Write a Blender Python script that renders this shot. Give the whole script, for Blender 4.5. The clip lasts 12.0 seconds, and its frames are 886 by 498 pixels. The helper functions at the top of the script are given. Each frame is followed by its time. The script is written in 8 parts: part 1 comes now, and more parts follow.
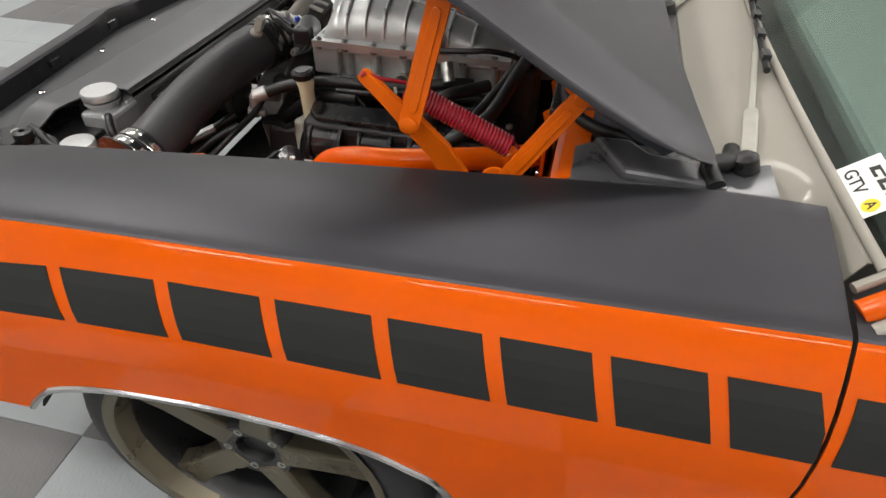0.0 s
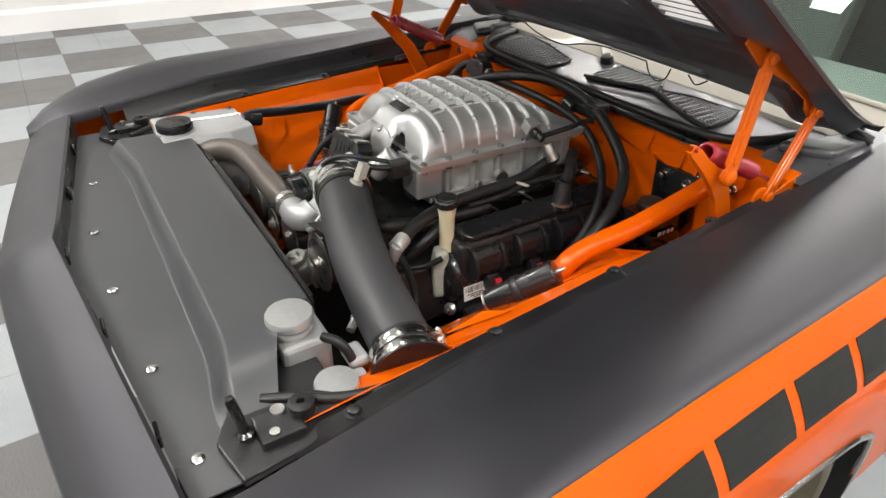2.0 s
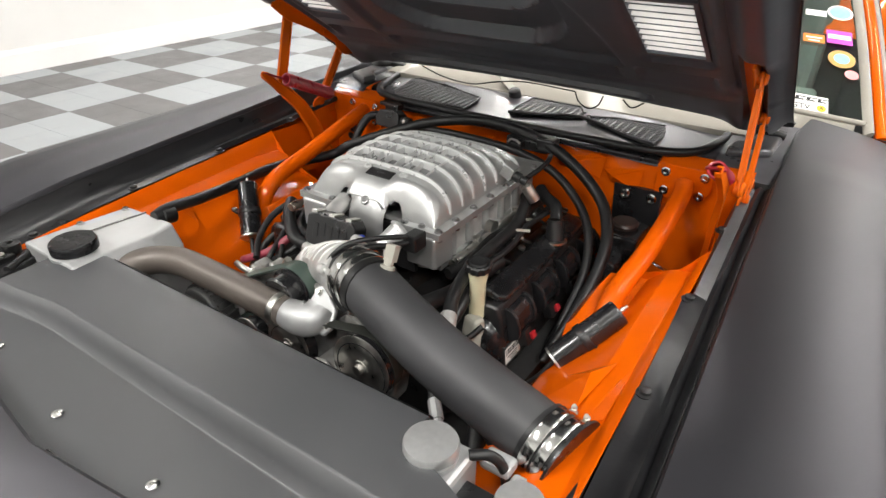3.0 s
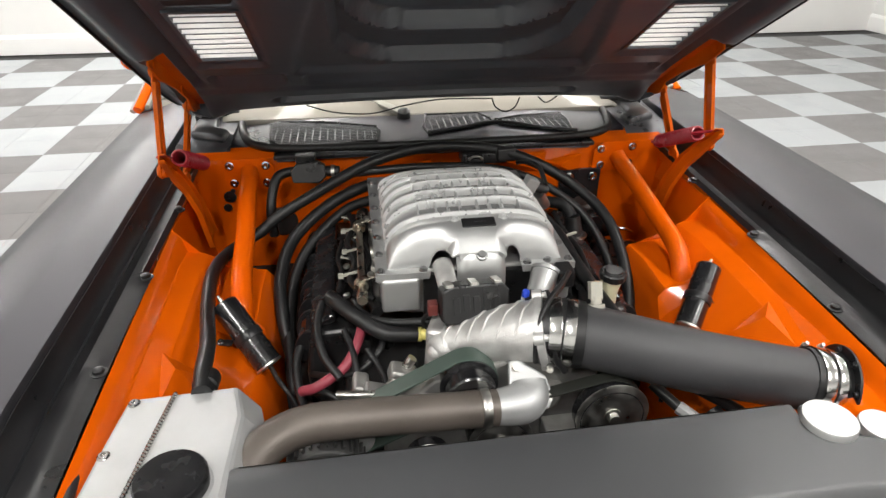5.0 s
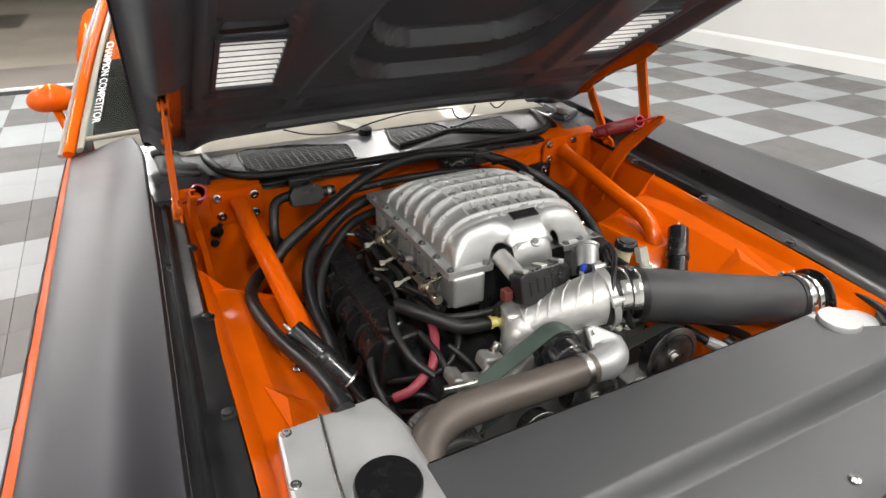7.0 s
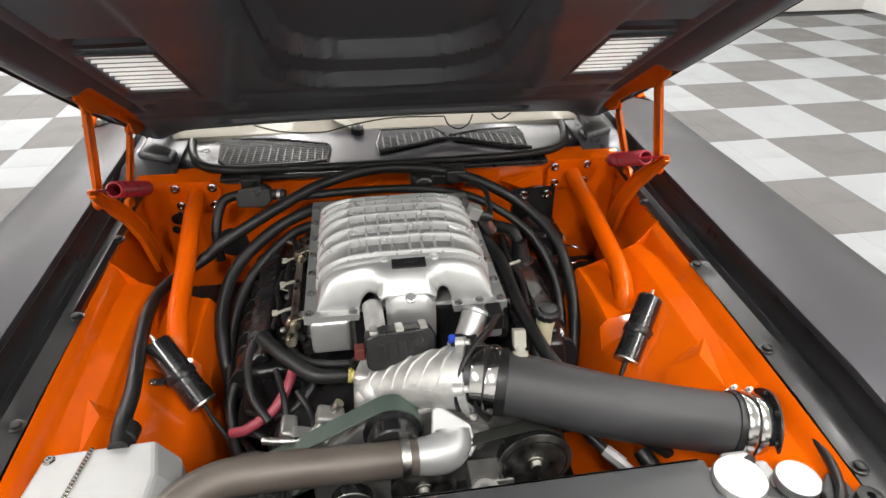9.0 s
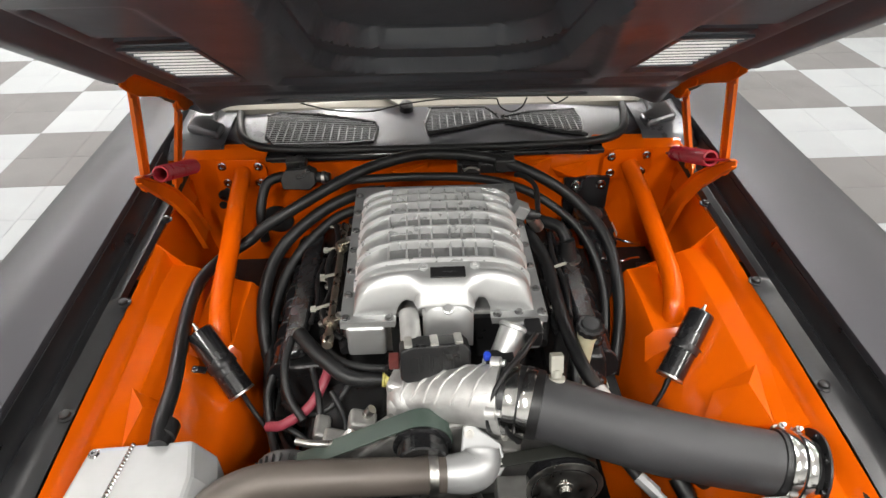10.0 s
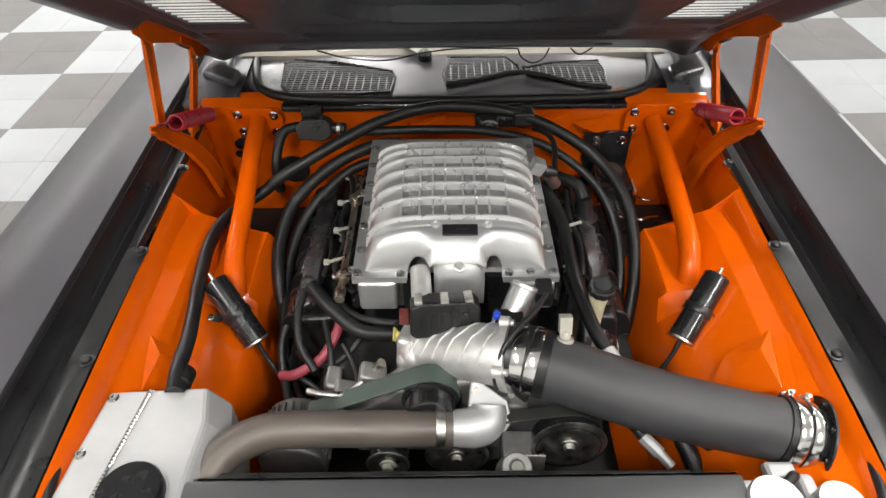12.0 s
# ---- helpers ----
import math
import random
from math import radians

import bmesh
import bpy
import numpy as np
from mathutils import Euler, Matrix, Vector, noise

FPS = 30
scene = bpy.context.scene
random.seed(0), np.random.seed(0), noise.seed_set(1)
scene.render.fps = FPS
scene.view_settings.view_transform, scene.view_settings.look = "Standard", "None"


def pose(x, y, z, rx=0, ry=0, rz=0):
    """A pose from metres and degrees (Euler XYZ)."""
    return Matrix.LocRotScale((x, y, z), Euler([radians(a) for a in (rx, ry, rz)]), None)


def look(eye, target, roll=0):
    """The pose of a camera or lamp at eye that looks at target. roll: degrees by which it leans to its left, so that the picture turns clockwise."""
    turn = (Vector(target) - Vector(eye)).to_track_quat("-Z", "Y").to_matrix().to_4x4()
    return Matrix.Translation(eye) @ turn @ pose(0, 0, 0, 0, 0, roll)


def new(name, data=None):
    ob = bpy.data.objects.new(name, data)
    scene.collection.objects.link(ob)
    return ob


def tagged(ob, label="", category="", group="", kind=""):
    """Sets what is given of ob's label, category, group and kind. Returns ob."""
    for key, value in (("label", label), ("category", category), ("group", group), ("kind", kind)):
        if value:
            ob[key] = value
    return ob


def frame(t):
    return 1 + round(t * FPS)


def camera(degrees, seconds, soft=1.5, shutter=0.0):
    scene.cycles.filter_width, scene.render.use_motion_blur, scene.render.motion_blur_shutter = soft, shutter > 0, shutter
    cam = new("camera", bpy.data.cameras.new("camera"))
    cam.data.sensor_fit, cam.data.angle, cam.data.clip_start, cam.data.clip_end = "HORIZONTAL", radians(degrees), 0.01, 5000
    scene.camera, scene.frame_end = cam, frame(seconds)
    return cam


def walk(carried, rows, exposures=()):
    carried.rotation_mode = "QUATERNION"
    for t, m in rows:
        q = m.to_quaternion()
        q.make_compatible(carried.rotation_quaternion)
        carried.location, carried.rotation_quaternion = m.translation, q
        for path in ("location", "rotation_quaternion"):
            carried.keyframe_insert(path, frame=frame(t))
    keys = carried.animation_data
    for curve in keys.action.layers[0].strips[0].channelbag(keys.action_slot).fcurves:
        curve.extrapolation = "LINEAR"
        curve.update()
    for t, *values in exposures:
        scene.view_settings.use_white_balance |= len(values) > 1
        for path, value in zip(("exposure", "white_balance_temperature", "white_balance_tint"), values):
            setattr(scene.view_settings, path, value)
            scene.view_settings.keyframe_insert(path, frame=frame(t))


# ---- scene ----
cam = camera(71.9, 12.0)
PATH = [
    (0, (1.45, 0.072, 1.366), (-0.03, -0.284, 0.068), 0.8),
    (0.5, (1.453, -0.323, 1.346), (-0.088, -0.418, 0.075), 1.8),
    (1, (1.391, -0.67, 1.353), (-0.183, -0.452, 0.139), 2.2),
    (1.5, (1.362, -0.963, 1.379), (-0.174, -0.405, 0.226), 1.5),
    (2, (1.205, -1.143, 1.374), (-0.214, -0.24, 0.291), 1.0),
    (2.5, (0.992, -1.277, 1.376), (-0.231, -0.074, 0.347), 0.6),
    (3, (0.77, -1.412, 1.386), (-0.196, 0.029, 0.391), 0.4),
    (3.2, (0.668, -1.45, 1.388), (-0.174, 0.069, 0.396), 0.6),
    (4.8, (-0.118, -1.536, 1.402), (0.01, 0.202, 0.42), -0.1),
    (5, (-0.207, -1.505, 1.407), (0.039, 0.22, 0.425), 0.1),
    (5.5, (-0.456, -1.475, 1.411), (0.037, 0.2, 0.436), 0.1),
    (6, (-0.633, -1.459, 1.414), (0.042, 0.159, 0.451), 0.2),
    (6.5, (-0.681, -1.453, 1.419), (0.098, 0.126, 0.472), 0.1),
    (7, (-0.669, -1.465, 1.415), (0.128, 0.116, 0.485), 0.2),
    (7.5, (-0.532, -1.509, 1.42), (0.191, 0.115, 0.503), 0.1),
    (7.7, (-0.457, -1.527, 1.427), (0.208, 0.12, 0.508), 0.0),
    (9.3, (-0.047, -1.431, 1.533), (0.119, 0.233, 0.435), -0.2),
    (9.5, (-0.05, -1.417, 1.552), (0.078, 0.229, 0.423), -0.3),
    (10, (-0.038, -1.351, 1.591), (0.023, 0.236, 0.376), -0.5),
    (10.5, (-0.025, -1.329, 1.593), (0.002, 0.206, 0.311), -0.6),
    (11, (-0.021, -1.326, 1.593), (-0.014, 0.177, 0.273), -0.7),
    (11.5, (-0.022, -1.329, 1.595), (-0.026, 0.155, 0.254), -0.7),
    (12, (-0.022, -1.334, 1.602), (-0.033, 0.143, 0.253), -0.8),
]
EXPOSURES = [(0.0, -0.38), (0.8, -0.14), (1.6, 0.08), (2.1, 0.26), (2.6, 0.29), (4.8, 0.24), (7.5, 0.21), (9.5, 0.32), (12.0, 0.32)]
walk(cam, [(t, look(eye, target, roll)) for t, eye, target, roll in PATH], EXPOSURES)

# ---- world and lamps ----
world = bpy.data.worlds.new("world")
scene.world = world
world.use_nodes = True
world.node_tree.nodes["Background"].inputs[0].default_value = (0.8, 0.86, 0.95, 1)
world.node_tree.nodes["Background"].inputs[1].default_value = 0.25
scene.view_settings.exposure = 0.0
ROOM_TURN = radians(0.95)      # the room and its tiles lie turned a little against the car
CEILING = 3.6
LAMP_POWER, HALL_POWER = 45.0, 110.0


# ---- mesh helpers ----
def part(name, bm, material, parent=None, label="", smooth=False, bevel=0.0, segments=2):
    me = bpy.data.meshes.new(name)
    if smooth:
        for fc in bm.faces:
            fc.smooth = True
    bm.to_mesh(me)
    bm.free()
    ob = new(name, me)
    for m in (material if isinstance(material, (list, tuple)) else [material]):
        me.materials.append(m)
    if smooth:
        me.set_sharp_from_angle(angle=radians(38))
    if bevel:
        b = ob.modifiers.new("edge", "BEVEL")
        b.width, b.segments, b.limit_method, b.angle_limit = bevel, segments, "ANGLE", radians(35)
    if parent:
        ob.parent = parent
        if label:
            ob["label"] = label
    return ob


def thing(name, label, category, at=(0, 0, 0), group="", kind=""):
    ob = new(name)
    ob.empty_display_size = 0.05
    ob.location = at
    return tagged(ob, label, category, group, kind)


def add_box(bm, c, s, m=None, mat=0):
    q = Matrix.Translation(c) @ (m or Matrix()) @ Matrix.Diagonal((*s, 1))
    r = bmesh.ops.create_cube(bm, size=1, matrix=q)
    for fc in {fc for v in r["verts"] for fc in v.link_faces}:
        fc.material_index = mat
    return r["verts"]


def frame_to(direction, up=(0, 0, 1)):
    """A turn whose z axis runs along the direction."""
    z = Vector(direction).normalized()
    x = Vector(up).cross(z)
    if x.length < 1e-4:
        x = Vector((1, 0, 0))
    x.normalize()
    y = z.cross(x)
    return Matrix((x, y, z)).transposed().to_4x4()


def add_cyl(bm, a, b, r, r2=None, seg=24, mat=0, caps=True):
    a, b = Vector(a), Vector(b)
    m = Matrix.Translation((a + b) / 2) @ frame_to(b - a)
    res = bmesh.ops.create_cone(bm, cap_ends=caps, segments=seg, radius1=r, radius2=r if r2 is None else r2, depth=(b - a).length, matrix=m)
    for fc in {fc for v in res["verts"] for fc in v.link_faces}:
        fc.material_index = mat
    return res["verts"]


def add_lathe(bm, base, axis, profile, seg=32, mat=0, caps=True):
    """Rings of (radius, height) along an axis from base; the ends are closed."""
    m = Matrix.Translation(base) @ frame_to(axis)
    rings = []
    for r, h in profile:
        if r < 1e-6:
            rings.append([bm.verts.new(m @ Vector((0, 0, h)))])
        else:
            rings.append([bm.verts.new(m @ Vector((r * math.cos(2 * math.pi * k / seg), r * math.sin(2 * math.pi * k / seg), h))) for k in range(seg)])
    for p, q in zip(rings, rings[1:]):
        for k in range(seg):
            a, b = p[k % len(p)], p[(k + 1) % len(p)]
            c, d = q[(k + 1) % len(q)], q[k % len(q)]
            vs = []
            for v in (a, b, c, d):
                if v not in vs:
                    vs.append(v)
            if len(vs) > 2:
                fc = bm.faces.new(vs)
                fc.material_index = mat
    for ring in (rings[0], rings[-1]):
        if caps and len(ring) > 2:
            fc = bm.faces.new(ring)
            fc.material_index = mat


def curve_points(points, steps=6):
    """A smooth line through the points (Catmull-Rom)."""
    p = [Vector(q) for q in points]
    p = [2 * p[0] - p[1]] + p + [2 * p[-1] - p[-2]]
    out = []
    for a, b, c, d in zip(p, p[1:], p[2:], p[3:]):
        for k in range(steps):
            t = k / steps
            out.append(0.5 * (2 * b + (c - a) * t + (2 * a - 5 * b + 4 * c - d) * t * t + (3 * b - a - 3 * c + d) * t ** 3))
    out.append(p[-2])
    return out


def add_tube(bm, points, r, seg=14, steps=6, mat=0, flat=1.0):
    """A round tube along a smooth line; r is a number or a function of 0..1."""
    line = curve_points(points, steps) if steps > 1 else [Vector(q) for q in points]
    n = len(line)
    prev = None
    rings = []
    for i, q in enumerate(line):
        t = (line[min(i + 1, n - 1)] - line[max(i - 1, 0)]).normalized()
        if prev is None:
            x = t.orthogonal().normalized()
        else:
            x = (prev - t * prev.dot(t)).normalized()
        prev = x
        y = t.cross(x)
        rad = r(i / (n - 1)) if callable(r) else r
        rings.append([bm.verts.new(q + rad * (math.cos(2 * math.pi * k / seg) * x + flat * math.sin(2 * math.pi * k / seg) * y)) for k in range(seg)])
    for p, q in zip(rings, rings[1:]):
        for k in range(seg):
            fc = bm.faces.new((p[k], p[(k + 1) % seg], q[(k + 1) % seg], q[k]))
            fc.material_index = mat
    for ring in (rings[0], rings[-1]):
        bm.faces.new(ring).material_index = mat


def add_loft(bm, sections, close=False, mats=None):
    """A skin over sections, each a list of as many points; mats: a material for each strip."""
    rows = [[bm.verts.new(p) for p in s] for s in sections]
    for p, q in zip(rows, rows[1:]):
        m = len(p)
        for k in range(m if close else m - 1):
            fc = bm.faces.new((p[k], p[(k + 1) % m], q[(k + 1) % m], q[k]))
            if mats:
                fc.material_index = mats[k]
    return rows


def add_prism(bm, outline, z0, z1, m=None, mat=0):
    """An outline of (x, y) pulled up from z0 to z1."""
    m = m or Matrix()
    lo = [bm.verts.new(m @ Vector((x, y, z0))) for x, y in outline]
    hi = [bm.verts.new(m @ Vector((x, y, z1))) for x, y in outline]
    n = len(outline)
    fs = [bm.faces.new(lo[::-1]), bm.faces.new(hi)]
    fs += [bm.faces.new((lo[k], lo[(k + 1) % n], hi[(k + 1) % n], hi[k])) for k in range(n)]
    for fc in fs:
        fc.material_index = mat


def thicken(bm, depth):
    """Gives an open skin a thickness, along its normals."""
    bmesh.ops.recalc_face_normals(bm, faces=bm.faces[:])
    bmesh.ops.solidify(bm, geom=bm.faces[:], thickness=depth)


def lerp_rows(rows, y):
    """The values between rows (key, value, value ...)."""
    if y <= rows[0][0]:
        return rows[0][1:]
    for a, b in zip(rows, rows[1:]):
        if y <= b[0]:
            t = (y - a[0]) / (b[0] - a[0])
            return tuple(u + (v - u) * t for u, v in zip(a[1:], b[1:]))
    return rows[-1][1:]


def smooth01(a, b, v):
    t = min(1.0, max(0.0, (v - a) / (b - a)))
    return t * t * (3 - 2 * t)


def mirror_x(bm):
    """The other side of the car, whose wing stands a little narrower."""
    for v in bm.verts:
        v.co.x = -v.co.x + 0.045 * smooth01(0.72, 0.87, v.co.x)
    bmesh.ops.reverse_faces(bm, faces=bm.faces[:])


# ---- materials ----
def mat(name, color, rough=0.5, metal=0.0, coat=0.0, vary=0.15, scale=30.0, bump=0.0, bump_scale=200.0, rough_vary=0.1, coat_rough=0.05, dirt=None, random=0.0, fine=0.0, specular=0.5):
    """A surface with patches and grain: color, vary (strength of the patches), bump, and roughness that follows the patches."""
    m = bpy.data.materials.new(name)
    m.use_nodes = True
    nt = m.node_tree
    nodes, links = nt.nodes, nt.links
    b = nodes["Principled BSDF"]
    b.inputs["Metallic"].default_value = metal
    b.inputs["Coat Weight"].default_value = coat
    b.inputs["Coat Roughness"].default_value = coat_rough
    b.inputs["Specular IOR Level"].default_value = specular
    tc = nodes.new("ShaderNodeTexCoord")
    n1 = nodes.new("ShaderNodeTexNoise")
    n1.inputs["Scale"].default_value = scale
    n1.inputs["Detail"].default_value = 6
    links.new(tc.outputs["Object"], n1.inputs["Vector"])
    ramp = nodes.new("ShaderNodeMapRange")
    ramp.inputs["From Min"].default_value, ramp.inputs["From Max"].default_value = 0.3, 0.7
    ramp.inputs["To Min"].default_value, ramp.inputs["To Max"].default_value = 1 - vary, 1 + vary
    links.new(n1.outputs["Fac"], ramp.inputs["Value"])
    mul = nodes.new("ShaderNodeMix")
    mul.data_type, mul.blend_type = "RGBA", "MULTIPLY"
    mul.inputs["Factor"].default_value = 1.0
    mul.inputs["A"].default_value = (*color, 1)
    links.new(ramp.outputs["Result"], mul.inputs["B"])
    out = mul.outputs["Result"]
    if random:
        info = nodes.new("ShaderNodeObjectInfo")
        rr = nodes.new("ShaderNodeMapRange")
        rr.inputs["To Min"].default_value, rr.inputs["To Max"].default_value = 1 - random, 1 + random
        links.new(info.outputs["Random"], rr.inputs["Value"])
        m2 = nodes.new("ShaderNodeMix")
        m2.data_type, m2.blend_type = "RGBA", "MULTIPLY"
        m2.inputs["Factor"].default_value = 1.0
        links.new(out, m2.inputs["A"])
        links.new(rr.outputs["Result"], m2.inputs["B"])
        out = m2.outputs["Result"]
    if dirt:
        n3 = nodes.new("ShaderNodeTexNoise")
        n3.inputs["Scale"].default_value, n3.inputs["Detail"].default_value = scale * 0.35, 8
        links.new(tc.outputs["Object"], n3.inputs["Vector"])
        r3 = nodes.new("ShaderNodeMapRange")
        r3.inputs["From Min"].default_value, r3.inputs["From Max"].default_value = 0.52, 0.75
        links.new(n3.outputs["Fac"], r3.inputs["Value"])
        m3 = nodes.new("ShaderNodeMix")
        m3.data_type = "RGBA"
        links.new(r3.outputs["Result"], m3.inputs["Factor"])
        links.new(out, m3.inputs["A"])
        m3.inputs["B"].default_value = (*dirt, 1)
        out = m3.outputs["Result"]
    links.new(out, b.inputs["Base Color"])
    rr = nodes.new("ShaderNodeMapRange")
    rr.inputs["From Min"].default_value, rr.inputs["From Max"].default_value = 0.3, 0.7
    rr.inputs["To Min"].default_value, rr.inputs["To Max"].default_value = max(0.02, rough - rough_vary), min(1, rough + rough_vary)
    links.new(n1.outputs["Fac"], rr.inputs["Value"])
    links.new(rr.outputs["Result"], b.inputs["Roughness"])
    if bump:
        n2 = nodes.new("ShaderNodeTexNoise")
        n2.inputs["Scale"].default_value, n2.inputs["Detail"].default_value = bump_scale, 4
        links.new(tc.outputs["Object"], n2.inputs["Vector"])
        bp = nodes.new("ShaderNodeBump")
        bp.inputs["Strength"].default_value = bump
        bp.inputs["Distance"].default_value = 0.002
        links.new(n2.outputs["Fac"], bp.inputs["Height"])
        links.new(bp.outputs["Normal"], b.inputs["Normal"])
    return m


ORANGE = mat("orange_gloss_paint", (0.68, 0.096, 0.001), 0.5, coat=0.55, vary=0.05, scale=6, rough_vary=0.05, coat_rough=0.02, specular=0.0)
ORANGE_BAY = mat("orange_bay_paint", (0.66, 0.098, 0.001), 0.5, coat=0.9, vary=0.06, scale=9, bump=0.05, bump_scale=16, coat_rough=0.10, specular=0.0)
ORANGE_DULL = mat("orange_powder_coat", (0.68, 0.118, 0.003), 0.45, coat=0.4, vary=0.08, scale=14, bump=0.06, bump_scale=150, dirt=(0.46, 0.075, 0.004), coat_rough=0.1, specular=0.05)
MATTE = mat("matte_black_wrap", (0.009, 0.009, 0.0105), 0.44, vary=0.08, scale=4, bump=0.05, bump_scale=900, rough_vary=0.02, specular=0.62)
MATTE.node_tree.nodes["Principled BSDF"].inputs["Specular Tint"].default_value = (0.94, 0.92, 1.0, 1)
STRIPE = mat("matte_black_decal", (0.015, 0.016, 0.015), 0.55, vary=0.06, scale=8, bump=0.05, bump_scale=900, specular=0.35)
PANEL = mat("black_powder_coated_sheet", (0.042, 0.043, 0.046), 0.40, vary=0.07, scale=5, bump=0.12, bump_scale=700, rough_vary=0.05, specular=0.7)
BLACK_GLOSS = mat("glossy_black", (0.011, 0.011, 0.012), 0.24, vary=0.15, coat=0.35, bump=0.05, bump_scale=40)
BLACK_SATIN = mat("satin_black_metal", (0.011, 0.011, 0.012), 0.32, vary=0.15, scale=12, bump=0.08, bump_scale=120, specular=0.5)
BLACK_PLASTIC = mat("black_plastic", (0.012, 0.012, 0.0125), 0.34, vary=0.25, scale=20, bump=0.2, bump_scale=400, specular=0.5)
RUBBER = mat("black_rubber", (0.010, 0.010, 0.0105), 0.42, vary=0.25, scale=25, bump=0.12, bump_scale=300, specular=0.42)
# near-black; also stands in for deep shade in openings and low in the bay
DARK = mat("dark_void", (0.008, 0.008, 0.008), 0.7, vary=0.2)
HOOD_IN = mat("hood_inner_black", (0.055, 0.061, 0.071), 0.36, coat=0.12, coat_rough=0.16, vary=0.2, scale=7, bump=0.12, bump_scale=45, rough_vary=0.08, specular=0.5)
FLANGE = mat("dull_black_flange", (0.009, 0.009, 0.010), 0.36, vary=0.2, scale=12, bump=0.15, bump_scale=60, specular=0.45)
ALU_CAST = mat("cast_aluminium", (0.47, 0.475, 0.47), 0.35, metal=0.70, vary=0.05, scale=18, bump=0.14, bump_scale=600, rough_vary=0.06)
BOLT_GREY = mat("grey_plated_bolt", (0.30, 0.30, 0.30), 0.32, metal=0.9, vary=0.1, scale=60)
# smoother, lighter copy of the casting: highlights on crests put into the colour
ALU_EDGE = mat("highlit_cast_rib", (0.66, 0.665, 0.66), 0.30, metal=0.6, vary=0.06, scale=40, bump=0.08, bump_scale=400, rough_vary=0.05)
# rough cast pocket floors, darkened in colour for the shade between the ribs
ALU_WELL = mat("shaded_well_casting", (0.20, 0.20, 0.198), 0.5, metal=0.6, vary=0.12, scale=60, bump=0.3, bump_scale=500)
ALU_RAW = mat("raw_cast_aluminium", (0.60, 0.595, 0.58), 0.46, metal=0.7, vary=0.16, scale=30, bump=0.4, bump_scale=350)
ALT_DARK = mat("dark_grey_casting", (0.10, 0.10, 0.098), 0.48, metal=0.6, vary=0.2, scale=40, bump=0.2, bump_scale=300)
NICKEL = mat("warm_nickel_plate", (0.46, 0.42, 0.35), 0.30, metal=1.0, vary=0.15, scale=50)
CAST_DARK = mat("dull_grey_casting", (0.34, 0.335, 0.32), 0.5, metal=0.8, vary=0.2, scale=30, bump=0.25, bump_scale=300)
ALU_SHEET = mat("brushed_aluminium_sheet", (0.45, 0.455, 0.455), 0.46, metal=0.55, vary=0.14, scale=9, bump=0.06, bump_scale=120, rough_vary=0.10)
CHROME = mat("polished_steel", (0.56, 0.555, 0.54), 0.16, metal=1.0, vary=0.06, scale=20, rough_vary=0.05)
STEEL = mat("zinc_steel", (0.55, 0.54, 0.51), 0.35, metal=1.0, vary=0.2, scale=40)
PIPE_GREY = mat("brown_grey_pipe_coat", (0.115, 0.098, 0.085), 0.42, metal=0.3, vary=0.12, scale=10, bump=0.05, bump_scale=300)
TUBE_BLACK = mat("matte_black_intake_tube", (0.038, 0.038, 0.040), 0.48, vary=0.08, scale=8, bump=0.15, bump_scale=800)
BELT_BLACK = mat("black_rubber_belt", (0.016, 0.017, 0.014), 0.5, vary=0.15, scale=15)
BELT = mat("green_black_rubber_belt", (0.062, 0.088, 0.074), 0.5, vary=0.12, scale=15)
RED_HOSE = mat("red_silicone_hose", (0.27, 0.04, 0.06), 0.45, vary=0.15, scale=20)
RED_SPRING = mat("red_spring_sleeve", (0.32, 0.012, 0.025), 0.35, coat=0.3, vary=0.1, scale=25)
CREAM = mat("aged_white_plastic", (0.66, 0.62, 0.42), 0.4, vary=0.1, scale=15)
CREAM2 = mat("grey_white_plastic", (0.38, 0.37, 0.32), 0.4, vary=0.12, scale=25)
BLUE = mat("blue_plastic_cap", (0.02, 0.06, 0.5), 0.35, vary=0.05)
BEIGE = mat("beige_body_paint", (0.32, 0.30, 0.26), 0.5, coat=0.25, vary=0.04, scale=5, specular=0.05)
WALL = mat("white_wall_paint", (0.68, 0.68, 0.665), 0.6, vary=0.015, scale=3, bump=0.05, bump_scale=120)
CEIL = mat("white_ceiling_paint", (0.85, 0.85, 0.83), 0.8, vary=0.02, scale=3)
TRIM = mat("white_trim_paint", (0.76, 0.76, 0.75), 0.4, vary=0.015, scale=4)
LABEL = mat("white_label", (0.78, 0.78, 0.74), 0.5, vary=0.04)
INK = mat("black_ink", (0.02, 0.02, 0.02), 0.5, vary=0.05)
INK_WHITE = mat("white_lettering", (0.8, 0.8, 0.8), 0.5, vary=0.04)
YELLOW = mat("yellow_print", (0.85, 0.6, 0.03), 0.5, vary=0.04)
RED_PLASTIC = mat("red_plastic", (0.45, 0.02, 0.03), 0.4, vary=0.1)
BRONZE = mat("bronze_wheel_paint", (0.15, 0.13, 0.09), 0.32, metal=0.6, vary=0.12, scale=15)
TYRE = mat("tyre_rubber", (0.022, 0.022, 0.024), 0.62, vary=0.2, scale=20, bump=0.2, bump_scale=150)
OUTER_FLOOR = mat("brown_concrete", (0.30, 0.268, 0.22), 0.55, vary=0.12, scale=0.9, bump=0.1, bump_scale=60, dirt=(0.20, 0.18, 0.15))
HALL_STRIP = mat("grey_brown_concrete", (0.19, 0.17, 0.155), 0.55, vary=0.12, scale=1.2, bump=0.1, bump_scale=60)
CAR_DARK = mat("black_car_paint", (0.012, 0.012, 0.014), 0.3, coat=0.8, vary=0.05, scale=6)
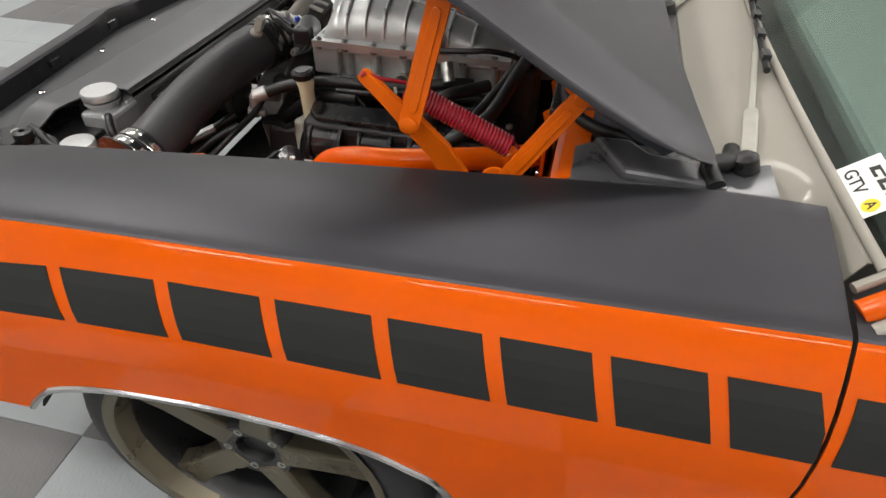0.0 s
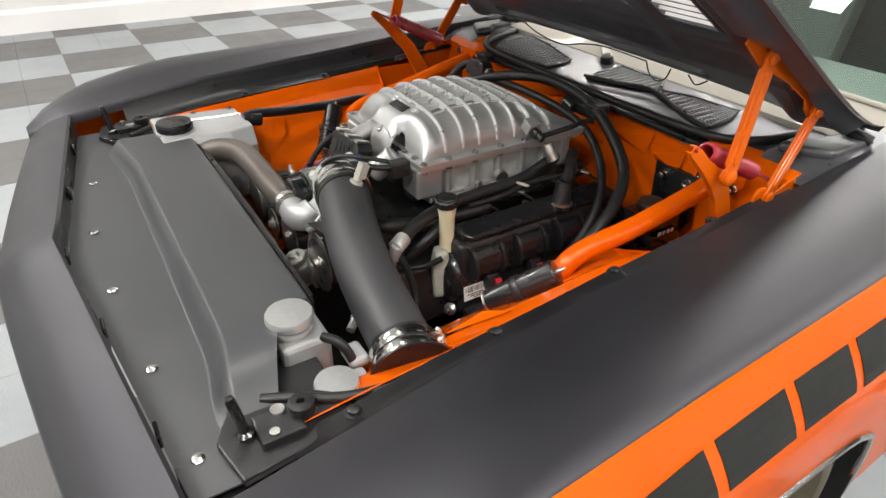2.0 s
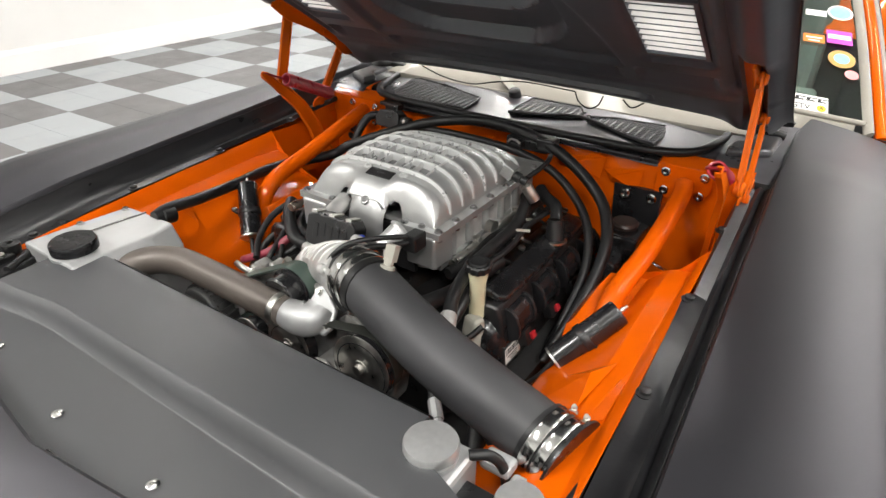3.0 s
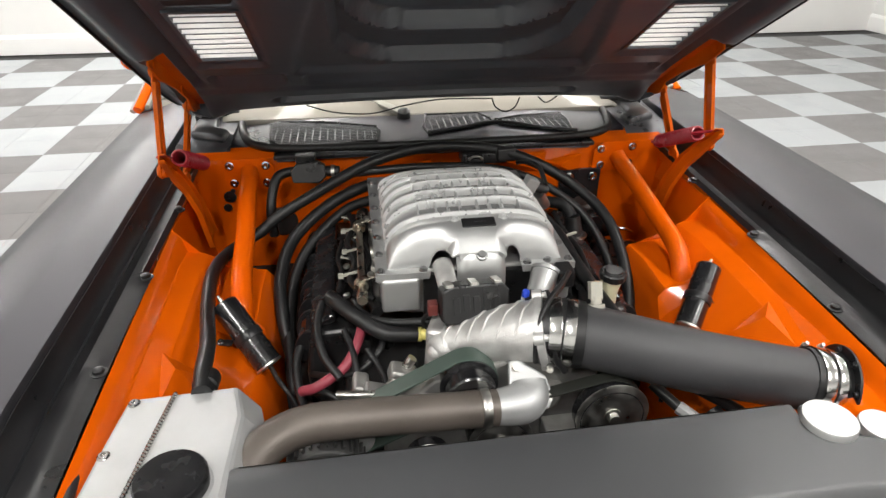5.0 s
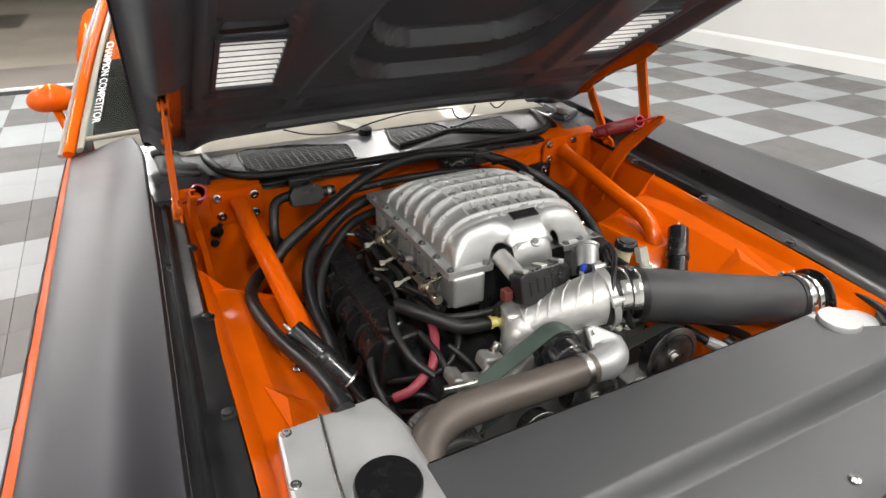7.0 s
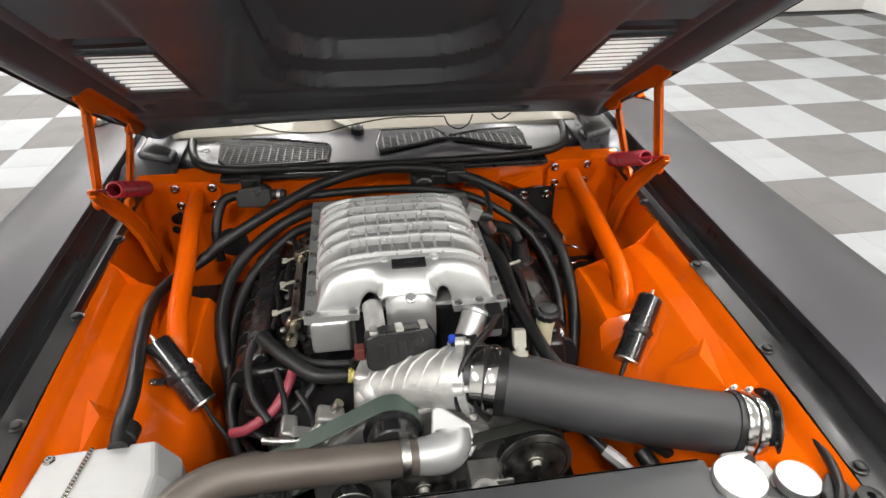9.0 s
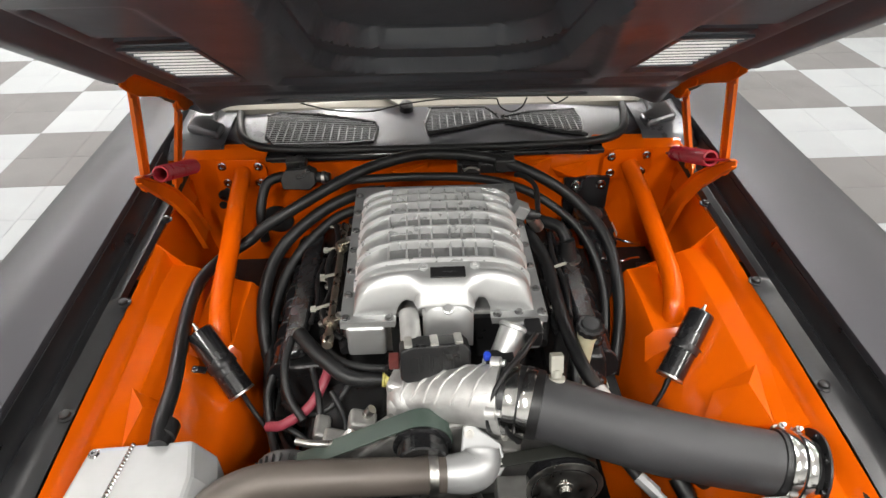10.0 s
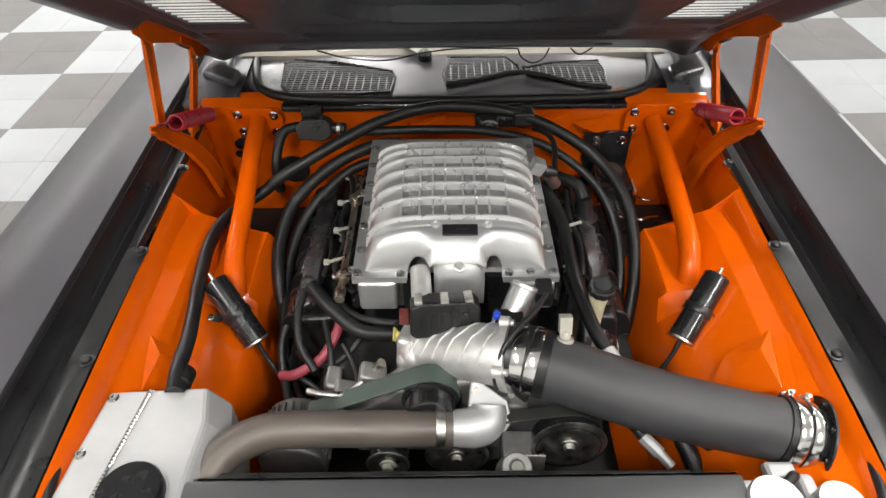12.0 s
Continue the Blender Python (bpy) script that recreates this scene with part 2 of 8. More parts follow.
RIM_PALE = mat("pale_alloy_rim", (0.55, 0.56, 0.55), 0.35, metal=0.6, vary=0.05, scale=20)
SEAT = mat("grey_interior", (0.10, 0.105, 0.10), 0.7, vary=0.2)


def glass_material():
    m = bpy.data.materials.new("tinted_glass")
    m.use_nodes = True
    nt = m.node_tree
    b = nt.nodes["Principled BSDF"]
    b.inputs["Base Color"].default_value = (0.62, 0.78, 0.70, 1)
    b.inputs["Roughness"].default_value = 0.02
    b.inputs["Transmission Weight"].default_value = 1.0
    b.inputs["IOR"].default_value = 1.5
    return m


GREY_METAL = mat("glossy_cowl_metal", (0.085, 0.085, 0.092), 0.32, metal=0.3, vary=0.3, scale=12, coat=0.2, bump=0.15, bump_scale=25, specular=0.5)
# near-white slat colour carries the brightness seen through the louvre gaps
SLAT_WHITE = mat("white_lit_louvre", (0.80, 0.78, 0.76), 0.45, metal=0.2, vary=0.05, scale=20)
MACHINED = mat("machined_aluminium", (0.62, 0.625, 0.62), 0.36, metal=0.82, vary=0.05, scale=120, rough_vary=0.05)
COWL = mat("black_cowl_paint", (0.062, 0.060, 0.070), 0.36, coat=0.4, vary=0.15, scale=9, bump=0.08, bump_scale=30, coat_rough=0.24)


GLASS = glass_material()


def tile_material(name, color):
    """Plastic floor tile with small raised dashes in a weave."""
    m = mat(name, color, 0.55, vary=0.05, scale=5, specular=0.25, random=0.035, dirt=tuple(c * 0.86 for c in color))
    nt = m.node_tree
    nodes, links = nt.nodes, nt.links
    b = nodes["Principled BSDF"]
    tc = nodes.new("ShaderNodeTexCoord")
    heights = []
    for turn, shift in ((0.785, 0.0), (-0.785, 0.0)):
        mp = nodes.new("ShaderNodeMapping")
        mp.inputs["Rotation"].default_value = (0, 0, turn)
        mp.inputs["Scale"].default_value = (38, 90, 1)
        links.new(tc.outputs["Object"], mp.inputs["Vector"])
        br = nodes.new("ShaderNodeTexBrick")
        br.inputs["Scale"].default_value = 1.0
        br.inputs["Mortar Size"].default_value = 0.28
        br.inputs["Mortar Smooth"].default_value = 0.4
        br.inputs["Brick Width"].default_value, br.inputs["Row Height"].default_value = 1.3, 1.0
        links.new(mp.outputs["Vector"], br.inputs["Vector"])
        heights.append(br.outputs["Fac"])
    chk = nodes.new("ShaderNodeTexChecker")
    chk.inputs["Scale"].default_value = 34
    links.new(tc.outputs["Object"], chk.inputs["Vector"])
    mx = nodes.new("ShaderNodeMix")
    links.new(chk.outputs["Fac"], mx.inputs["Factor"])
    links.new(heights[0], mx.inputs["A"])
    links.new(heights[1], mx.inputs["B"])
    bp = nodes.new("ShaderNodeBump")
    bp.invert = True
    bp.inputs["Strength"].default_value, bp.inputs["Distance"].default_value = 0.35, 0.0012
    links.new(mx.outputs["Result"], bp.inputs["Height"])
    links.new(bp.outputs["Normal"], b.inputs["Normal"])
    return m


TILE_LIGHT = tile_material("light_grey_tile", (0.300, 0.318, 0.326))
TILE_DARK = tile_material("dark_grey_tile", (0.135, 0.133, 0.131))


# ---- the room ----
PITCH = 0.30                  # one floor tile; four of a colour make a square
ROOM = Matrix.Translation((0.207, 0.184, 0)) @ Matrix.Rotation(ROOM_TURN, 4, "Z")
LEFT, RIGHT, BACK, FRONT = -5.70, 6.30, 5.66, -5.4
GAP0, GAP1, GAP_H = -2.92, 3.6, 3.0       # the wide opening in the back wall


def room_box(name, x0, x1, y0, y1, z0, z1, material, label, category, kind="structure"):
    bm = bmesh.new()
    add_box(bm, ((x0 + x1) / 2, (y0 + y1) / 2, (z0 + z1) / 2), (x1 - x0, y1 - y0, z1 - z0))
    bm.transform(ROOM)
    ob = part(name, bm, material)
    return tagged(ob, label, category, "", kind)


floor = room_box("floor", LEFT - 0.2, RIGHT + 0.2, FRONT - 0.2, BACK + 0.06, -0.12, -0.0135, DARK, "garage floor laid with light and dark grey plastic tiles", "floor")
room_box("ground_outside", LEFT - 6, RIGHT + 6, BACK + 0.062, BACK + 14, -0.12, -0.006, OUTER_FLOOR, "brown concrete floor of the next hall", "floor")
room_box("ground_strip", GAP0 - 3, GAP1 + 3, BACK + 0.062, BACK + 1.22, -0.02, -0.001, HALL_STRIP, "darker grey-brown concrete strip beside the opening", "floor")
room_box("threshold", GAP0, GAP1, BACK + 0.0, BACK + 0.06, -0.013, 0.006, TRIM, "pale edging strip at the tiles' end", "trim")
room_box("wall_west", LEFT - 0.2, LEFT, FRONT - 0.2, BACK + 0.25, 0, CEILING, WALL, "plain white painted garage wall", "wall")
room_box("wall_east", RIGHT, RIGHT + 0.2, FRONT - 0.2, BACK + 0.25, 0, CEILING, WALL, "plain white painted garage wall", "wall")
room_box("wall_south", LEFT, RIGHT, FRONT - 0.2, FRONT, 0, CEILING, WALL, "plain white painted garage wall", "wall")
room_box("wall_north_left", LEFT, GAP0, BACK, BACK + 0.25, 0, CEILING, WALL, "white wall end beside the wide opening", "wall")
room_box("wall_north_right", GAP1, RIGHT, BACK, BACK + 0.25, 0, CEILING, WALL, "white wall end beside the wide opening", "wall")
room_box("wall_north_lintel", GAP0, GAP1, BACK, BACK + 0.25, GAP_H, CEILING, WALL, "white wall over the wide opening", "wall")
room_box("ceiling", LEFT - 0.2, RIGHT + 0.2, FRONT - 0.2, BACK + 0.25, CEILING, CEILING + 0.15, CEIL, "plain white ceiling", "ceiling")
room_box("hall_wall_far", LEFT - 6, RIGHT + 6, BACK + 13.8, BACK + 14, 0, 4.5, WALL, "far white wall of the next hall", "wall")
room_box("hall_wall_left", LEFT - 6.2, LEFT - 6, BACK + 0.25, BACK + 14, 0, 4.5, WALL, "side wall of the next hall", "wall")
room_box("hall_wall_right", RIGHT + 6, RIGHT + 6.2, BACK + 0.25, BACK + 14, 0, 4.5, WALL, "side wall of the next hall", "wall")
room_box("hall_ceiling", LEFT - 6.2, RIGHT + 6.2, BACK + 0.25, BACK + 14, 4.5, 4.65, CEIL, "ceiling of the next hall", "ceiling")


def baseboard(name, a, b, side):
    """A tall skirting with a chamfered top along a wall from a to b; side: the way into the room."""
    a, b, s = Vector((*a, 0)), Vector((*b, 0)), Vector((*side, 0))
    prof = [(0.0, 0.0), (0.022, 0.0), (0.022, 0.165), (0.012, 0.19), (0.008, 0.2), (0.0, 0.2)]
    bm = bmesh.new()
    rows = [[bm.verts.new(ROOM @ (q + s * d + Vector((0, 0, h)))) for d, h in prof] for q in (a, b)]
    for k in range(len(prof)):
        bm.faces.new((rows[0][k], rows[0][(k + 1) % len(prof)], rows[1][(k + 1) % len(prof)], rows[1][k]))
    bm.faces.new(rows[0][::-1])
    bm.faces.new(rows[1])
    bmesh.ops.recalc_face_normals(bm, faces=bm.faces[:])
    tagged(part(name, bm, TRIM), "tall white skirting board with a chamfered top", "baseboard", "", "structure")


baseboard("baseboard_west", (LEFT, FRONT), (LEFT, BACK), (1, 0))
baseboard("baseboard_east", (RIGHT, FRONT), (RIGHT, BACK), (-1, 0))
baseboard("baseboard_south", (LEFT + 0.03, FRONT), (RIGHT - 0.03, FRONT), (0, 1))
baseboard("baseboard_north", (LEFT + 0.03, BACK), (GAP0, BACK), (0, -1))


# ceiling lamps: flat diffusers in white frames, each with one lamp behind its face
def ceiling_lamp(x, y, energy, z=CEILING, sx=0.32, sy=1.5):
    holder = thing("ceiling_light", "long white ceiling light with a flat diffuser, lit", "ceiling light", ROOM @ Vector((x, y, z)), "ceiling lights")
    bm = bmesh.new()
    w = 0.03
    for cx, cy, bx, by in ((sx / 2, 0, w, sy + w), (-sx / 2, 0, w, sy + w), (0, sy / 2, sx - w, w), (0, -sy / 2, sx - w, w)):
        add_box(bm, (cx, cy, -0.03), (bx, by, 0.06))
    part("frame", bm, TRIM, holder, bevel=0.003)
    lamp = bpy.data.lights.new("ceiling_lamp", "AREA")
    lamp.shape, lamp.size, lamp.size_y, lamp.energy, lamp.color = "RECTANGLE", sx - w, sy - w, energy, (1.0, 0.975, 0.94)
    ob = new("ceiling_lamp", lamp)
    ob.location = ROOM @ Vector((x, y, z - 0.035))
    ob.rotation_euler = (0, 0, ROOM_TURN)


for lx, row in ((-3.6, (-3.2, 1.05, 2.9)), (-2.7, (5.0,)), (-0.95, (-3.2, -0.6, 2.0, 4.4)), (1.7, (-3.2, -0.6, 2.0, 4.4)), (4.35, (-3.2, -0.6, 2.0, 4.4))):
    for ly in row:
        ceiling_lamp(lx, ly, LAMP_POWER * (1.15 if lx < 2 else 0.85) * (2.6 if ly > 4.8 else 1.5 if lx < 0 and ly > 4 else 1.4 if lx < 0 and ly > 2.5 else 1.1 if ly > 4 else 1.7 if ly < -3 else 0.7 if lx < 0 else 1.0))
for lx in (-4.0, 3.0):
    ceiling_lamp(lx, BACK + 5, HALL_POWER, 4.5, 0.4, 2.0)


# ---- the car ----
car = thing("muscle_car", "orange and matte black muscle car with its bonnet propped wide", "car")

CREASE = [(-1.27, 0.74, 0.722), (-1.25, 0.80, 0.735), (-1.22, 0.865, 0.748), (-1.16, 0.915, 0.768), (-1.09, 0.942, 0.787), (-0.95, 0.943, 0.815), (-0.84, 0.940, 0.828),
          (-0.59, 0.931, 0.836), (-0.07, 0.918, 0.848), (0.40, 0.905, 0.858), (1.6, 0.87, 0.87)]
INNER = [(-1.27, 0.72, 0.718), (-1.15, 0.722, 0.757), (-0.8, 0.712, 0.808), (-0.4, 0.70, 0.838), (0.0, 0.69, 0.868), (0.30, 0.683, 0.888), (0.41, 0.70, 0.895)]
ARCH = [(-0.80, 0.40), (-0.775, 0.45), (-0.75, 0.48), (-0.70, 0.523), (-0.61, 0.551), (-0.50, 0.563), (-0.38, 0.567), (-0.24, 0.555), (-0.15, 0.535), (-0.09, 0.505), (-0.04, 0.468), (0.02, 0.33), (0.03, 0.22)]


def arch_low(y):
    if y < -0.78:
        return 0.44
    if y > 0.03:
        return 0.22
    return lerp_rows(ARCH, y)[0]


def side_points(y, low):
    """The car's side below the crease, from the crease down to the height low."""
    xc, zc = lerp_rows(CREASE, y)
    pts = [(xc, zc - 0.003), (xc + 0.006, zc - 0.010), (xc + 0.026, zc - 0.040), (xc + 0.045, zc - 0.075), (xc + 0.058, zc - 0.108), (xc + 0.066, zc - 0.145), (xc + 0.070, zc - 0.19)]
    base = zc - 0.19
    for t in (0.25, 0.5, 0.75, 1.0):
        z = base + (low - base) * t
        pts.append((xc + 0.070 - 0.05 * max(0.0, (base - z)) ** 1.2, z))
    return [(x, y, z) for x, z in pts]


def fender_top(y, n=9):
    xi, zi = lerp_rows(INNER, y)
    xc, zc = lerp_rows(CREASE, y)
    pts = [(xi - 0.004, y, zi - 0.030), (xi - 0.003, y, zi - 0.006), (xi + 0.001, y, zi - 0.001), (xi + 0.007, y, zi)]
    for k in range(1, n):
        t = k / n
        z = zi + (zc - zi) * t + 0.010 * math.sin(math.pi * t) * (1 if y < 0.1 else 0.4)
        pts.append((xi + 0.007 + (xc - 0.010 - xi - 0.007) * t, y, z))
    pts.append((xc - 0.005, y, zc + 0.0005))
    return pts


def make_fender(side):
    ys = [-1.265, -1.25, -1.235, -1.22, -1.19, -1.16, -1.12, -1.09, -1.05] + [-1.0 + 0.04 * k for k in range(6)] + [-0.785, -0.775, -0.76, -0.73, -0.70, -0.65] + \
         [-0.60 + 0.06 * k for k in range(8)] + [-0.12, -0.08, -0.05, -0.03, -0.01, 0.01, 0.028, 0.04] + [0.08 + 0.05 * k for k in range(7)] + [0.408]
    bm = bmesh.new()
    secs = [fender_top(y) + side_points(y, arch_low(y)) for y in ys]
    n_top = len(fender_top(0)) - 1
    n = len(secs[0]) - 1
    add_loft(bm, secs, mats=[0 if k < n_top + 1 else 1 for k in range(n)])
    bmesh.ops.recalc_face_normals(bm, faces=bm.faces[:])
    bmesh.ops.solidify(bm, geom=bm.faces[:], thickness=0.0015)
    if side < 0:
        mirror_x(bm)
    fender = part("fender", bm, [MATTE, ORANGE], car, "front wing, matte black on top and gloss orange on its side", smooth=True)
    # strobe blocks, laid on the side
    tops = [-1.125, -0.942, -0.770, -0.597, -0.429, -0.273, -0.119, 0.024, 0.157, 0.289, 0.411]
    lows = [-1.115, -0.928, -0.750, -0.576, -0.409, -0.253, -0.099, 0.046, 0.181, 0.315, 0.445]
    for k in range(10):
        bm = bmesh.new()
        rows = []
        for t in (0, 0.17, 0.33, 0.5, 0.67, 0.83, 1):
            row = []
            for u in (0, 0.25, 0.5, 0.75, 1):
                y0 = tops[k] + (lows[k] - tops[k]) * u
                y1 = tops[k + 1] + (lows[k + 1] - tops[k + 1]) * u - 0.022
                y = min(y0 + (y1 - y0) * t, 0.4075)
                d0 = lerp_rows([(-1.0, 0.069), (-0.94, 0.066), (-0.77, 0.057), (-0.6, 0.049), (-0.43, 0.046), (0.0, 0.049), (0.4, 0.055)], y)[0]
                d1 = lerp_rows([(-0.93, 0.112), (-0.75, 0.127), (-0.576, 0.126), (-0.41, 0.124), (-0.25, 0.128), (0.0, 0.136), (0.4, 0.145)], y)[0]
                d = d0 + (d1 - d0) * u
                xc, zc = lerp_rows(CREASE, y)
                off = lerp_rows([(0.040, 0.026), (0.075, 0.045), (0.108, 0.058), (0.145, 0.066), (0.19, 0.07)], d)[0]
                row.append((xc + off + 0.0018, y, zc - d))
            rows.append(row)
        add_loft(bm, rows)
        thicken(bm, 0.0008)
        if side < 0:
            mirror_x(bm)
        part("stripe_block", bm, STRIPE, fender)
    # chrome lip round the wheel opening
    bm = bmesh.new()
    pts = []
    for y, z in ARCH[1:]:
        xc = lerp_rows(CREASE, y)[0]
        pts.append((side * (side_points(y, z)[-1][0] + 0.001 - (0.045 if side < 0 else 0)), y, z - 0.002))
    add_tube(bm, pts, 0.0065, seg=8, steps=4)
    part("arch_trim", bm, CHROME, fender, "bright metal wheel arch trim", smooth=True)
    # wheel well
    bm = bmesh.new()
    secs = []
    for y, z in [(-0.80, 0.40)] + ARCH[1:-1] + [(0.03, 0.16)]:
        secs.append([(side * (0.975 if side > 0 else 0.932), y, z + 0.004), (side * 0.80, y, z + 0.05), (side * 0.55, y, z + 0.05), (side * 0.50, y, min(z, 0.30))])
    add_loft(bm, secs)
    thicken(bm, 0.004)
    part("wheel_well", bm, DARK, fender)
    # folded flange inside the bonnet gap, with its rubber
    bm = bmesh.new()
    secs = []
    for y in sorted([-1.02 + 1.06 * k / 14 for k in range(15)] + [-0.432, -0.426]):
        xi, zi = lerp_rows(INNER, y)
        w = 0.008 * math.sin(9 * y) + (0.045 if y > -0.43 else 0.0)
        secs.append([(side * p[0], y, p[1]) for p in ((xi - 0.004, zi - 0.012), (xi - 0.010, zi - 0.045), (xi - 0.020, zi - 0.055), (xi - 0.030, zi - 0.047), (xi - 0.038, zi - 0.056), (xi - 0.060, zi - 0.060 + w * 0.2), (xi - 0.078 + w * 0.3, zi - 0.062))])
    add_loft(bm, secs)
    thicken(bm, 0.002)
    flange = part("fender_flange", bm, FLANGE, fender, "black folded metal flange", smooth=True)
    for y in (-0.93, -0.686, -0.43, -0.17):
        xi, zi = lerp_rows(INNER, y)
        bm = bmesh.new()
        add_lathe(bm, (side * (xi - 0.066), y, zi - 0.060), (0, 0, 1), [(0.014, 0), (0.014, 0.002), (0.009, 0.003), (0.009, 0.008), (0.006, 0.010), (0, 0.010)], 12)
        part("flange_bolt", bm, BLACK_PLASTIC, fender, smooth=True)
    return fender


make_fender(1)
make_fender(-1)


# nose: header panel between the wings, with the dark upright face behind it
def nose_rear(x):
    return -1.236 + 0.084 * min(1.0, abs(x) / 0.72)


def nose_front(x):
    return -1.35 + 0.086 * (abs(x) / 0.72) ** 1.25


bm = bmesh.new()
secs = []
for k in range(41):
    x = -0.718 + 1.436 * k / 40
    a, b = nose_rear(x), nose_front(x)
    peak = 0.006 * max(0.0, 1 - abs(x) / 0.10)
    secs.append([(x, a + 0.004, 0.700), (x, a, 0.752), (x, a - 0.006, 0.757 + peak), (x, a + (b - a) * 0.5, 0.745 + peak), (x, b + 0.020, 0.724 + peak), (x, b + 0.004, 0.712), (x, b, 0.700), (x, b + 0.012, 0.62), (x, b + 0.05, 0.45), (x, b + 0.10, 0.30)])
add_loft(bm, secs, mats=[1] + [0] * 6 + [1, 1])
bmesh.ops.recalc_face_normals(bm, faces=bm.faces[:])
bmesh.ops.solidify(bm, geom=bm.faces[:], thickness=0.0015)
header = part("header_panel", bm, [MATTE, BLACK_SATIN], car, "matte black nose panel ahead of the radiator", smooth=True)
for x in (-0.52, -0.26, 0.02, 0.28, 0.55):
    bm = bmesh.new()
    add_box(bm, (x, nose_rear(x) + 0.006, 0.728), (0.035, 0.006, 0.022))
    part("bump_stop", bm, BLACK_GLOSS, header, bevel=0.003)


# ---- radiator cover and what stands round it ----
STEP = [(-1.25, 0.708), (-1.076, 0.709), (-1.073, 0.7105), (-1.046, 0.7405), (-1.043, 0.742), (-0.905, 0.746), (-0.899, 0.744), (-0.893, 0.732)]


def plate_z(x, y):
    """The sheet's height: a low shelf, a slanted step, then the raised top, a little higher on the driver's side, where it fades out."""
    k = smooth01(0.50, 0.60, x)
    return lerp_rows(STEP, y)[0] * (1 - k) + 0.709 * k + (0.004 + 0.012 * x) * (1 - k) * smooth01(-1.075, -1.044, y)


def cover_section(x):
    """The sheet's line from front to rear at one place across."""
    bend = smooth01(0.40, 0.56, x) * -0.018 - smooth01(0.30, 0.50, -x) * 0.022
    ys = [nose_rear(x) + 0.006, -1.15, -1.10, -1.078, -1.076, -1.073, -1.060, -1.046, -1.043, -1.040, -1.00, -0.975, -0.96, -0.93, -0.905, -0.899, -0.893]
    out = []
    for y in ys:
        w = bend if -1.085 < y < -1.02 else 0
        out.append((x, y + w, plate_z(x, y)))
    return out


bm = bmesh.new()
xs = [-0.50 + 0.04 * k for k in range(23)] + [0.405]
xs = sorted(set(round(x, 4) for x in xs if x <= 0.405))
add_loft(bm, [cover_section(x) for x in xs])
side_xs = [0.405, 0.43, 0.46, 0.49, 0.52, 0.55, 0.60]
add_loft(bm, [[(x, min(p[1], -0.950 - 0.36 * (x - 0.405)), p[2]) for p in cover_section(x) if p[1] < -0.949] for x in side_xs])
add_loft(bm, [[(x, nose_rear(x) + 0.006, 0.708), (x, -1.15, 0.709), (x, -1.09, 0.709)] for x in (0.60, 0.665)])
add_loft(bm, [[(x, nose_rear(x) + 0.006, 0.708), (x, -1.15, 0.709), (x, -1.07, 0.709)] for x in (-0.665, -0.60, -0.50)])
bmesh.ops.remove_doubles(bm, verts=bm.verts[:], dist=0.0008)
bmesh.ops.recalc_face_normals(bm, faces=bm.faces[:])
bmesh.ops.solidify(bm, geom=bm.faces[:], thickness=0.003)
cover = part("radiator_cover", bm, PANEL, car, "black powder coated sheet over the radiator with a step", smooth=True)
for x, y in ((-0.085, -1.176), (0.149, -1.172), (-0.33, -1.150), (0.395, -1.150), (0.60, -1.13)):
    bm = bmesh.new()
    add_lathe(bm, (x, y, 0.710), (0, 0, 1), [(0.0095, 0), (0.0095, 0.0012), (0.008, 0.0024), (0.0035, 0.0028), (0.0033, 0.001), (0, 0.001)], 20)
    part("cover_screw", bm, CHROME, cover, "bright button head screw", smooth=True)

bm = bmesh.new()
add_box(bm, (-0.01, -0.925, 0.59), (0.86, 0.055, 0.28))
radiator = part("radiator", bm, ALU_SHEET, car, "bare aluminium radiator with welded end tanks", bevel=0.006)
bm = bmesh.new()
add_loft(bm, [[(x, -0.8915, plate_z(x, -0.893) + 0.006), (x, -0.8895, plate_z(x, -0.893) + 0.004), (x, -0.8895, plate_z(x, -0.893) - 0.004)] for x in (-0.45, 0.0, 0.405)])
bmesh.ops.solidify(bm, geom=bm.faces[:], thickness=0.0012)
part("cover_edge", bm, CAST_DARK, cover)
bm = bmesh.new()
add_box(bm, (-0.03, -0.881, 0.60), (0.76, 0.022, 0.235))
add_box(bm, (-0.10, -0.874, 0.690), (0.46, 0.030, 0.016))
part("fan_shroud", bm, BLACK_PLASTIC, radiator, "black plastic fan shroud", bevel=0.005)


for sx in (-1, 1):
    bm = bmesh.new()
    add_box(bm, (sx * 0.545, -1.04, 0.690), (0.25, 0.24, 0.012))
    part("radiator_support", bm, BLACK_SATIN, car, "black sheet metal radiator support", bevel=0.002)


def filler_cap(parent, c, r, neck_r, h, material, label, name="radiator_cap"):
    bm = bmesh.new()
    x, y, z = c
    add_lathe(bm, (x, y, z), (0, 0, 1), [(r * 0.86, 0), (r, 0.004), (r, h - 0.004), (r * 0.95, h), (r * 0.35, h + 0.0006), (0, h + 0.0006)], 40)
    part(name, bm, material, parent, label, smooth=True)
    bm = bmesh.new()
    add_lathe(bm, (x, y, z - 0.055), (0, 0, 1), [(neck_r, 0), (neck_r, 0.045), (neck_r * 1.22, 0.048), (neck_r * 1.22, 0.054), (0, 0.054)], 32)
    part("filler_neck", bm, ALU_SHEET, parent, smooth=True)


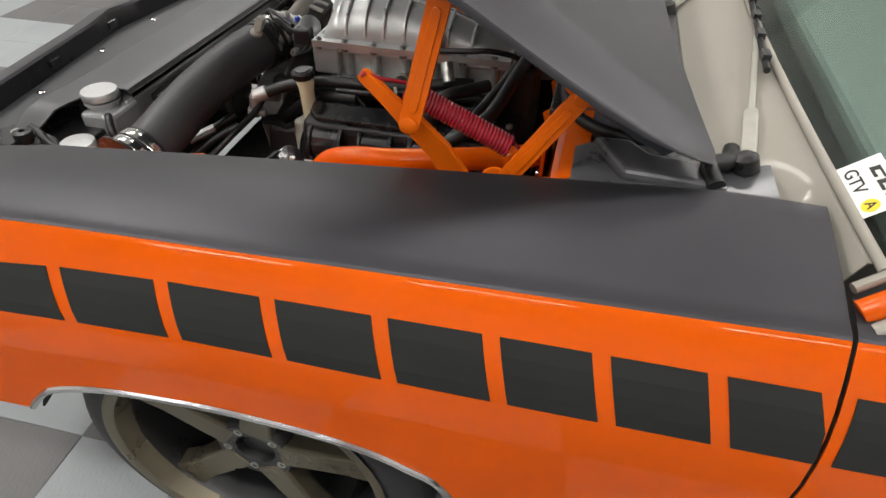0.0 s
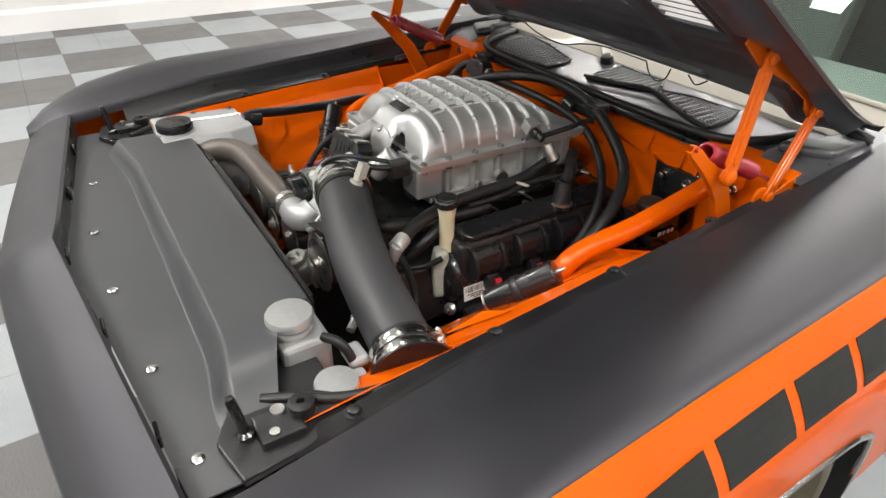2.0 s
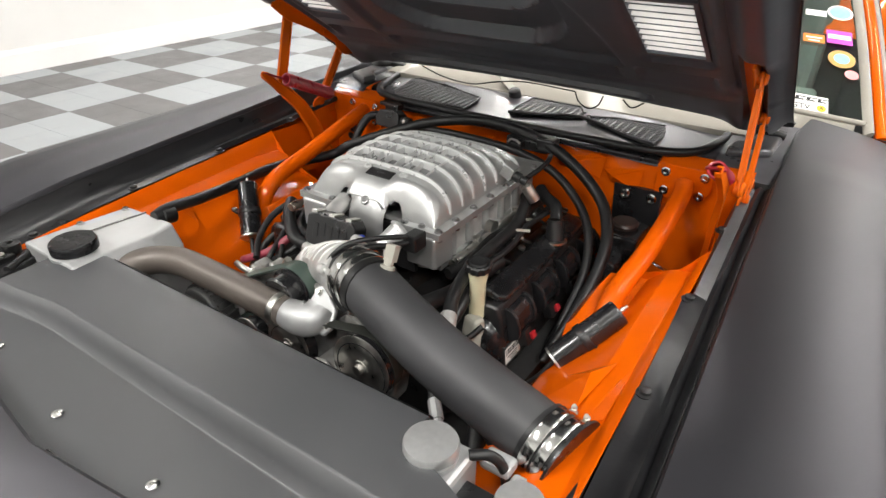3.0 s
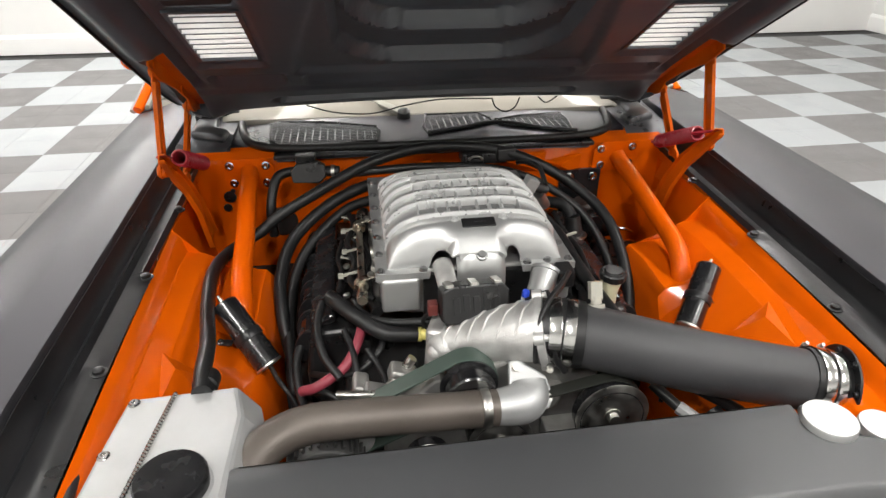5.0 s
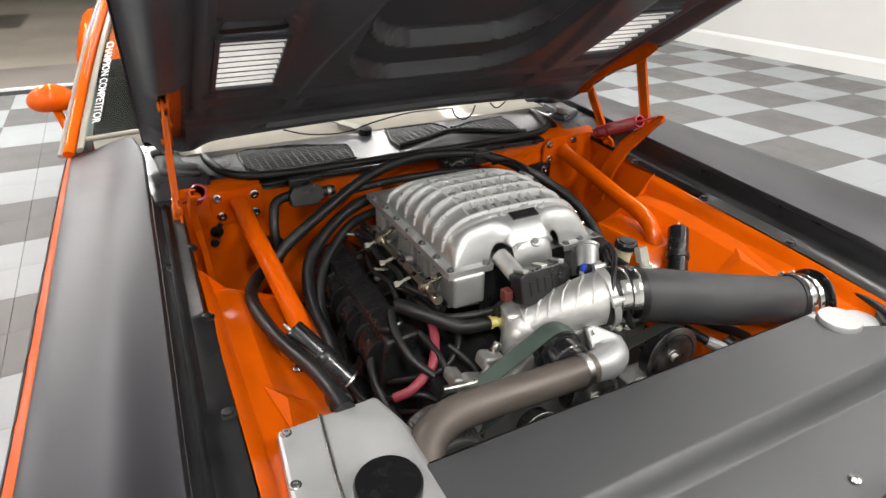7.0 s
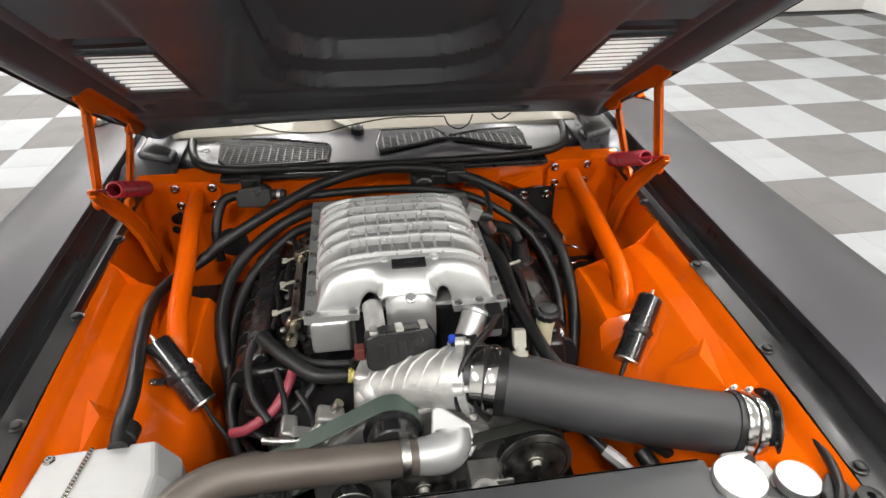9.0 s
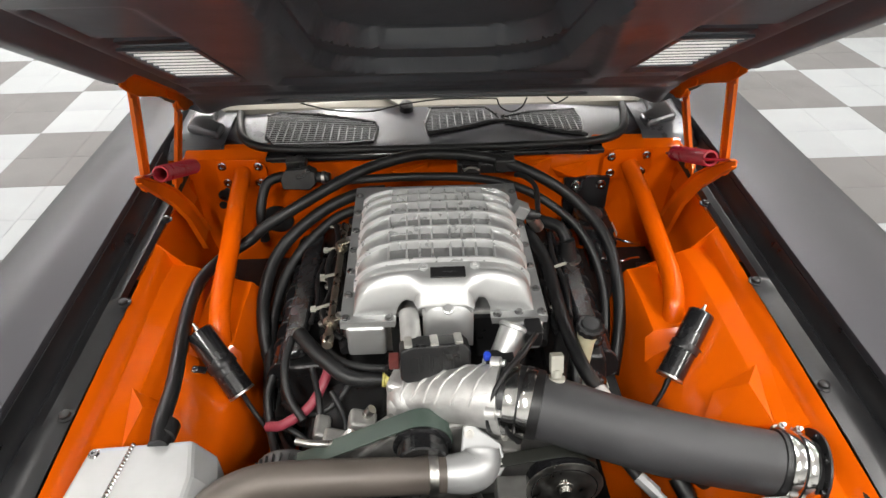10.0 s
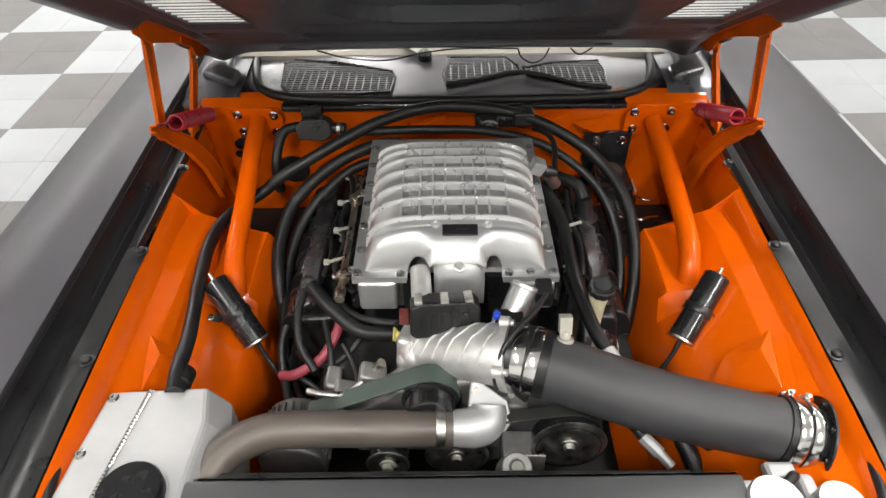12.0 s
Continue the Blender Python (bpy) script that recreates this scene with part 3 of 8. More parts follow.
filler_cap(radiator, (0.438, -0.942, 0.745), 0.0385, 0.031, 0.019, MACHINED, "machined aluminium screw cap")
filler_cap(radiator, (0.563, -0.920, 0.692), 0.0345, 0.029, 0.018, MACHINED, "machined aluminium screw cap")
bm = bmesh.new()
add_box(bm, (0.437, -0.932, 0.624), (0.092, 0.082, 0.206))
add_box(bm, (0.575, -0.905, 0.62), (0.10, 0.09, 0.13))
add_box(bm, (0.50, -0.862, 0.685), (0.05, 0.035, 0.02))
part("end_tank", bm, ALU_SHEET, radiator, bevel=0.008)
bm = bmesh.new()
add_tube(bm, [(0.475, -0.905, 0.725), (0.50, -0.885, 0.72), (0.515, -0.87, 0.68), (0.52, -0.86, 0.58)], 0.008)
part("overflow_hose", bm, RUBBER, radiator, smooth=True)


def latch_bracket(side):
    bm = bmesh.new()
    out = [(0.545, -1.075), (0.600, -1.105), (0.675, -1.09), (0.668, -1.03), (0.655, -0.93), (0.60, -0.925), (0.575, -0.955), (0.548, -1.03)]
    add_prism(bm, [(side * x, y) for x, y in out], 0.708, 0.722)
    add_box(bm, (side * 0.618, -1.025, 0.728), (0.055, 0.06, 0.016))
    bmesh.ops.recalc_face_normals(bm, faces=bm.faces[:])
    br = part("latch_bracket", bm, BLACK_PLASTIC, car, "black latch plate with a bonnet pin", bevel=0.003)
    bm = bmesh.new()
    add_tube(bm, [(side * 0.555, -1.03, 0.724), (side * 0.58, -0.985, 0.726), (side * 0.60, -0.955, 0.726), (side * 0.62, -0.90, 0.724), (side * 0.625, -0.82, 0.722)], 0.008)
    part("latch_cable", bm, BLACK_PLASTIC, br, smooth=True)
    bm = bmesh.new()
    add_lathe(bm, (side * 0.607, -1.066, 0.720), (0.01 * side, -0.14, 1), [(0.013, 0), (0.013, 0.01), (0.0075, 0.014), (0.0075, 0.072), (0.0055, 0.080), (0, 0.081)], 16)
    part("bonnet_pin", bm, BLACK_GLOSS, br, smooth=True)
    bm = bmesh.new()
    add_lathe(bm, (side * 0.613, -0.990, 0.728), (0, 0, 1), [(0.016, 0), (0.018, 0.008), (0.018, 0.022), (0.012, 0.024), (0.006, 0.024), (0.005, 0.016), (0, 0.016)], 24)
    part("rubber_stop", bm, RUBBER, br, smooth=True)
    bm = bmesh.new()
    add_cyl(bm, (side * 0.60, -1.02, 0.736), (side * 0.60, -1.02, 0.741), 0.010)
    add_cyl(bm, (side * 0.635, -1.035, 0.736), (side * 0.635, -1.035, 0.741), 0.007)
    part("latch_bolt", bm, STEEL, br, smooth=True)


latch_bracket(1)
latch_bracket(-1)


# ---- painted engine bay ----
def inner_fender(side):
    bm = bmesh.new()
    secs = []
    for y, top, fold, shelf, rail in ((-1.00, 0.735, 0.690, 0.600, 0.38), (-0.90, 0.745, 0.700, 0.605, 0.40), (-0.75, 0.757, 0.710, 0.610, 0.42), (-0.60, 0.768, 0.720, 0.615, 0.43), (-0.48, 0.776, 0.726, 0.622, 0.44), (-0.452, 0.778, 0.728, 0.668, 0.44), (-0.34, 0.786, 0.732, 0.676, 0.44), (-0.25, 0.792, 0.725, 0.670, 0.44)):
        secs.append([(side * p[0], y, p[1]) for p in ((0.628, top - 0.008), (0.620, top - 0.016), (0.612, top - 0.026), (0.604, fold + 0.007), (0.600, fold + 0.004), (0.563, fold - 0.004), (0.559, fold - 0.007), (0.520, shelf + (fold - shelf) * (0.55 if shelf < 0.65 else 0.22)), (0.440, shelf), (0.425, shelf - 0.02), (0.405, 0.52), (0.392, rail), (0.34, 0.38))])
    add_loft(bm, secs)
    thicken(bm, 0.002)
    ob = part("inner_fender", bm, ORANGE_BAY, car, "gloss orange painted inner wing panel", smooth=True)
    ob.data.set_sharp_from_angle(angle=radians(30))
    # rear pocket wall and side of the bay behind the wheel house
    bm = bmesh.new()
    add_loft(bm, [[(side * 0.634, y, 0.778), (side * 0.632, y, 0.74), (side * 0.622, y, 0.60), (side * 0.60, y, 0.42)] for y in (-0.26, -0.15, -0.05, 0.05)])
    thicken(bm, 0.002)
    part("apron", bm, ORANGE_BAY, ob, smooth=True)
    bm = bmesh.new()
    add_prism(bm, [(side * 0.63, 0.40), (side * 0.63, 0.79), (side * 0.578, 0.725), (side * 0.44, 0.662), (side * 0.40, 0.52), (side * 0.39, 0.40)], -0.002, 0.002, Matrix.Translation((0, -0.249, 0)) @ Matrix.Rotation(radians(90), 4, "X"))
    bmesh.ops.recalc_face_normals(bm, faces=bm.faces[:])
    part("wheelhouse_end", bm, ORANGE_BAY, ob)
    # pressed gusset
    bm = bmesh.new()
    a = [(side * 0.575, -0.60, 0.722), (side * 0.452, -0.690, 0.622), (side * 0.50, -0.62, 0.672), (side * 0.555, -0.72, 0.708)]
    vs = [bm.verts.new(p) for p in a]
    tip = bm.verts.new((side * 0.545, -0.640, 0.716))
    for p, q in ((0, 2), (2, 1), (1, 3), (3, 0)):
        bm.faces.new((vs[p], vs[q], tip))
    part("gusset", bm, ORANGE_BAY, ob)
    return ob


in_d = inner_fender(1)
inner_fender(-1)
bm = bmesh.new()
add_box(bm, (0.592, -0.675, 0.7185), (0.028, 0.13, 0.0015), Matrix.Rotation(radians(-32), 4, "Y"))
part("stamped_plate", bm, ORANGE_BAY, in_d, "orange painted stamped plate")

bm = bmesh.new()
secs = []
for x in [-0.64 + 0.04 * k for k in range(33)]:
    b = 0.012 * smooth01(0.05, 0.2, x) * (1 - smooth01(0.35, 0.45, x))
    secs.append([(x, 0.10, 0.845), (x, 0.062, 0.842), (x, 0.046, 0.832), (x, 0.040, 0.79 + b), (x, 0.034 - b, 0.72), (x, 0.03, 0.60), (x, 0.06, 0.40)])
add_loft(bm, secs)
thicken(bm, 0.003)
firewall = part("firewall", bm, ORANGE_BAY, car, "gloss orange painted bulkhead", smooth=True)
for x0, x1, y0, z0 in ((0.16, 0.30, 0.030, 0.80), (0.30, 0.40, 0.028, 0.79), (-0.12, -0.02, 0.03, 0.795)):
    bm = bmesh.new()
    vs = [bm.verts.new(p) for p in ((x0, y0, z0), (x1, y0, z0 + 0.02), (x1 - 0.01, y0, z0 - 0.04), (x0 + 0.02, y0, z0 - 0.03))]
    tip = bm.verts.new(((x0 + x1) / 2 - 0.02, y0 - 0.025, z0 - 0.005))
    for k in range(4):
        bm.faces.new((vs[k], vs[(k + 1) % 4], tip))
    part("pressed_bulge", bm, ORANGE_BAY, firewall)
# added sheet below the engine, its colour painted as the shade down there
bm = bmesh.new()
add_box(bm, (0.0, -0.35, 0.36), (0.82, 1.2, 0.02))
part("bay_bottom_shade", bm, DARK, car, "added near-black sheet for the shade under the bay")


def hex_bolt(parent, c, axis, r=0.010, h=0.008, material=None, name="bolt"):
    bm = bmesh.new()
    add_lathe(bm, c, axis, [(r * 1.35, 0), (r * 1.35, 0.002), (r, 0.003), (r * 0.95, h), (r * 0.55, h), (r * 0.5, h * 0.5), (0, h * 0.5)], 12)
    return part(name, bm, material or CHROME, parent, smooth=True)


# ---- brace bars from bulkhead to inner wings ----
def brace_bar(side):
    if side < 0:
        line = [(-0.494, 0.022, 0.806), (-0.490, -0.02, 0.798), (-0.487, -0.10, 0.782), (-0.478, -0.24, 0.752), (-0.472, -0.36, 0.728), (-0.468, -0.41, 0.708), (-0.466, -0.44, 0.675), (-0.466, -0.455, 0.62)]
    else:
        line = [(0.500, 0.022, 0.800), (0.505, -0.01, 0.785), (0.508, -0.10, 0.768), (0.506, -0.24, 0.742), (0.500, -0.34, 0.728), (0.495, -0.39, 0.710), (0.490, -0.42, 0.675), (0.488, -0.435, 0.62)]
    bm = bmesh.new()
    add_tube(bm, line, 0.0215, seg=20, steps=6)
    bar = part("brace_bar", bm, ORANGE, car, "bent round tube brace painted gloss orange", smooth=True)
    bm = bmesh.new()
    x = side * 0.497
    out = [(-0.065, -0.05), (0.035, -0.05), (0.062, -0.02), (0.062, 0.035), (-0.04, 0.035), (-0.065, 0.01)]
    add_prism(bm, [(side * a, b) for a, b in out], 0, 0.006, Matrix.Translation((x, 0.030, 0.805)) @ Matrix.Rotation(radians(90), 4, "X"))
    bmesh.ops.recalc_face_normals(bm, faces=bm.faces[:])
    part("mount_plate", bm, ORANGE, bar, bevel=0.0015)
    for dx, dz in ((-0.045, 0.015), (0.045, 0.018), (-0.042, -0.032), (0.040, -0.03)):
        hex_bolt(bar, (x + side * dx, 0.0245, 0.805 + dz), (0, -1, 0), 0.0085, 0.008)
    bm = bmesh.new()
    add_cyl(bm, (line[-1][0], line[-1][1] + 0.004, 0.628), (line[-1][0], line[-1][1], 0.618), 0.034)
    part("foot_plate", bm, ORANGE_BAY, bar)


brace_bar(1)
brace_bar(-1)


# ---- bonnet ----
HOOD_TILT = radians(31.8)
HC, HS = math.cos(HOOD_TILT), math.sin(HOOD_TILT)
HOOD = Matrix(((1, 0, 0, 0), (0, -HC, HS, 0.28), (0, HS, HC, 0.915), (0, 0, 0, 1)))     # x across, then forward along the sheet, then out of it
HOOD_LEN = 1.30
HALF = 0.674


def hood_rear(x):
    """Where the rear edge lies along the sheet: nearly straight, with round corners."""
    return 0.105 * (1 - (x / 0.67) ** 2) + 0.022 * (max(0.0, abs(x) - 0.625) / 0.05) ** 2


def along(x, v):
    """Presses the rear of the sheet up to its curved edge."""
    r = hood_rear(x)
    return v if v > 0.34 else r + (0.34 - r) * (v / 0.34)


def rounded_inside(x, v, hx, v0, v1, r):
    """How far a point lies inside a rounded rectangle (metres; minus: outside)."""
    cx, cv = abs(x), (v - (v0 + v1) / 2)
    hv = (v1 - v0) / 2
    qx, qv = cx - hx + r, abs(cv) - hv + r
    out = math.hypot(max(qx, 0), max(qv, 0)) + min(max(qx, qv), 0) - r
    return -out


def side_fold(v):
    """How much of the full turn-down the sheet's sides have at one place along."""
    return 1 - math.exp(-max(0.0, v) / 0.09)


def skirt(x, v):
    """How far the sheet's sides turn down."""
    return 0.030 * side_fold(v) * smooth01(0.585, 0.677, abs(x))


def hood_depth(x, v):
    """The inner panel's height under the outer sheet."""
    ax = abs(x)
    d = -0.052
    # rear rail with its long slot, and the bosses over the hinges
    rail = 1 - smooth01(0.262, 0.285, v)
    d -= 0.006 * rail
    d += 0.020 * smooth01(0.0, 0.014, rounded_inside(x + 0.02, v, 0.40, 0.135, 0.205, 0.034))
    d -= 0.022 * math.exp(-((ax - 0.575) / 0.035) ** 2 - ((v - 0.14) / 0.06) ** 2)
    # flat strips behind the middle panel and the louvres
    d += (0.004 + 0.30 * max(0.0, v - 0.300)) * smooth01(0.0, 0.010, rounded_inside(x, v, 0.325, 0.292, 0.368, 0.012))
    d += (0.004 + 0.26 * max(0.0, v - 0.300)) * smooth01(0.0, 0.010, rounded_inside(ax - 0.45, v, 0.085, 0.292, 0.385, 0.012))
    # hollow panels: middle trapezoid, then the scoop in two steps
    half = 0.345 - 0.10 * smooth01(0.36, 1.0, v)
    d += 0.014 * smooth01(0.0, 0.020, min(half - ax, v - 0.375, 1.06 - v))
    d += 0.030 * smooth01(0.0, 0.018, rounded_inside(x, v, 0.255, 0.405, 1.03, 0.16))
    d += 0.034 * smooth01(0.0, 0.020, rounded_inside(x, v, 0.225, 0.520, 0.985, 0.14))
    d -= 0.004 * math.exp(-(rounded_inside(x, v, 0.225, 0.520, 0.985, 0.14) / 0.008) ** 2)
    # louvre panels, sunk ahead of their windows
    d += 0.010 * smooth01(0.0, 0.014, rounded_inside(ax - 0.466, v, 0.078, 0.43, 0.95, 0.02))
    d += 0.014 * smooth01(0.0, 0.010, rounded_inside(ax - 0.464, v, 0.062, 0.708, 0.770, 0.012))
    # front cross panel
    d += 0.014 * smooth01(0.0, 0.02, rounded_inside(ax - 0.28, v, 0.22, 1.09, 1.22, 0.03))
    # side channel, then the deep rim
    d += 0.018 * math.exp(-((ax - 0.565) / 0.012) ** 2) * smooth01(0.30, 0.34, v)
    d -= 0.016 * smooth01(0.578, 0.604, ax) * (0.25 + 0.75 * smooth01(0.46, 0.54, v))
    edge = min(v - 0.05, HOOD_LEN - v)
    d += 0.040 * (1 - smooth01(0.0, 0.05, edge)) * (1 - smooth01(0.60, 0.64, ax))
    # seat of the hinge plate
    k = smooth01(0.0, 0.008, rounded_inside(ax - 0.604, v, 0.024, 0.125, 0.53, 0.012))
    d = d * (1 - k) + max(d, -0.040) * k
    k = smooth01(0.628, 0.668, ax)
    return d * (1 - k) - (0.004 + 0.038 * side_fold(v)) * k


SLOT = (0.407, 0.522, 0.468, 0.695)        # louvre window: across from-to, along from-to


def in_slot(x, v):
    return SLOT[0] < abs(x) < SLOT[1] and SLOT[2] < v < SLOT[3]


def make_hood():
    nx, nv = 160, 144
    xs = [-HALF + 2 * HALF * k / nx for k in range(nx + 1)]
    vs = [0.05 + (HOOD_LEN - 0.05) * k / nv for k in range(nv + 1)]
    for lo in (SLOT[0], SLOT[1]):
        for s in (-1, 1):
            i = min(range(len(xs)), key=lambda q: abs(xs[q] - s * lo))
            xs[i] = s * lo
    for lo in (SLOT[2], SLOT[3]):
        i = min(range(len(vs)), key=lambda q: abs(vs[q] - lo))
        vs[i] = lo
    bm = bmesh.new()
    grid = [[bm.verts.new(HOOD @ Vector((x, along(x, v), hood_depth(x, v)))) for x in xs] for v in vs]
    for j in range(nv):
        for i in range(nx):
            if not in_slot((xs[i] + xs[i + 1]) / 2, (vs[j] + vs[j + 1]) / 2):
                bm.faces.new((grid[j][i], grid[j][i + 1], grid[j + 1][i + 1], grid[j + 1][i]))
    inner = part("inner_panel", bm, HOOD_IN, None, smooth=True)
    # outer sheet, with the louvre windows left free
    bm = bmesh.new()
    ox = [0, 0.08, 0.15, 0.22, 0.28, 0.32, 0.36, 0.375, 0.39, SLOT[0], 0.46, SLOT[1], 0.535, 0.55, 0.565, 0.585, 0.60, 0.615, 0.63, 0.645, 0.660, 0.668, 0.674, 0.6765, 0.678]
    ox = [-x for x in ox[:0:-1]] + ox
    ov = [-0.004, 0.0, 0.02, 0.05, 0.1, 0.17, 0.25, 0.30, 0.335, 0.35, 0.365, 0.39, 0.43, SLOT[2], 0.53, 0.60, SLOT[3], 0.71, 0.725, 0.74, 0.77, 0.85, 0.95, 1.05, 1.1, 1.15, 1.25, HOOD_LEN - 0.01, HOOD_LEN]

    def top(x, v):
        z = 0.004 - 0.010 * (x / 0.67) ** 2 - skirt(x, v)
        z -= 0.011 * side_fold(v) if abs(x) > 0.677 else 0.003 * side_fold(v) if abs(x) > 0.675 else 0.012 if v < 0 or v > HOOD_LEN - 0.005 else 0
        z += 0.040 * smooth01(0.0, 0.05, rounded_inside(x, v, 0.30, 0.5, 1.1, 0.1))
        z -= 0.036 * smooth01(0.0, 0.03, rounded_inside(abs(x) - 0.464, v, 0.085, 0.34, 0.75, 0.01))
        return HOOD @ Vector((x, along(x, v), z))
    grid = [[bm.verts.new(top(x, v)) for x in ox] for v in ov]
    for j in range(len(ov) - 1):
        for i in range(len(ox) - 1):
            if not in_slot((ox[i] + ox[i + 1]) / 2, (ov[j] + ov[j + 1]) / 2):
                bm.faces.new((grid[j][i], grid[j][i + 1], grid[j + 1][i + 1], grid[j + 1][i]))
    bmesh.ops.recalc_face_normals(bm, faces=bm.faces[:])
    bmesh.ops.solidify(bm, geom=bm.faces[:], thickness=0.002)
    hood = part("bonnet", bm, MATTE, car, "matte black bonnet propped up on its rear hinges", smooth=True)
    inner.parent = hood
    inner["label"] = "glossy black pressed inner panel"
    for s in (-1, 1):
        bm = bmesh.new()
        x0, x1, v0, v1 = SLOT
        for cx, cv, sx, sv in ((x0 - 0.004, (v0 + v1) / 2, 0.008, v1 - v0 + 0.016), (x1 + 0.004, (v0 + v1) / 2, 0.008, v1 - v0 + 0.016), ((x0 + x1) / 2, v0 - 0.004, x1 - x0, 0.008), ((x0 + x1) / 2, v1 + 0.004, x1 - x0, 0.008)):
            add_box(bm, (s * cx, cv, -0.040), (sx, sv, 0.014))
        bm.transform(HOOD)
        bmesh.ops.recalc_face_normals(bm, faces=bm.faces[:])
        part("louvre_frame", bm, HOOD_IN, hood)
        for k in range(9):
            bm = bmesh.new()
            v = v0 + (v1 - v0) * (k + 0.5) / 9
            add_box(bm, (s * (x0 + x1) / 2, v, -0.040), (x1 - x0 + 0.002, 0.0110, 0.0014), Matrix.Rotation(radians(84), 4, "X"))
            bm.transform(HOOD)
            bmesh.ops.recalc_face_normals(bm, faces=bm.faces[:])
            part("louvre_slat", bm, SLAT_WHITE, hood, "louvre slat painted white for the brightness in its gap")
            bm = bmesh.new()
            add_box(bm, (s * (x0 + x1) / 2, v - 0.0005, -0.0462), (x1 - x0 + 0.002, 0.0050, 0.0016), Matrix.Rotation(radians(-14), 4, "X"))
            bm.transform(HOOD)
            bmesh.ops.recalc_face_normals(bm, faces=bm.faces[:])
            part("louvre_lip", bm, HOOD_IN, hood)
    # thin wires hanging under the rear rail
    for pts in ([(-0.34, 0.150, -0.058), (-0.27, 0.130, -0.074), (-0.17, 0.125, -0.080), (-0.08, 0.142, -0.066), (0.02, 0.160, -0.058), (0.16, 0.150, -0.058)],
                [(0.16, 0.150, -0.058), (0.172, 0.135, -0.078), (0.20, 0.128, -0.090), (0.226, 0.135, -0.080), (0.238, 0.150, -0.058)],
                [(0.29, 0.150, -0.058), (0.315, 0.140, -0.072), (0.345, 0.150, -0.058)]):
        bm = bmesh.new()
        add_tube(bm, [HOOD @ Vector(p) for p in pts], 0.0020, seg=8)
        part("wire", bm, RUBBER, hood, "thin black washer hose", smooth=True)
    return hood


make_hood()


# ---- bonnet hinges ----
def bar_between(bm, a, b, width, depth, up=(1, 0, 0), ends=True):
    """A flat bar from a to b with rounded ends."""
    a, b = Vector(a), Vector(b)
    z = (b - a).normalized()
    x = Vector(up)
    x = (x - z * x.dot(z)).normalized()
    y = z.cross(x)
    m = Matrix((y, z, x)).transposed().to_4x4()
    m.translation = a
    ln = (b - a).length
    out = []
    for k in range(9):
        t = math.pi + math.pi * k / 8
        out.append((width / 2 * math.cos(t), width / 2 * math.sin(t)))
    for k in range(9):
        t = math.pi * k / 8
        out.append((width / 2 * math.cos(t), ln + width / 2 * math.sin(t)))
    add_prism(bm, out, -depth / 2, depth / 2, m)


def channel_link(a, b, width, s):
    """A pressed link: a bar with round ends, folded edges and a raised middle."""
    bm = bmesh.new()
    a, b = Vector(a), Vector(b)
    bar_between(bm, a, b, width, 0.005)
    d = (b - a).normalized()
    bar_between(bm, a + d * 0.030 + Vector((s * 0.0030, 0, 0)), b - d * 0.030 + Vector((s * 0.0030, 0, 0)), width * 0.42, 0.004)
    side = d.cross(Vector((1, 0, 0))).normalized() * (width / 2 - 0.002)
    for k in (-1, 1):
        bar_between(bm, a + d * 0.022 + side * k - Vector((s * 0.0025, 0, 0)), b - d * 0.022 + side * k - Vector((s * 0.0025, 0, 0)), 0.004, 0.008)
    bmesh.ops.recalc_face_normals(bm, faces=bm.faces[:])
    return bm


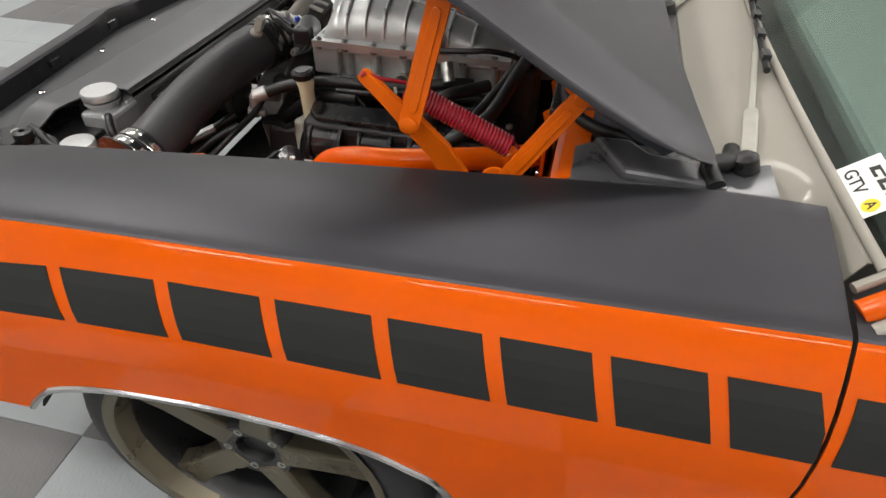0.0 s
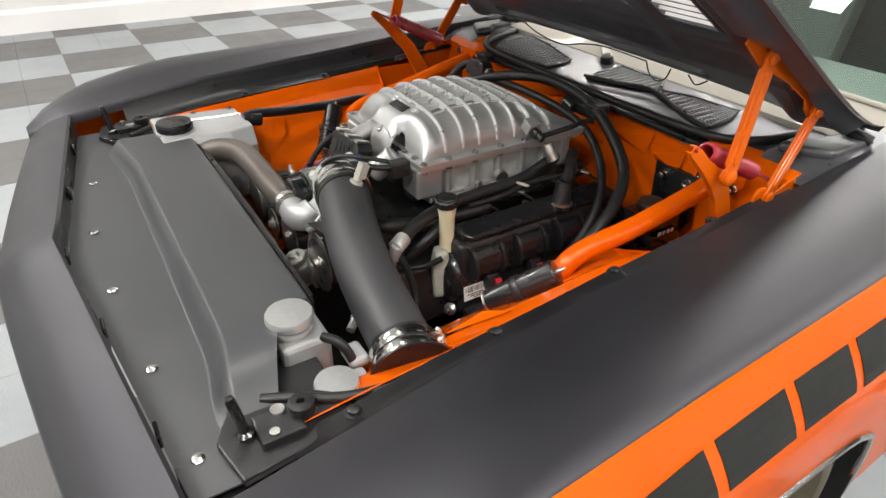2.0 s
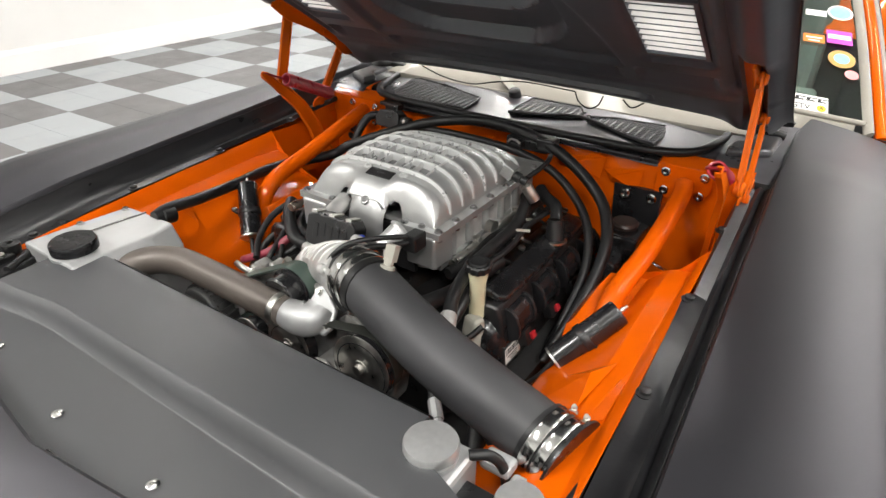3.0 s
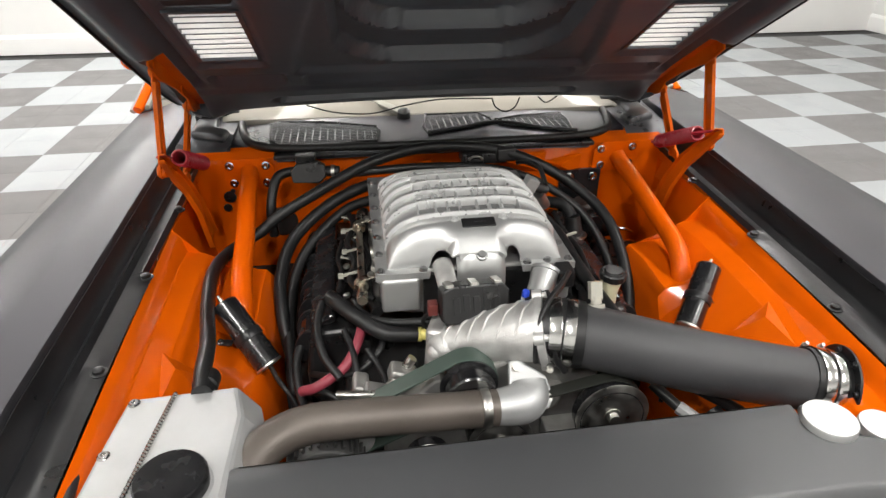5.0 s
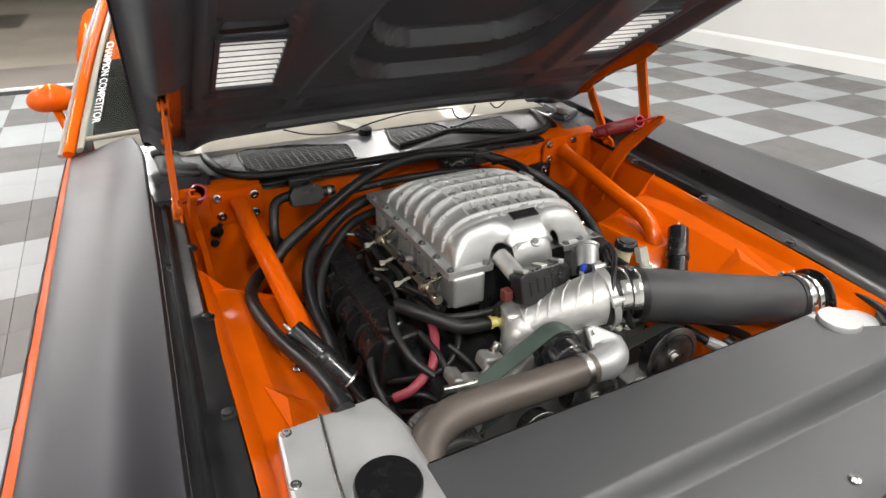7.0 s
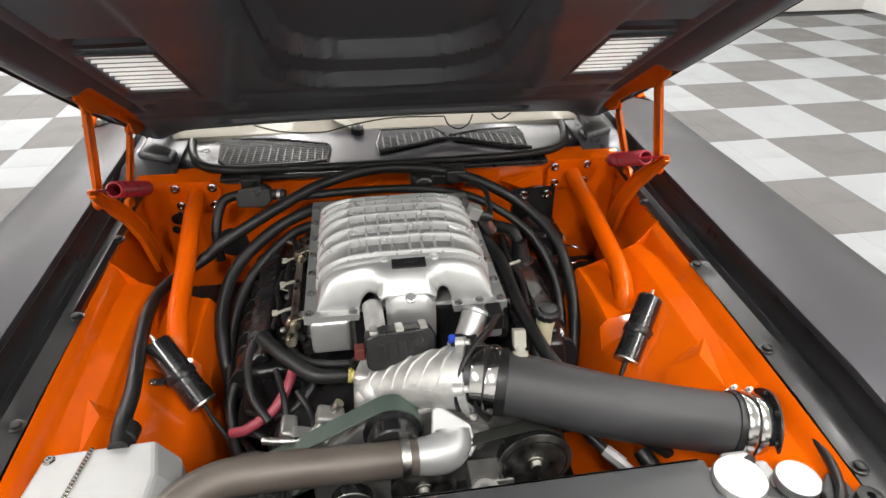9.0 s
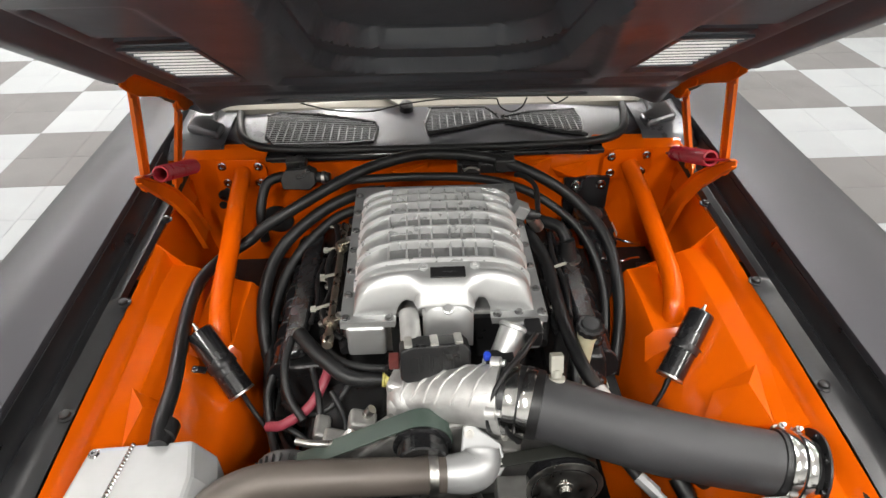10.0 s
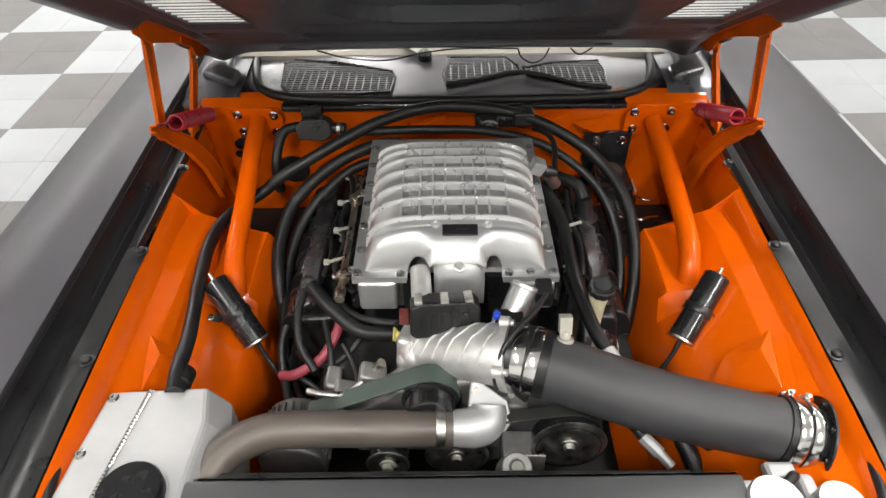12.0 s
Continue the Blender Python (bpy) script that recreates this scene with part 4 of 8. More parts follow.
def hinge(side):
    s = side
    # lower bracket: a tapered plate rising from the apron to the forked spring hook
    line = [(0.600, -0.060, 0.66, 0.060), (0.606, -0.100, 0.770, 0.046), (0.614, -0.140, 0.840, 0.040), (0.620, -0.180, 0.884, 0.036), (0.618, -0.222, 0.921, 0.024), (0.616, -0.246, 0.943, 0.023), (0.615, -0.258, 0.953, 0.022), (0.615, -0.266, 0.959, 0.014)]
    bm = bmesh.new()
    secs = []
    for k, (x, y, z, w) in enumerate(line):
        p, q = line[max(0, k - 1)], line[min(len(line) - 1, k + 1)]
        d = Vector((0, q[1] - p[1], q[2] - p[2])).normalized()
        n = Vector((0, d.z, -d.y)) * (w / 2)
        c = Vector((s * x, y, z))
        secs.append([c - n + Vector((-0.013 * s, 0, 0)), c - n, c + n, c + n + Vector((-0.013 * s, 0, 0))])
    add_loft(bm, secs)
    bmesh.ops.recalc_face_normals(bm, faces=bm.faces[:])
    bmesh.ops.solidify(bm, geom=bm.faces[:], thickness=0.003)
    bmesh.ops.recalc_face_normals(bm, faces=bm.faces[:])
    h = part("bonnet_hinge", bm, ORANGE_DULL, car, "orange sprung bonnet hinge with two links", bevel=0.0012)
    bm = bmesh.new()
    bar_between(bm, (s * 0.640, -0.02, 0.78), (s * 0.640, 0.045, 0.80), 0.075, 0.006)
    bar_between(bm, (s * 0.632, -0.04, 0.812), (s * 0.632, 0.02, 0.70), 0.05, 0.006)
    bmesh.ops.recalc_face_normals(bm, faces=bm.faces[:])
    part("base_plate", bm, ORANGE_DULL, h, bevel=0.0015)
    part("front_link", channel_link((s * 0.640, -0.180, 0.897), (s * 0.626, -0.132, 1.100), 0.034, s), ORANGE_DULL, h, bevel=0.001)
    part("rear_link", channel_link((s * 0.640, -0.028, 0.815), (s * 0.628, 0.074, 0.970), 0.030, s), ORANGE_DULL, h, bevel=0.001)
    # plate along the bonnet's side rail, bent in at its foot
    bm = bmesh.new()
    out = [(0.135, -0.040), (0.135, -0.054), (0.160, -0.060), (0.180, -0.072), (0.204, -0.077), (0.228, -0.072), (0.245, -0.060), (0.33, -0.062), (0.40, -0.072), (0.448, -0.080), (0.490, -0.076), (0.520, -0.072), (0.520, -0.040)]
    add_prism(bm, out, 0.612, 0.617, Matrix(((0, 0, 1, 0), (1, 0, 0, 0), (0, 1, 0, 0), (0, 0, 0, 1))))
    add_box(bm, (0.600, 0.33, -0.0405), (0.028, 0.37, 0.004))
    bmesh.ops.recalc_face_normals(bm, faces=bm.faces[:])
    bm.transform(Matrix.Diagonal((s, 1, 1, 1)))
    bm.transform(HOOD)
    bmesh.ops.recalc_face_normals(bm, faces=bm.faces[:])
    part("hood_plate", bm, ORANGE_DULL, h, bevel=0.0015)
    for c, r in (((0.643, -0.180, 0.897), 0.015), ((0.629, -0.132, 1.100), 0.013), ((0.643, -0.028, 0.815), 0.013), ((0.631, 0.074, 0.970), 0.012)):
        bm = bmesh.new()
        add_lathe(bm, (s * (c[0] - 0.009), c[1], c[2]), (-s, 0, 0), [(r, -0.006), (r, 0.003), (r * 0.75, 0.006), (0, 0.007)], 16)
        add_lathe(bm, (s * c[0], c[1], c[2]), (s, 0, 0), [(r, 0), (r, 0.003), (r * 0.75, 0.006), (0, 0.0065)], 16)
        part("rivet", bm, ORANGE_DULL, h, smooth=True)
    for v, off in ((0.487, -0.058), (0.300, -0.052)):
        bm = bmesh.new()
        add_lathe(bm, HOOD @ Vector((s * 0.612, v, off)), (-s, 0, 0), [(0.010, 0), (0.010, 0.003), (0.006, 0.0035), (0, 0.002)], 16)
        part("plate_bolt", bm, ORANGE_DULL, h, smooth=True)
    # close-wound coil spring, its first turns pulled apart
    a, b = Vector((s * 0.594, -0.196, 0.932)), Vector((s * 0.592, -0.020, 0.851))
    t = frame_to(b - a)
    t.translation = a
    ln = (b - a).length
    turns, per = 32, 12
    pts = []
    for k in range(turns * per + 1):
        u = k / (turns * per)
        g = 2 * math.pi * k / per
        pts.append(t @ Vector((0.0158 * math.cos(g), 0.0158 * math.sin(g), ln * (u + 0.03 * math.exp(-u * 14) - 0.03))))
    bm = bmesh.new()
    add_tube(bm, pts, 0.0030, seg=6, steps=1)
    part("spring", bm, RED_SPRING, h, "close-wound red coil spring", smooth=True)
    bm = bmesh.new()
    add_tube(bm, [pts[0], pts[0] + Vector((0, -0.010, 0.004)), (s * 0.604, -0.236, 0.950), (s * 0.613, -0.256, 0.960), (s * 0.618, -0.262, 0.957)], 0.0032, seg=8)
    part("spring_hook", bm, RED_SPRING, h, smooth=True)
    bm = bmesh.new()
    add_tube(bm, [pts[-1], pts[-1] + Vector((0, 0.008, -0.004)), (s * 0.605, 0.004, 0.838), (s * 0.622, 0.006, 0.834)], 0.0032, seg=8)
    part("spring_hook", bm, RED_SPRING, h, smooth=True)


hinge(1)
hinge(-1)


# ---- cowl, wipers and screen ----
def cowl_z(x, y):
    return 0.846 + 0.022 * smooth01(0.04, 0.25, y) - 0.012 * smooth01(0.30, 0.55, abs(x))


bm = bmesh.new()
secs = []
for k in range(33):
    x = -0.56 + 1.12 * k / 32
    f = 0.040 + 0.10 * smooth01(0.40, 0.56, abs(x))
    secs.append([(x, f - 0.004, cowl_z(x, f) - 0.020), (x, f, cowl_z(x, f) - 0.004)] + [(x, f + (0.252 - f) * t, cowl_z(x, f + (0.252 - f) * t)) for t in (0.06, 0.25, 0.5, 0.75, 1.0)])
add_loft(bm, secs)
thicken(bm, 0.002)
cowl = part("cowl_panel", bm, COWL, car, "glossy black cowl panel with air grilles", smooth=True)
bm = bmesh.new()
add_tube(bm, [(-0.535, 0.25, 0.862), (-0.525, 0.19, 0.858), (-0.49, 0.098, 0.855), (-0.40, 0.048, 0.855), (-0.2, 0.030, 0.857), (0.0, 0.026, 0.858), (0.2, 0.030, 0.857), (0.40, 0.048, 0.855), (0.49, 0.098, 0.855), (0.525, 0.19, 0.858), (0.535, 0.25, 0.862)], 0.011, seg=12)
part("cowl_seal", bm, RUBBER, cowl, "rubber cowl seal", smooth=True)
bm = bmesh.new()
add_box(bm, (0.0, 0.046, 0.838), (0.86, 0.05, 0.012))
part("cowl_lip", bm, BLACK_SATIN, cowl, bevel=0.003)


def cowl_grille(outline, bars_x, bars_y):
    """A thin frame with fine bars, cut to the outline; a near-black sheet paints the shaded opening."""
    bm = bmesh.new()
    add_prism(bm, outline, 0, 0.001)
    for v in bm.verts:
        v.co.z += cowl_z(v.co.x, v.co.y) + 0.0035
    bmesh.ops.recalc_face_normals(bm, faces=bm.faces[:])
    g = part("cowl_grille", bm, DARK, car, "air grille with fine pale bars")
    n = len(outline)

    def span(axis, val):
        hits = []
        for k in range(n):
            p, q = outline[k], outline[(k + 1) % n]
            if (p[axis] - val) * (q[axis] - val) < 0:
                t = (val - p[axis]) / (q[axis] - p[axis])
                hits.append(p[1 - axis] + t * (q[1 - axis] - p[1 - axis]))
        return sorted(hits)[:2] if len(hits) >= 2 else None
    lo, hi = min(p[0] for p in outline), max(p[0] for p in outline)
    for k in range(1, bars_x):
        x = lo + (hi - lo) * k / bars_x
        sp = span(0, x)
        if sp:
            c = (sp[0] + sp[1]) / 2
            bm = bmesh.new()
            add_box(bm, (x, c, cowl_z(x, c) + 0.006), (0.0028, sp[1] - sp[0], 0.003))
            part("grille_bar", bm, GRILLE, g)
    lo, hi = min(p[1] for p in outline), max(p[1] for p in outline)
    for k in range(1, bars_y):
        y = lo + (hi - lo) * k / bars_y
        sp = span(1, y)
        if sp:
            c = (sp[0] + sp[1]) / 2
            bm = bmesh.new()
            add_box(bm, (c, y, cowl_z(c, y) + 0.005), (sp[1] - sp[0], 0.0016, 0.002))
            part("grille_bar", bm, GRILLE, g)
    bm = bmesh.new()
    pts = [(x, y, cowl_z(x, y) + 0.005) for x, y in outline]
    add_tube(bm, pts + [pts[0]], 0.0042, seg=8, steps=1)
    part("grille_rim", bm, BLACK_SATIN, g, smooth=True)
    for x, y in (outline[0], outline[2], outline[len(outline) // 2 + 1]):
        bm = bmesh.new()
        add_lathe(bm, (x, y, cowl_z(x, y) + 0.008), (0, 0, 1), [(0.006, 0), (0.005, 0.002), (0, 0.002)], 10)
        part("grille_screw", bm, BLACK_PLASTIC, g, smooth=True)


GRILLE = mat("pale_grille_paint", (0.33, 0.33, 0.34), 0.4, vary=0.2, scale=30)
cowl_grille([(-0.452, 0.222), (-0.425, 0.238), (-0.304, 0.208), (-0.158, 0.166), (-0.152, 0.140), (-0.162, 0.080), (-0.235, 0.072), (-0.416, 0.078), (-0.444, 0.120)], 15, 18)
cowl_grille([(-0.010, 0.230), (0.142, 0.228), (0.168, 0.190), (0.176, 0.164), (0.10, 0.140), (-0.018, 0.104), (-0.026, 0.150)], 10, 18)
cowl_grille([(0.186, 0.176), (0.26, 0.198), (0.385, 0.212), (0.396, 0.17), (0.392, 0.104), (0.368, 0.094), (0.27, 0.128), (0.192, 0.152)], 11, 14)
bm = bmesh.new()
add_tube(bm, [(-0.02, 0.094, 0.866), (0.08, 0.118, 0.868), (0.15, 0.143, 0.872), (0.22, 0.136, 0.870), (0.31, 0.098, 0.862), (0.40, 0.085, 0.856)], 0.005, seg=8)
part("washer_hose", bm, RUBBER, cowl, smooth=True)


def screen_base(x):
    return 0.375 + 0.045 * (abs(x) / 0.69) ** 2


def screen_dip(x):
    return 0.035 * (x / 0.8) ** 2


def glass_at(x, u):
    """A point of the windscreen: x across its base, u up from 0 to 1."""
    b = screen_base(x)
    t = (x / 0.69) ** 2
    return Vector((x * (1 - 0.27 * u), b + 0.010 + (1.13 - b + 0.05 * t) * u, 0.926 - screen_dip(x) * (1 - u) + (0.375 - 0.015 * t) * u + 0.03 * math.sin(math.pi * u)))


bm = bmesh.new()
secs = []
for k in range(29):
    x = -0.80 + 1.60 * k / 28
    b = screen_base(x)
    secs.append([(x, 0.252, 0.862 - 0.02 * smooth01(0.4, 0.6, abs(x))), (x, 0.256, 0.870 - 0.05 * smooth01(0.60, 0.66, abs(x))), (x, 0.27, 0.876 - 0.055 * smooth01(0.60, 0.66, abs(x))), (x, b - 0.03, 0.908 - screen_dip(x) - 0.055 * smooth01(0.60, 0.66, abs(x))), (x, b, 0.922 - screen_dip(x)), (x, b + 0.012, 0.924 - screen_dip(x))])
add_loft(bm, secs)
thicken(bm, 0.002)
apron = part("scuttle_panel", bm, BEIGE, car, "beige painted scuttle below the windscreen", smooth=True)
for s in (-1, 1):
    bm = bmesh.new()
    add_loft(bm, [[(s * x, 0.05 + 0.0 * x, 0.83), (s * x, 0.10, 0.855), (s * x, 0.20, 0.862), (s * x, 0.30, 0.868 + 0.02 * (x - 0.55)), (s * x, 0.36, 0.88)] for x in (0.545, 0.60, 0.65, 0.69)])
    thicken(bm, 0.002)
    part("cowl_corner", bm, GREY_METAL, car, "bare grey metal corner beside the cowl", smooth=True)
    bm = bmesh.new()
    add_prism(bm, [(s * 0.560, 0.10), (s * 0.655, 0.15), (s * 0.660, 0.30), (s * 0.600, 0.28), (s * 0.590, 0.19), (s * 0.555, 0.16)], 0.855, 0.878)
    bmesh.ops.recalc_face_normals(bm, faces=bm.faces[:])
    part("corner_press", bm, GREY_METAL, cowl, bevel=0.010, segments=3)
    bm = bmesh.new()
    add_tube(bm, [(s * 0.55, 0.31, 0.875), (s * 0.60, 0.30, 0.885), (s * 0.62, 0.27, 0.885), (s * 0.66, 0.28, 0.875)], 0.013)
    part("corner_seal", bm, RUBBER, cowl, smooth=True)


def wiper(pivot, arm_end, blade_dir):
    bm = bmesh.new()
    p, q = Vector(pivot), Vector(arm_end)
    bar_between(bm, p, p + (q - p) * 0.30, 0.022, 0.012, (0, -0.4, 1))
    bar_between(bm, p + (q - p) * 0.26, q, 0.010, 0.006, (0, -0.4, 1))
    bmesh.ops.recalc_face_normals(bm, faces=bm.faces[:])
    w = part("wiper", bm, CREAM2, car, "cream coloured wiper arm with black blade", bevel=0.002)
    bm = bmesh.new()
    d = Vector(blade_dir).normalized()
    add_tube(bm, [q - d * 0.20, q - d * 0.10, q, q + d * 0.10, q + d * 0.20], 0.006, seg=8)
    for k in (-0.15, -0.05, 0.05, 0.15):
        add_box(bm, q + d * k + Vector((0, 0, 0.006)), (0.03, 0.014, 0.012))
    part("wiper_blade", bm, BLACK_PLASTIC, w)
    bm = bmesh.new()
    add_lathe(bm, p - Vector((0, 0, 0.01)), (0, -0.3, 1), [(0.020, 0), (0.018, 0.02), (0.010, 0.026), (0, 0.026)], 20)
    part("wiper_pivot", bm, BLACK_PLASTIC, w, smooth=True)


wiper((0.60, 0.325, 0.886), (0.17, 0.378, 0.936), (1, -0.05, -0.01))
wiper((-0.075, 0.235, 0.878), (-0.28, 0.375, 0.938), (1, -0.03, 0.02))

bm = bmesh.new()
secs = []
for k in range(21):
    x = -0.82 + 1.64 * k / 20
    secs.append([glass_at(x, u) for u in (0, 0.2, 0.4, 0.6, 0.8, 1.0)])
add_loft(bm, secs)
bmesh.ops.recalc_face_normals(bm, faces=bm.faces[:])
bmesh.ops.solidify(bm, geom=bm.faces[:], thickness=0.005)
screen = part("windscreen", bm, GLASS, car, "green tinted curved windscreen with stickers", smooth=True)
screen.visible_shadow = False


def on_screen(x, u, lift=0.004):
    return glass_at(x, u) + Vector((0, -0.4, 0.9)).normalized() * lift


def words(text, m, size, material, parent, name="lettering", label="", align="CENTER", width=0.004):
    cu = bpy.data.curves.new(name, "FONT")
    cu.body, cu.size, cu.align_x, cu.align_y, cu.extrude = text, size, align, "CENTER", 0.0004
    cu.offset = width * size
    tmp = new("tmp_text", cu)
    me = bpy.data.meshes.new_from_object(tmp.evaluated_get(bpy.context.evaluated_depsgraph_get()))
    bpy.data.objects.remove(tmp)
    me.transform(m)
    me.materials.clear()
    me.materials.append(material)
    ob = new(name, me)
    ob.parent = parent
    if label:
        ob["label"] = label
    return ob


# ---- engine: long block, then what is bolted on ----
bm = bmesh.new()
add_prism(bm, [(-0.17, 0.40), (0.17, 0.40), (0.30, 0.50), (0.26, 0.62), (0.12, 0.66), (-0.12, 0.66), (-0.26, 0.62), (-0.30, 0.50)], 0.05, 0.66, Matrix.Translation((-0.005, 0, 0)) @ Matrix.Rotation(radians(90), 4, "X"))
bmesh.ops.recalc_face_normals(bm, faces=bm.faces[:])
engine = part("engine", bm, BLACK_PLASTIC, car, "supercharged V8 engine with a cast aluminium top", bevel=0.008)
LX = -0.006


def lid_profile(y):
    return lerp_rows([(-0.557, 0.818), (-0.545, 0.826), (-0.535, 0.846), (-0.52, 0.868), (-0.505, 0.881), (-0.49, 0.889), (-0.47, 0.895), (-0.42, 0.902), (-0.34, 0.902), (-0.28, 0.894), (-0.23, 0.880), (-0.18, 0.862), (-0.14, 0.846), (-0.12, 0.835), (-0.104, 0.824), (-0.098, 0.818), (-0.092, 0.817)], y)[0]


RIBS = [-0.474, -0.428, -0.384, -0.335, -0.285, -0.235, -0.180]
NOTCH = ((-0.061, 0.026), (0.068, 0.018))       # arches in the front edge
FINS = (0.017, 0.0405, 0.065, 0.0995)
LID_FRONT, LID_REAR, LID_HALF = -0.551, -0.088, 0.189


def dome(x, y):
    """The lid's smooth top: a domed case with two lobes in front."""
    base = 0.817
    t = min(1.0, abs(x) / 0.166)
    arch = (1 - t ** 4.2) ** (1 / 2.1) if t < 1 else 0.0
    top = lid_profile(y)
    if y < -0.478:
        ax = abs(x)
        slope = max(base + 0.002, 0.892 - 0.34 * max(0.0, -0.496 - y) - 12.0 * max(0.0, -0.508 - y) ** 2)
        lobe = base + (0.891 - base) * smooth01(-0.533, -0.496, y) ** 0.32
        w = smooth01(0.036, 0.082, ax)
        k = smooth01(0, 0.02, -0.478 - y)
        top = top * (1 - k) + (slope * (1 - w) + lobe * w) * k
    return base + max(0.0, top - base) * arch


def lid_height(x, y):
    h = dome(x, y)
    if abs(x) < FINS[-1] and RIBS[0] < y < RIBS[-1]:
        h -= 0.0090
    return h


def make_lid():
    nx, ny = 168, 230
    xs = [-LID_HALF + 2 * LID_HALF * k / nx for k in range(nx + 1)]
    ys = [LID_FRONT + 0.056 * k / 84 for k in range(84)] + [-0.495 + (LID_REAR + 0.495) * k / ny for k in range(ny + 1)]
    bm = bmesh.new()

    def kept(x, y):
        if y > -0.505:
            return True
        return all(abs(x - cx) > rx or lid_height(x, y) > 0.817 + 0.036 * math.sqrt(1 - ((x - cx) / rx) ** 2) for cx, rx in NOTCH)
    vs = {}
    for j, y in enumerate(ys):
        for i, x in enumerate(xs):
            vs[i, j] = bm.verts.new((LX + x, y, lid_height(x, y)))
    for j in range(len(ys) - 1):
        for i in range(nx):
            x, y = (xs[i] + xs[i + 1]) / 2, (ys[j] + ys[j + 1]) / 2
            if kept(x, y):
                fc = bm.faces.new((vs[i, j], vs[i + 1, j], vs[i + 1, j + 1], vs[i, j + 1]))
                # pocket floors take the casting with shade painted in
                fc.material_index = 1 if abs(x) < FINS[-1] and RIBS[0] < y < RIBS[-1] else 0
    bmesh.ops.delete(bm, geom=[v for v in bm.verts if not v.link_faces], context="VERTS")
    border = [e for e in bm.edges if e.is_boundary]
    r = bmesh.ops.extrude_edge_only(bm, edges=border)
    for v in r["geom"]:
        if isinstance(v, bmesh.types.BMVert):
            hole = any(abs(v.co.x - LX - cx) < rx * 1.05 for cx, rx in NOTCH) and v.co.y < -0.49
            v.co.z = v.co.z - 0.004 if hole else 0.803
    bmesh.ops.recalc_face_normals(bm, faces=bm.faces[:])
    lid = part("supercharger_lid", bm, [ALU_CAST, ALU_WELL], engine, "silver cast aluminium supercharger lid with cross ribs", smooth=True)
    # thin cross ribs that run over the dome and down its shoulders
    for y in RIBS:
        bm = bmesh.new()
        secs = []
        for k in range(61):
            x = 0.1655 * math.sin(math.pi * (k / 60 - 0.5))
            e = 0.0004
            dz = (dome(min(x + e, 0.1659), y) - dome(max(x - e, -0.1659), y)) / (2 * e)
            n = Vector((-dz, 0, 1)).normalized()
            p = Vector((LX + x, y, dome(x, y)))
            out = 0.0070 * (1 - 0.6 * smooth01(0.95, 1.0, abs(x) / 0.166))
            secs.append([p - n * 0.012 + Vector((0, -0.0052, 0)), p + n * (out * 0.25) + Vector((0, -0.0036, 0)), p + n * out + Vector((0, -0.0021, 0)), p + n * out + Vector((0, 0.0021, 0)), p + n * (out * 0.25) + Vector((0, 0.0036, 0)), p - n * 0.012 + Vector((0, 0.0052, 0))])
        add_loft(bm, secs)
        bmesh.ops.recalc_face_normals(bm, faces=bm.faces[:])
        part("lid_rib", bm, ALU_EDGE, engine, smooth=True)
    # short fins between the ribs, which leave a row of open pockets
    for a, b in zip(RIBS, RIBS[1:]):
        for f in FINS:
            for x in (-f, f):
                bm = bmesh.new()
                secs = []
                for k in range(5):
                    y = a + (b - a) * k / 4
                    h = dome(x, y)
                    secs.append([(LX + x - 0.0026, y, h - 0.012), (LX + x - 0.0013, y, h + 0.0035), (LX + x + 0.0013, y, h + 0.0035), (LX + x + 0.0026, y, h - 0.012)])
                add_loft(bm, secs)
                bmesh.ops.recalc_face_normals(bm, faces=bm.faces[:])
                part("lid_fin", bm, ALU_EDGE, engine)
    # round bosses in the fourth row
    for x in (-0.080, 0.080):
        bm = bmesh.new()
        add_lathe(bm, (LX + x, -0.312, dome(x, -0.312) - 0.007), (0, 0.2, 1), [(0.012, 0), (0.0105, 0.009), (0.006, 0.010), (0.005, 0.004), (0, 0.004)], 18)
        part("lid_boss", bm, ALU_CAST, engine, smooth=True)
    return lid


lid = make_lid()
for x in (-0.179, 0.179):
    for y in (-0.538, -0.475, -0.405, -0.335, -0.265, -0.195, -0.125):
        bm = bmesh.new()
        add_lathe(bm, (LX + x, y, 0.816), (0, 0, 1), [(0.0085, -0.02), (0.0085, 0.0025), (0.0065, 0.0035), (0.006, 0.006), (0.0035, 0.0065), (0.003, 0.004), (0, 0.004)], 14)
        part("lid_bolt", bm, BOLT_GREY, engine, smooth=True)
for x, y in ((-0.100, -0.541), (0.098, -0.541), (-0.11, -0.10), (0.10, -0.10), (0.138, -0.537)):
    bm = bmesh.new()
    add_lathe(bm, (LX + x, y, 0.816), (0, 0, 1), [(0.0085, -0.006), (0.0085, 0.0025), (0.0065, 0.0035), (0.006, 0.0065), (0.0035, 0.007), (0, 0.005)], 14)
    part("lid_bolt", bm, BOLT_GREY, engine, smooth=True)
for x in (-0.041, 0.053):
    bm = bmesh.new()
    add_lathe(bm, (x, -0.490, 0.890), (0, -0.15, 1), [(0.0095, -0.004), (0.0095, 0.003), (0.007, 0.0035), (0.0065, 0.006), (0.0035, 0.0065), (0.003, 0.004), (0, 0.004)], 18)
    part("lid_bolt", bm, ALU_EDGE, engine, smooth=True)
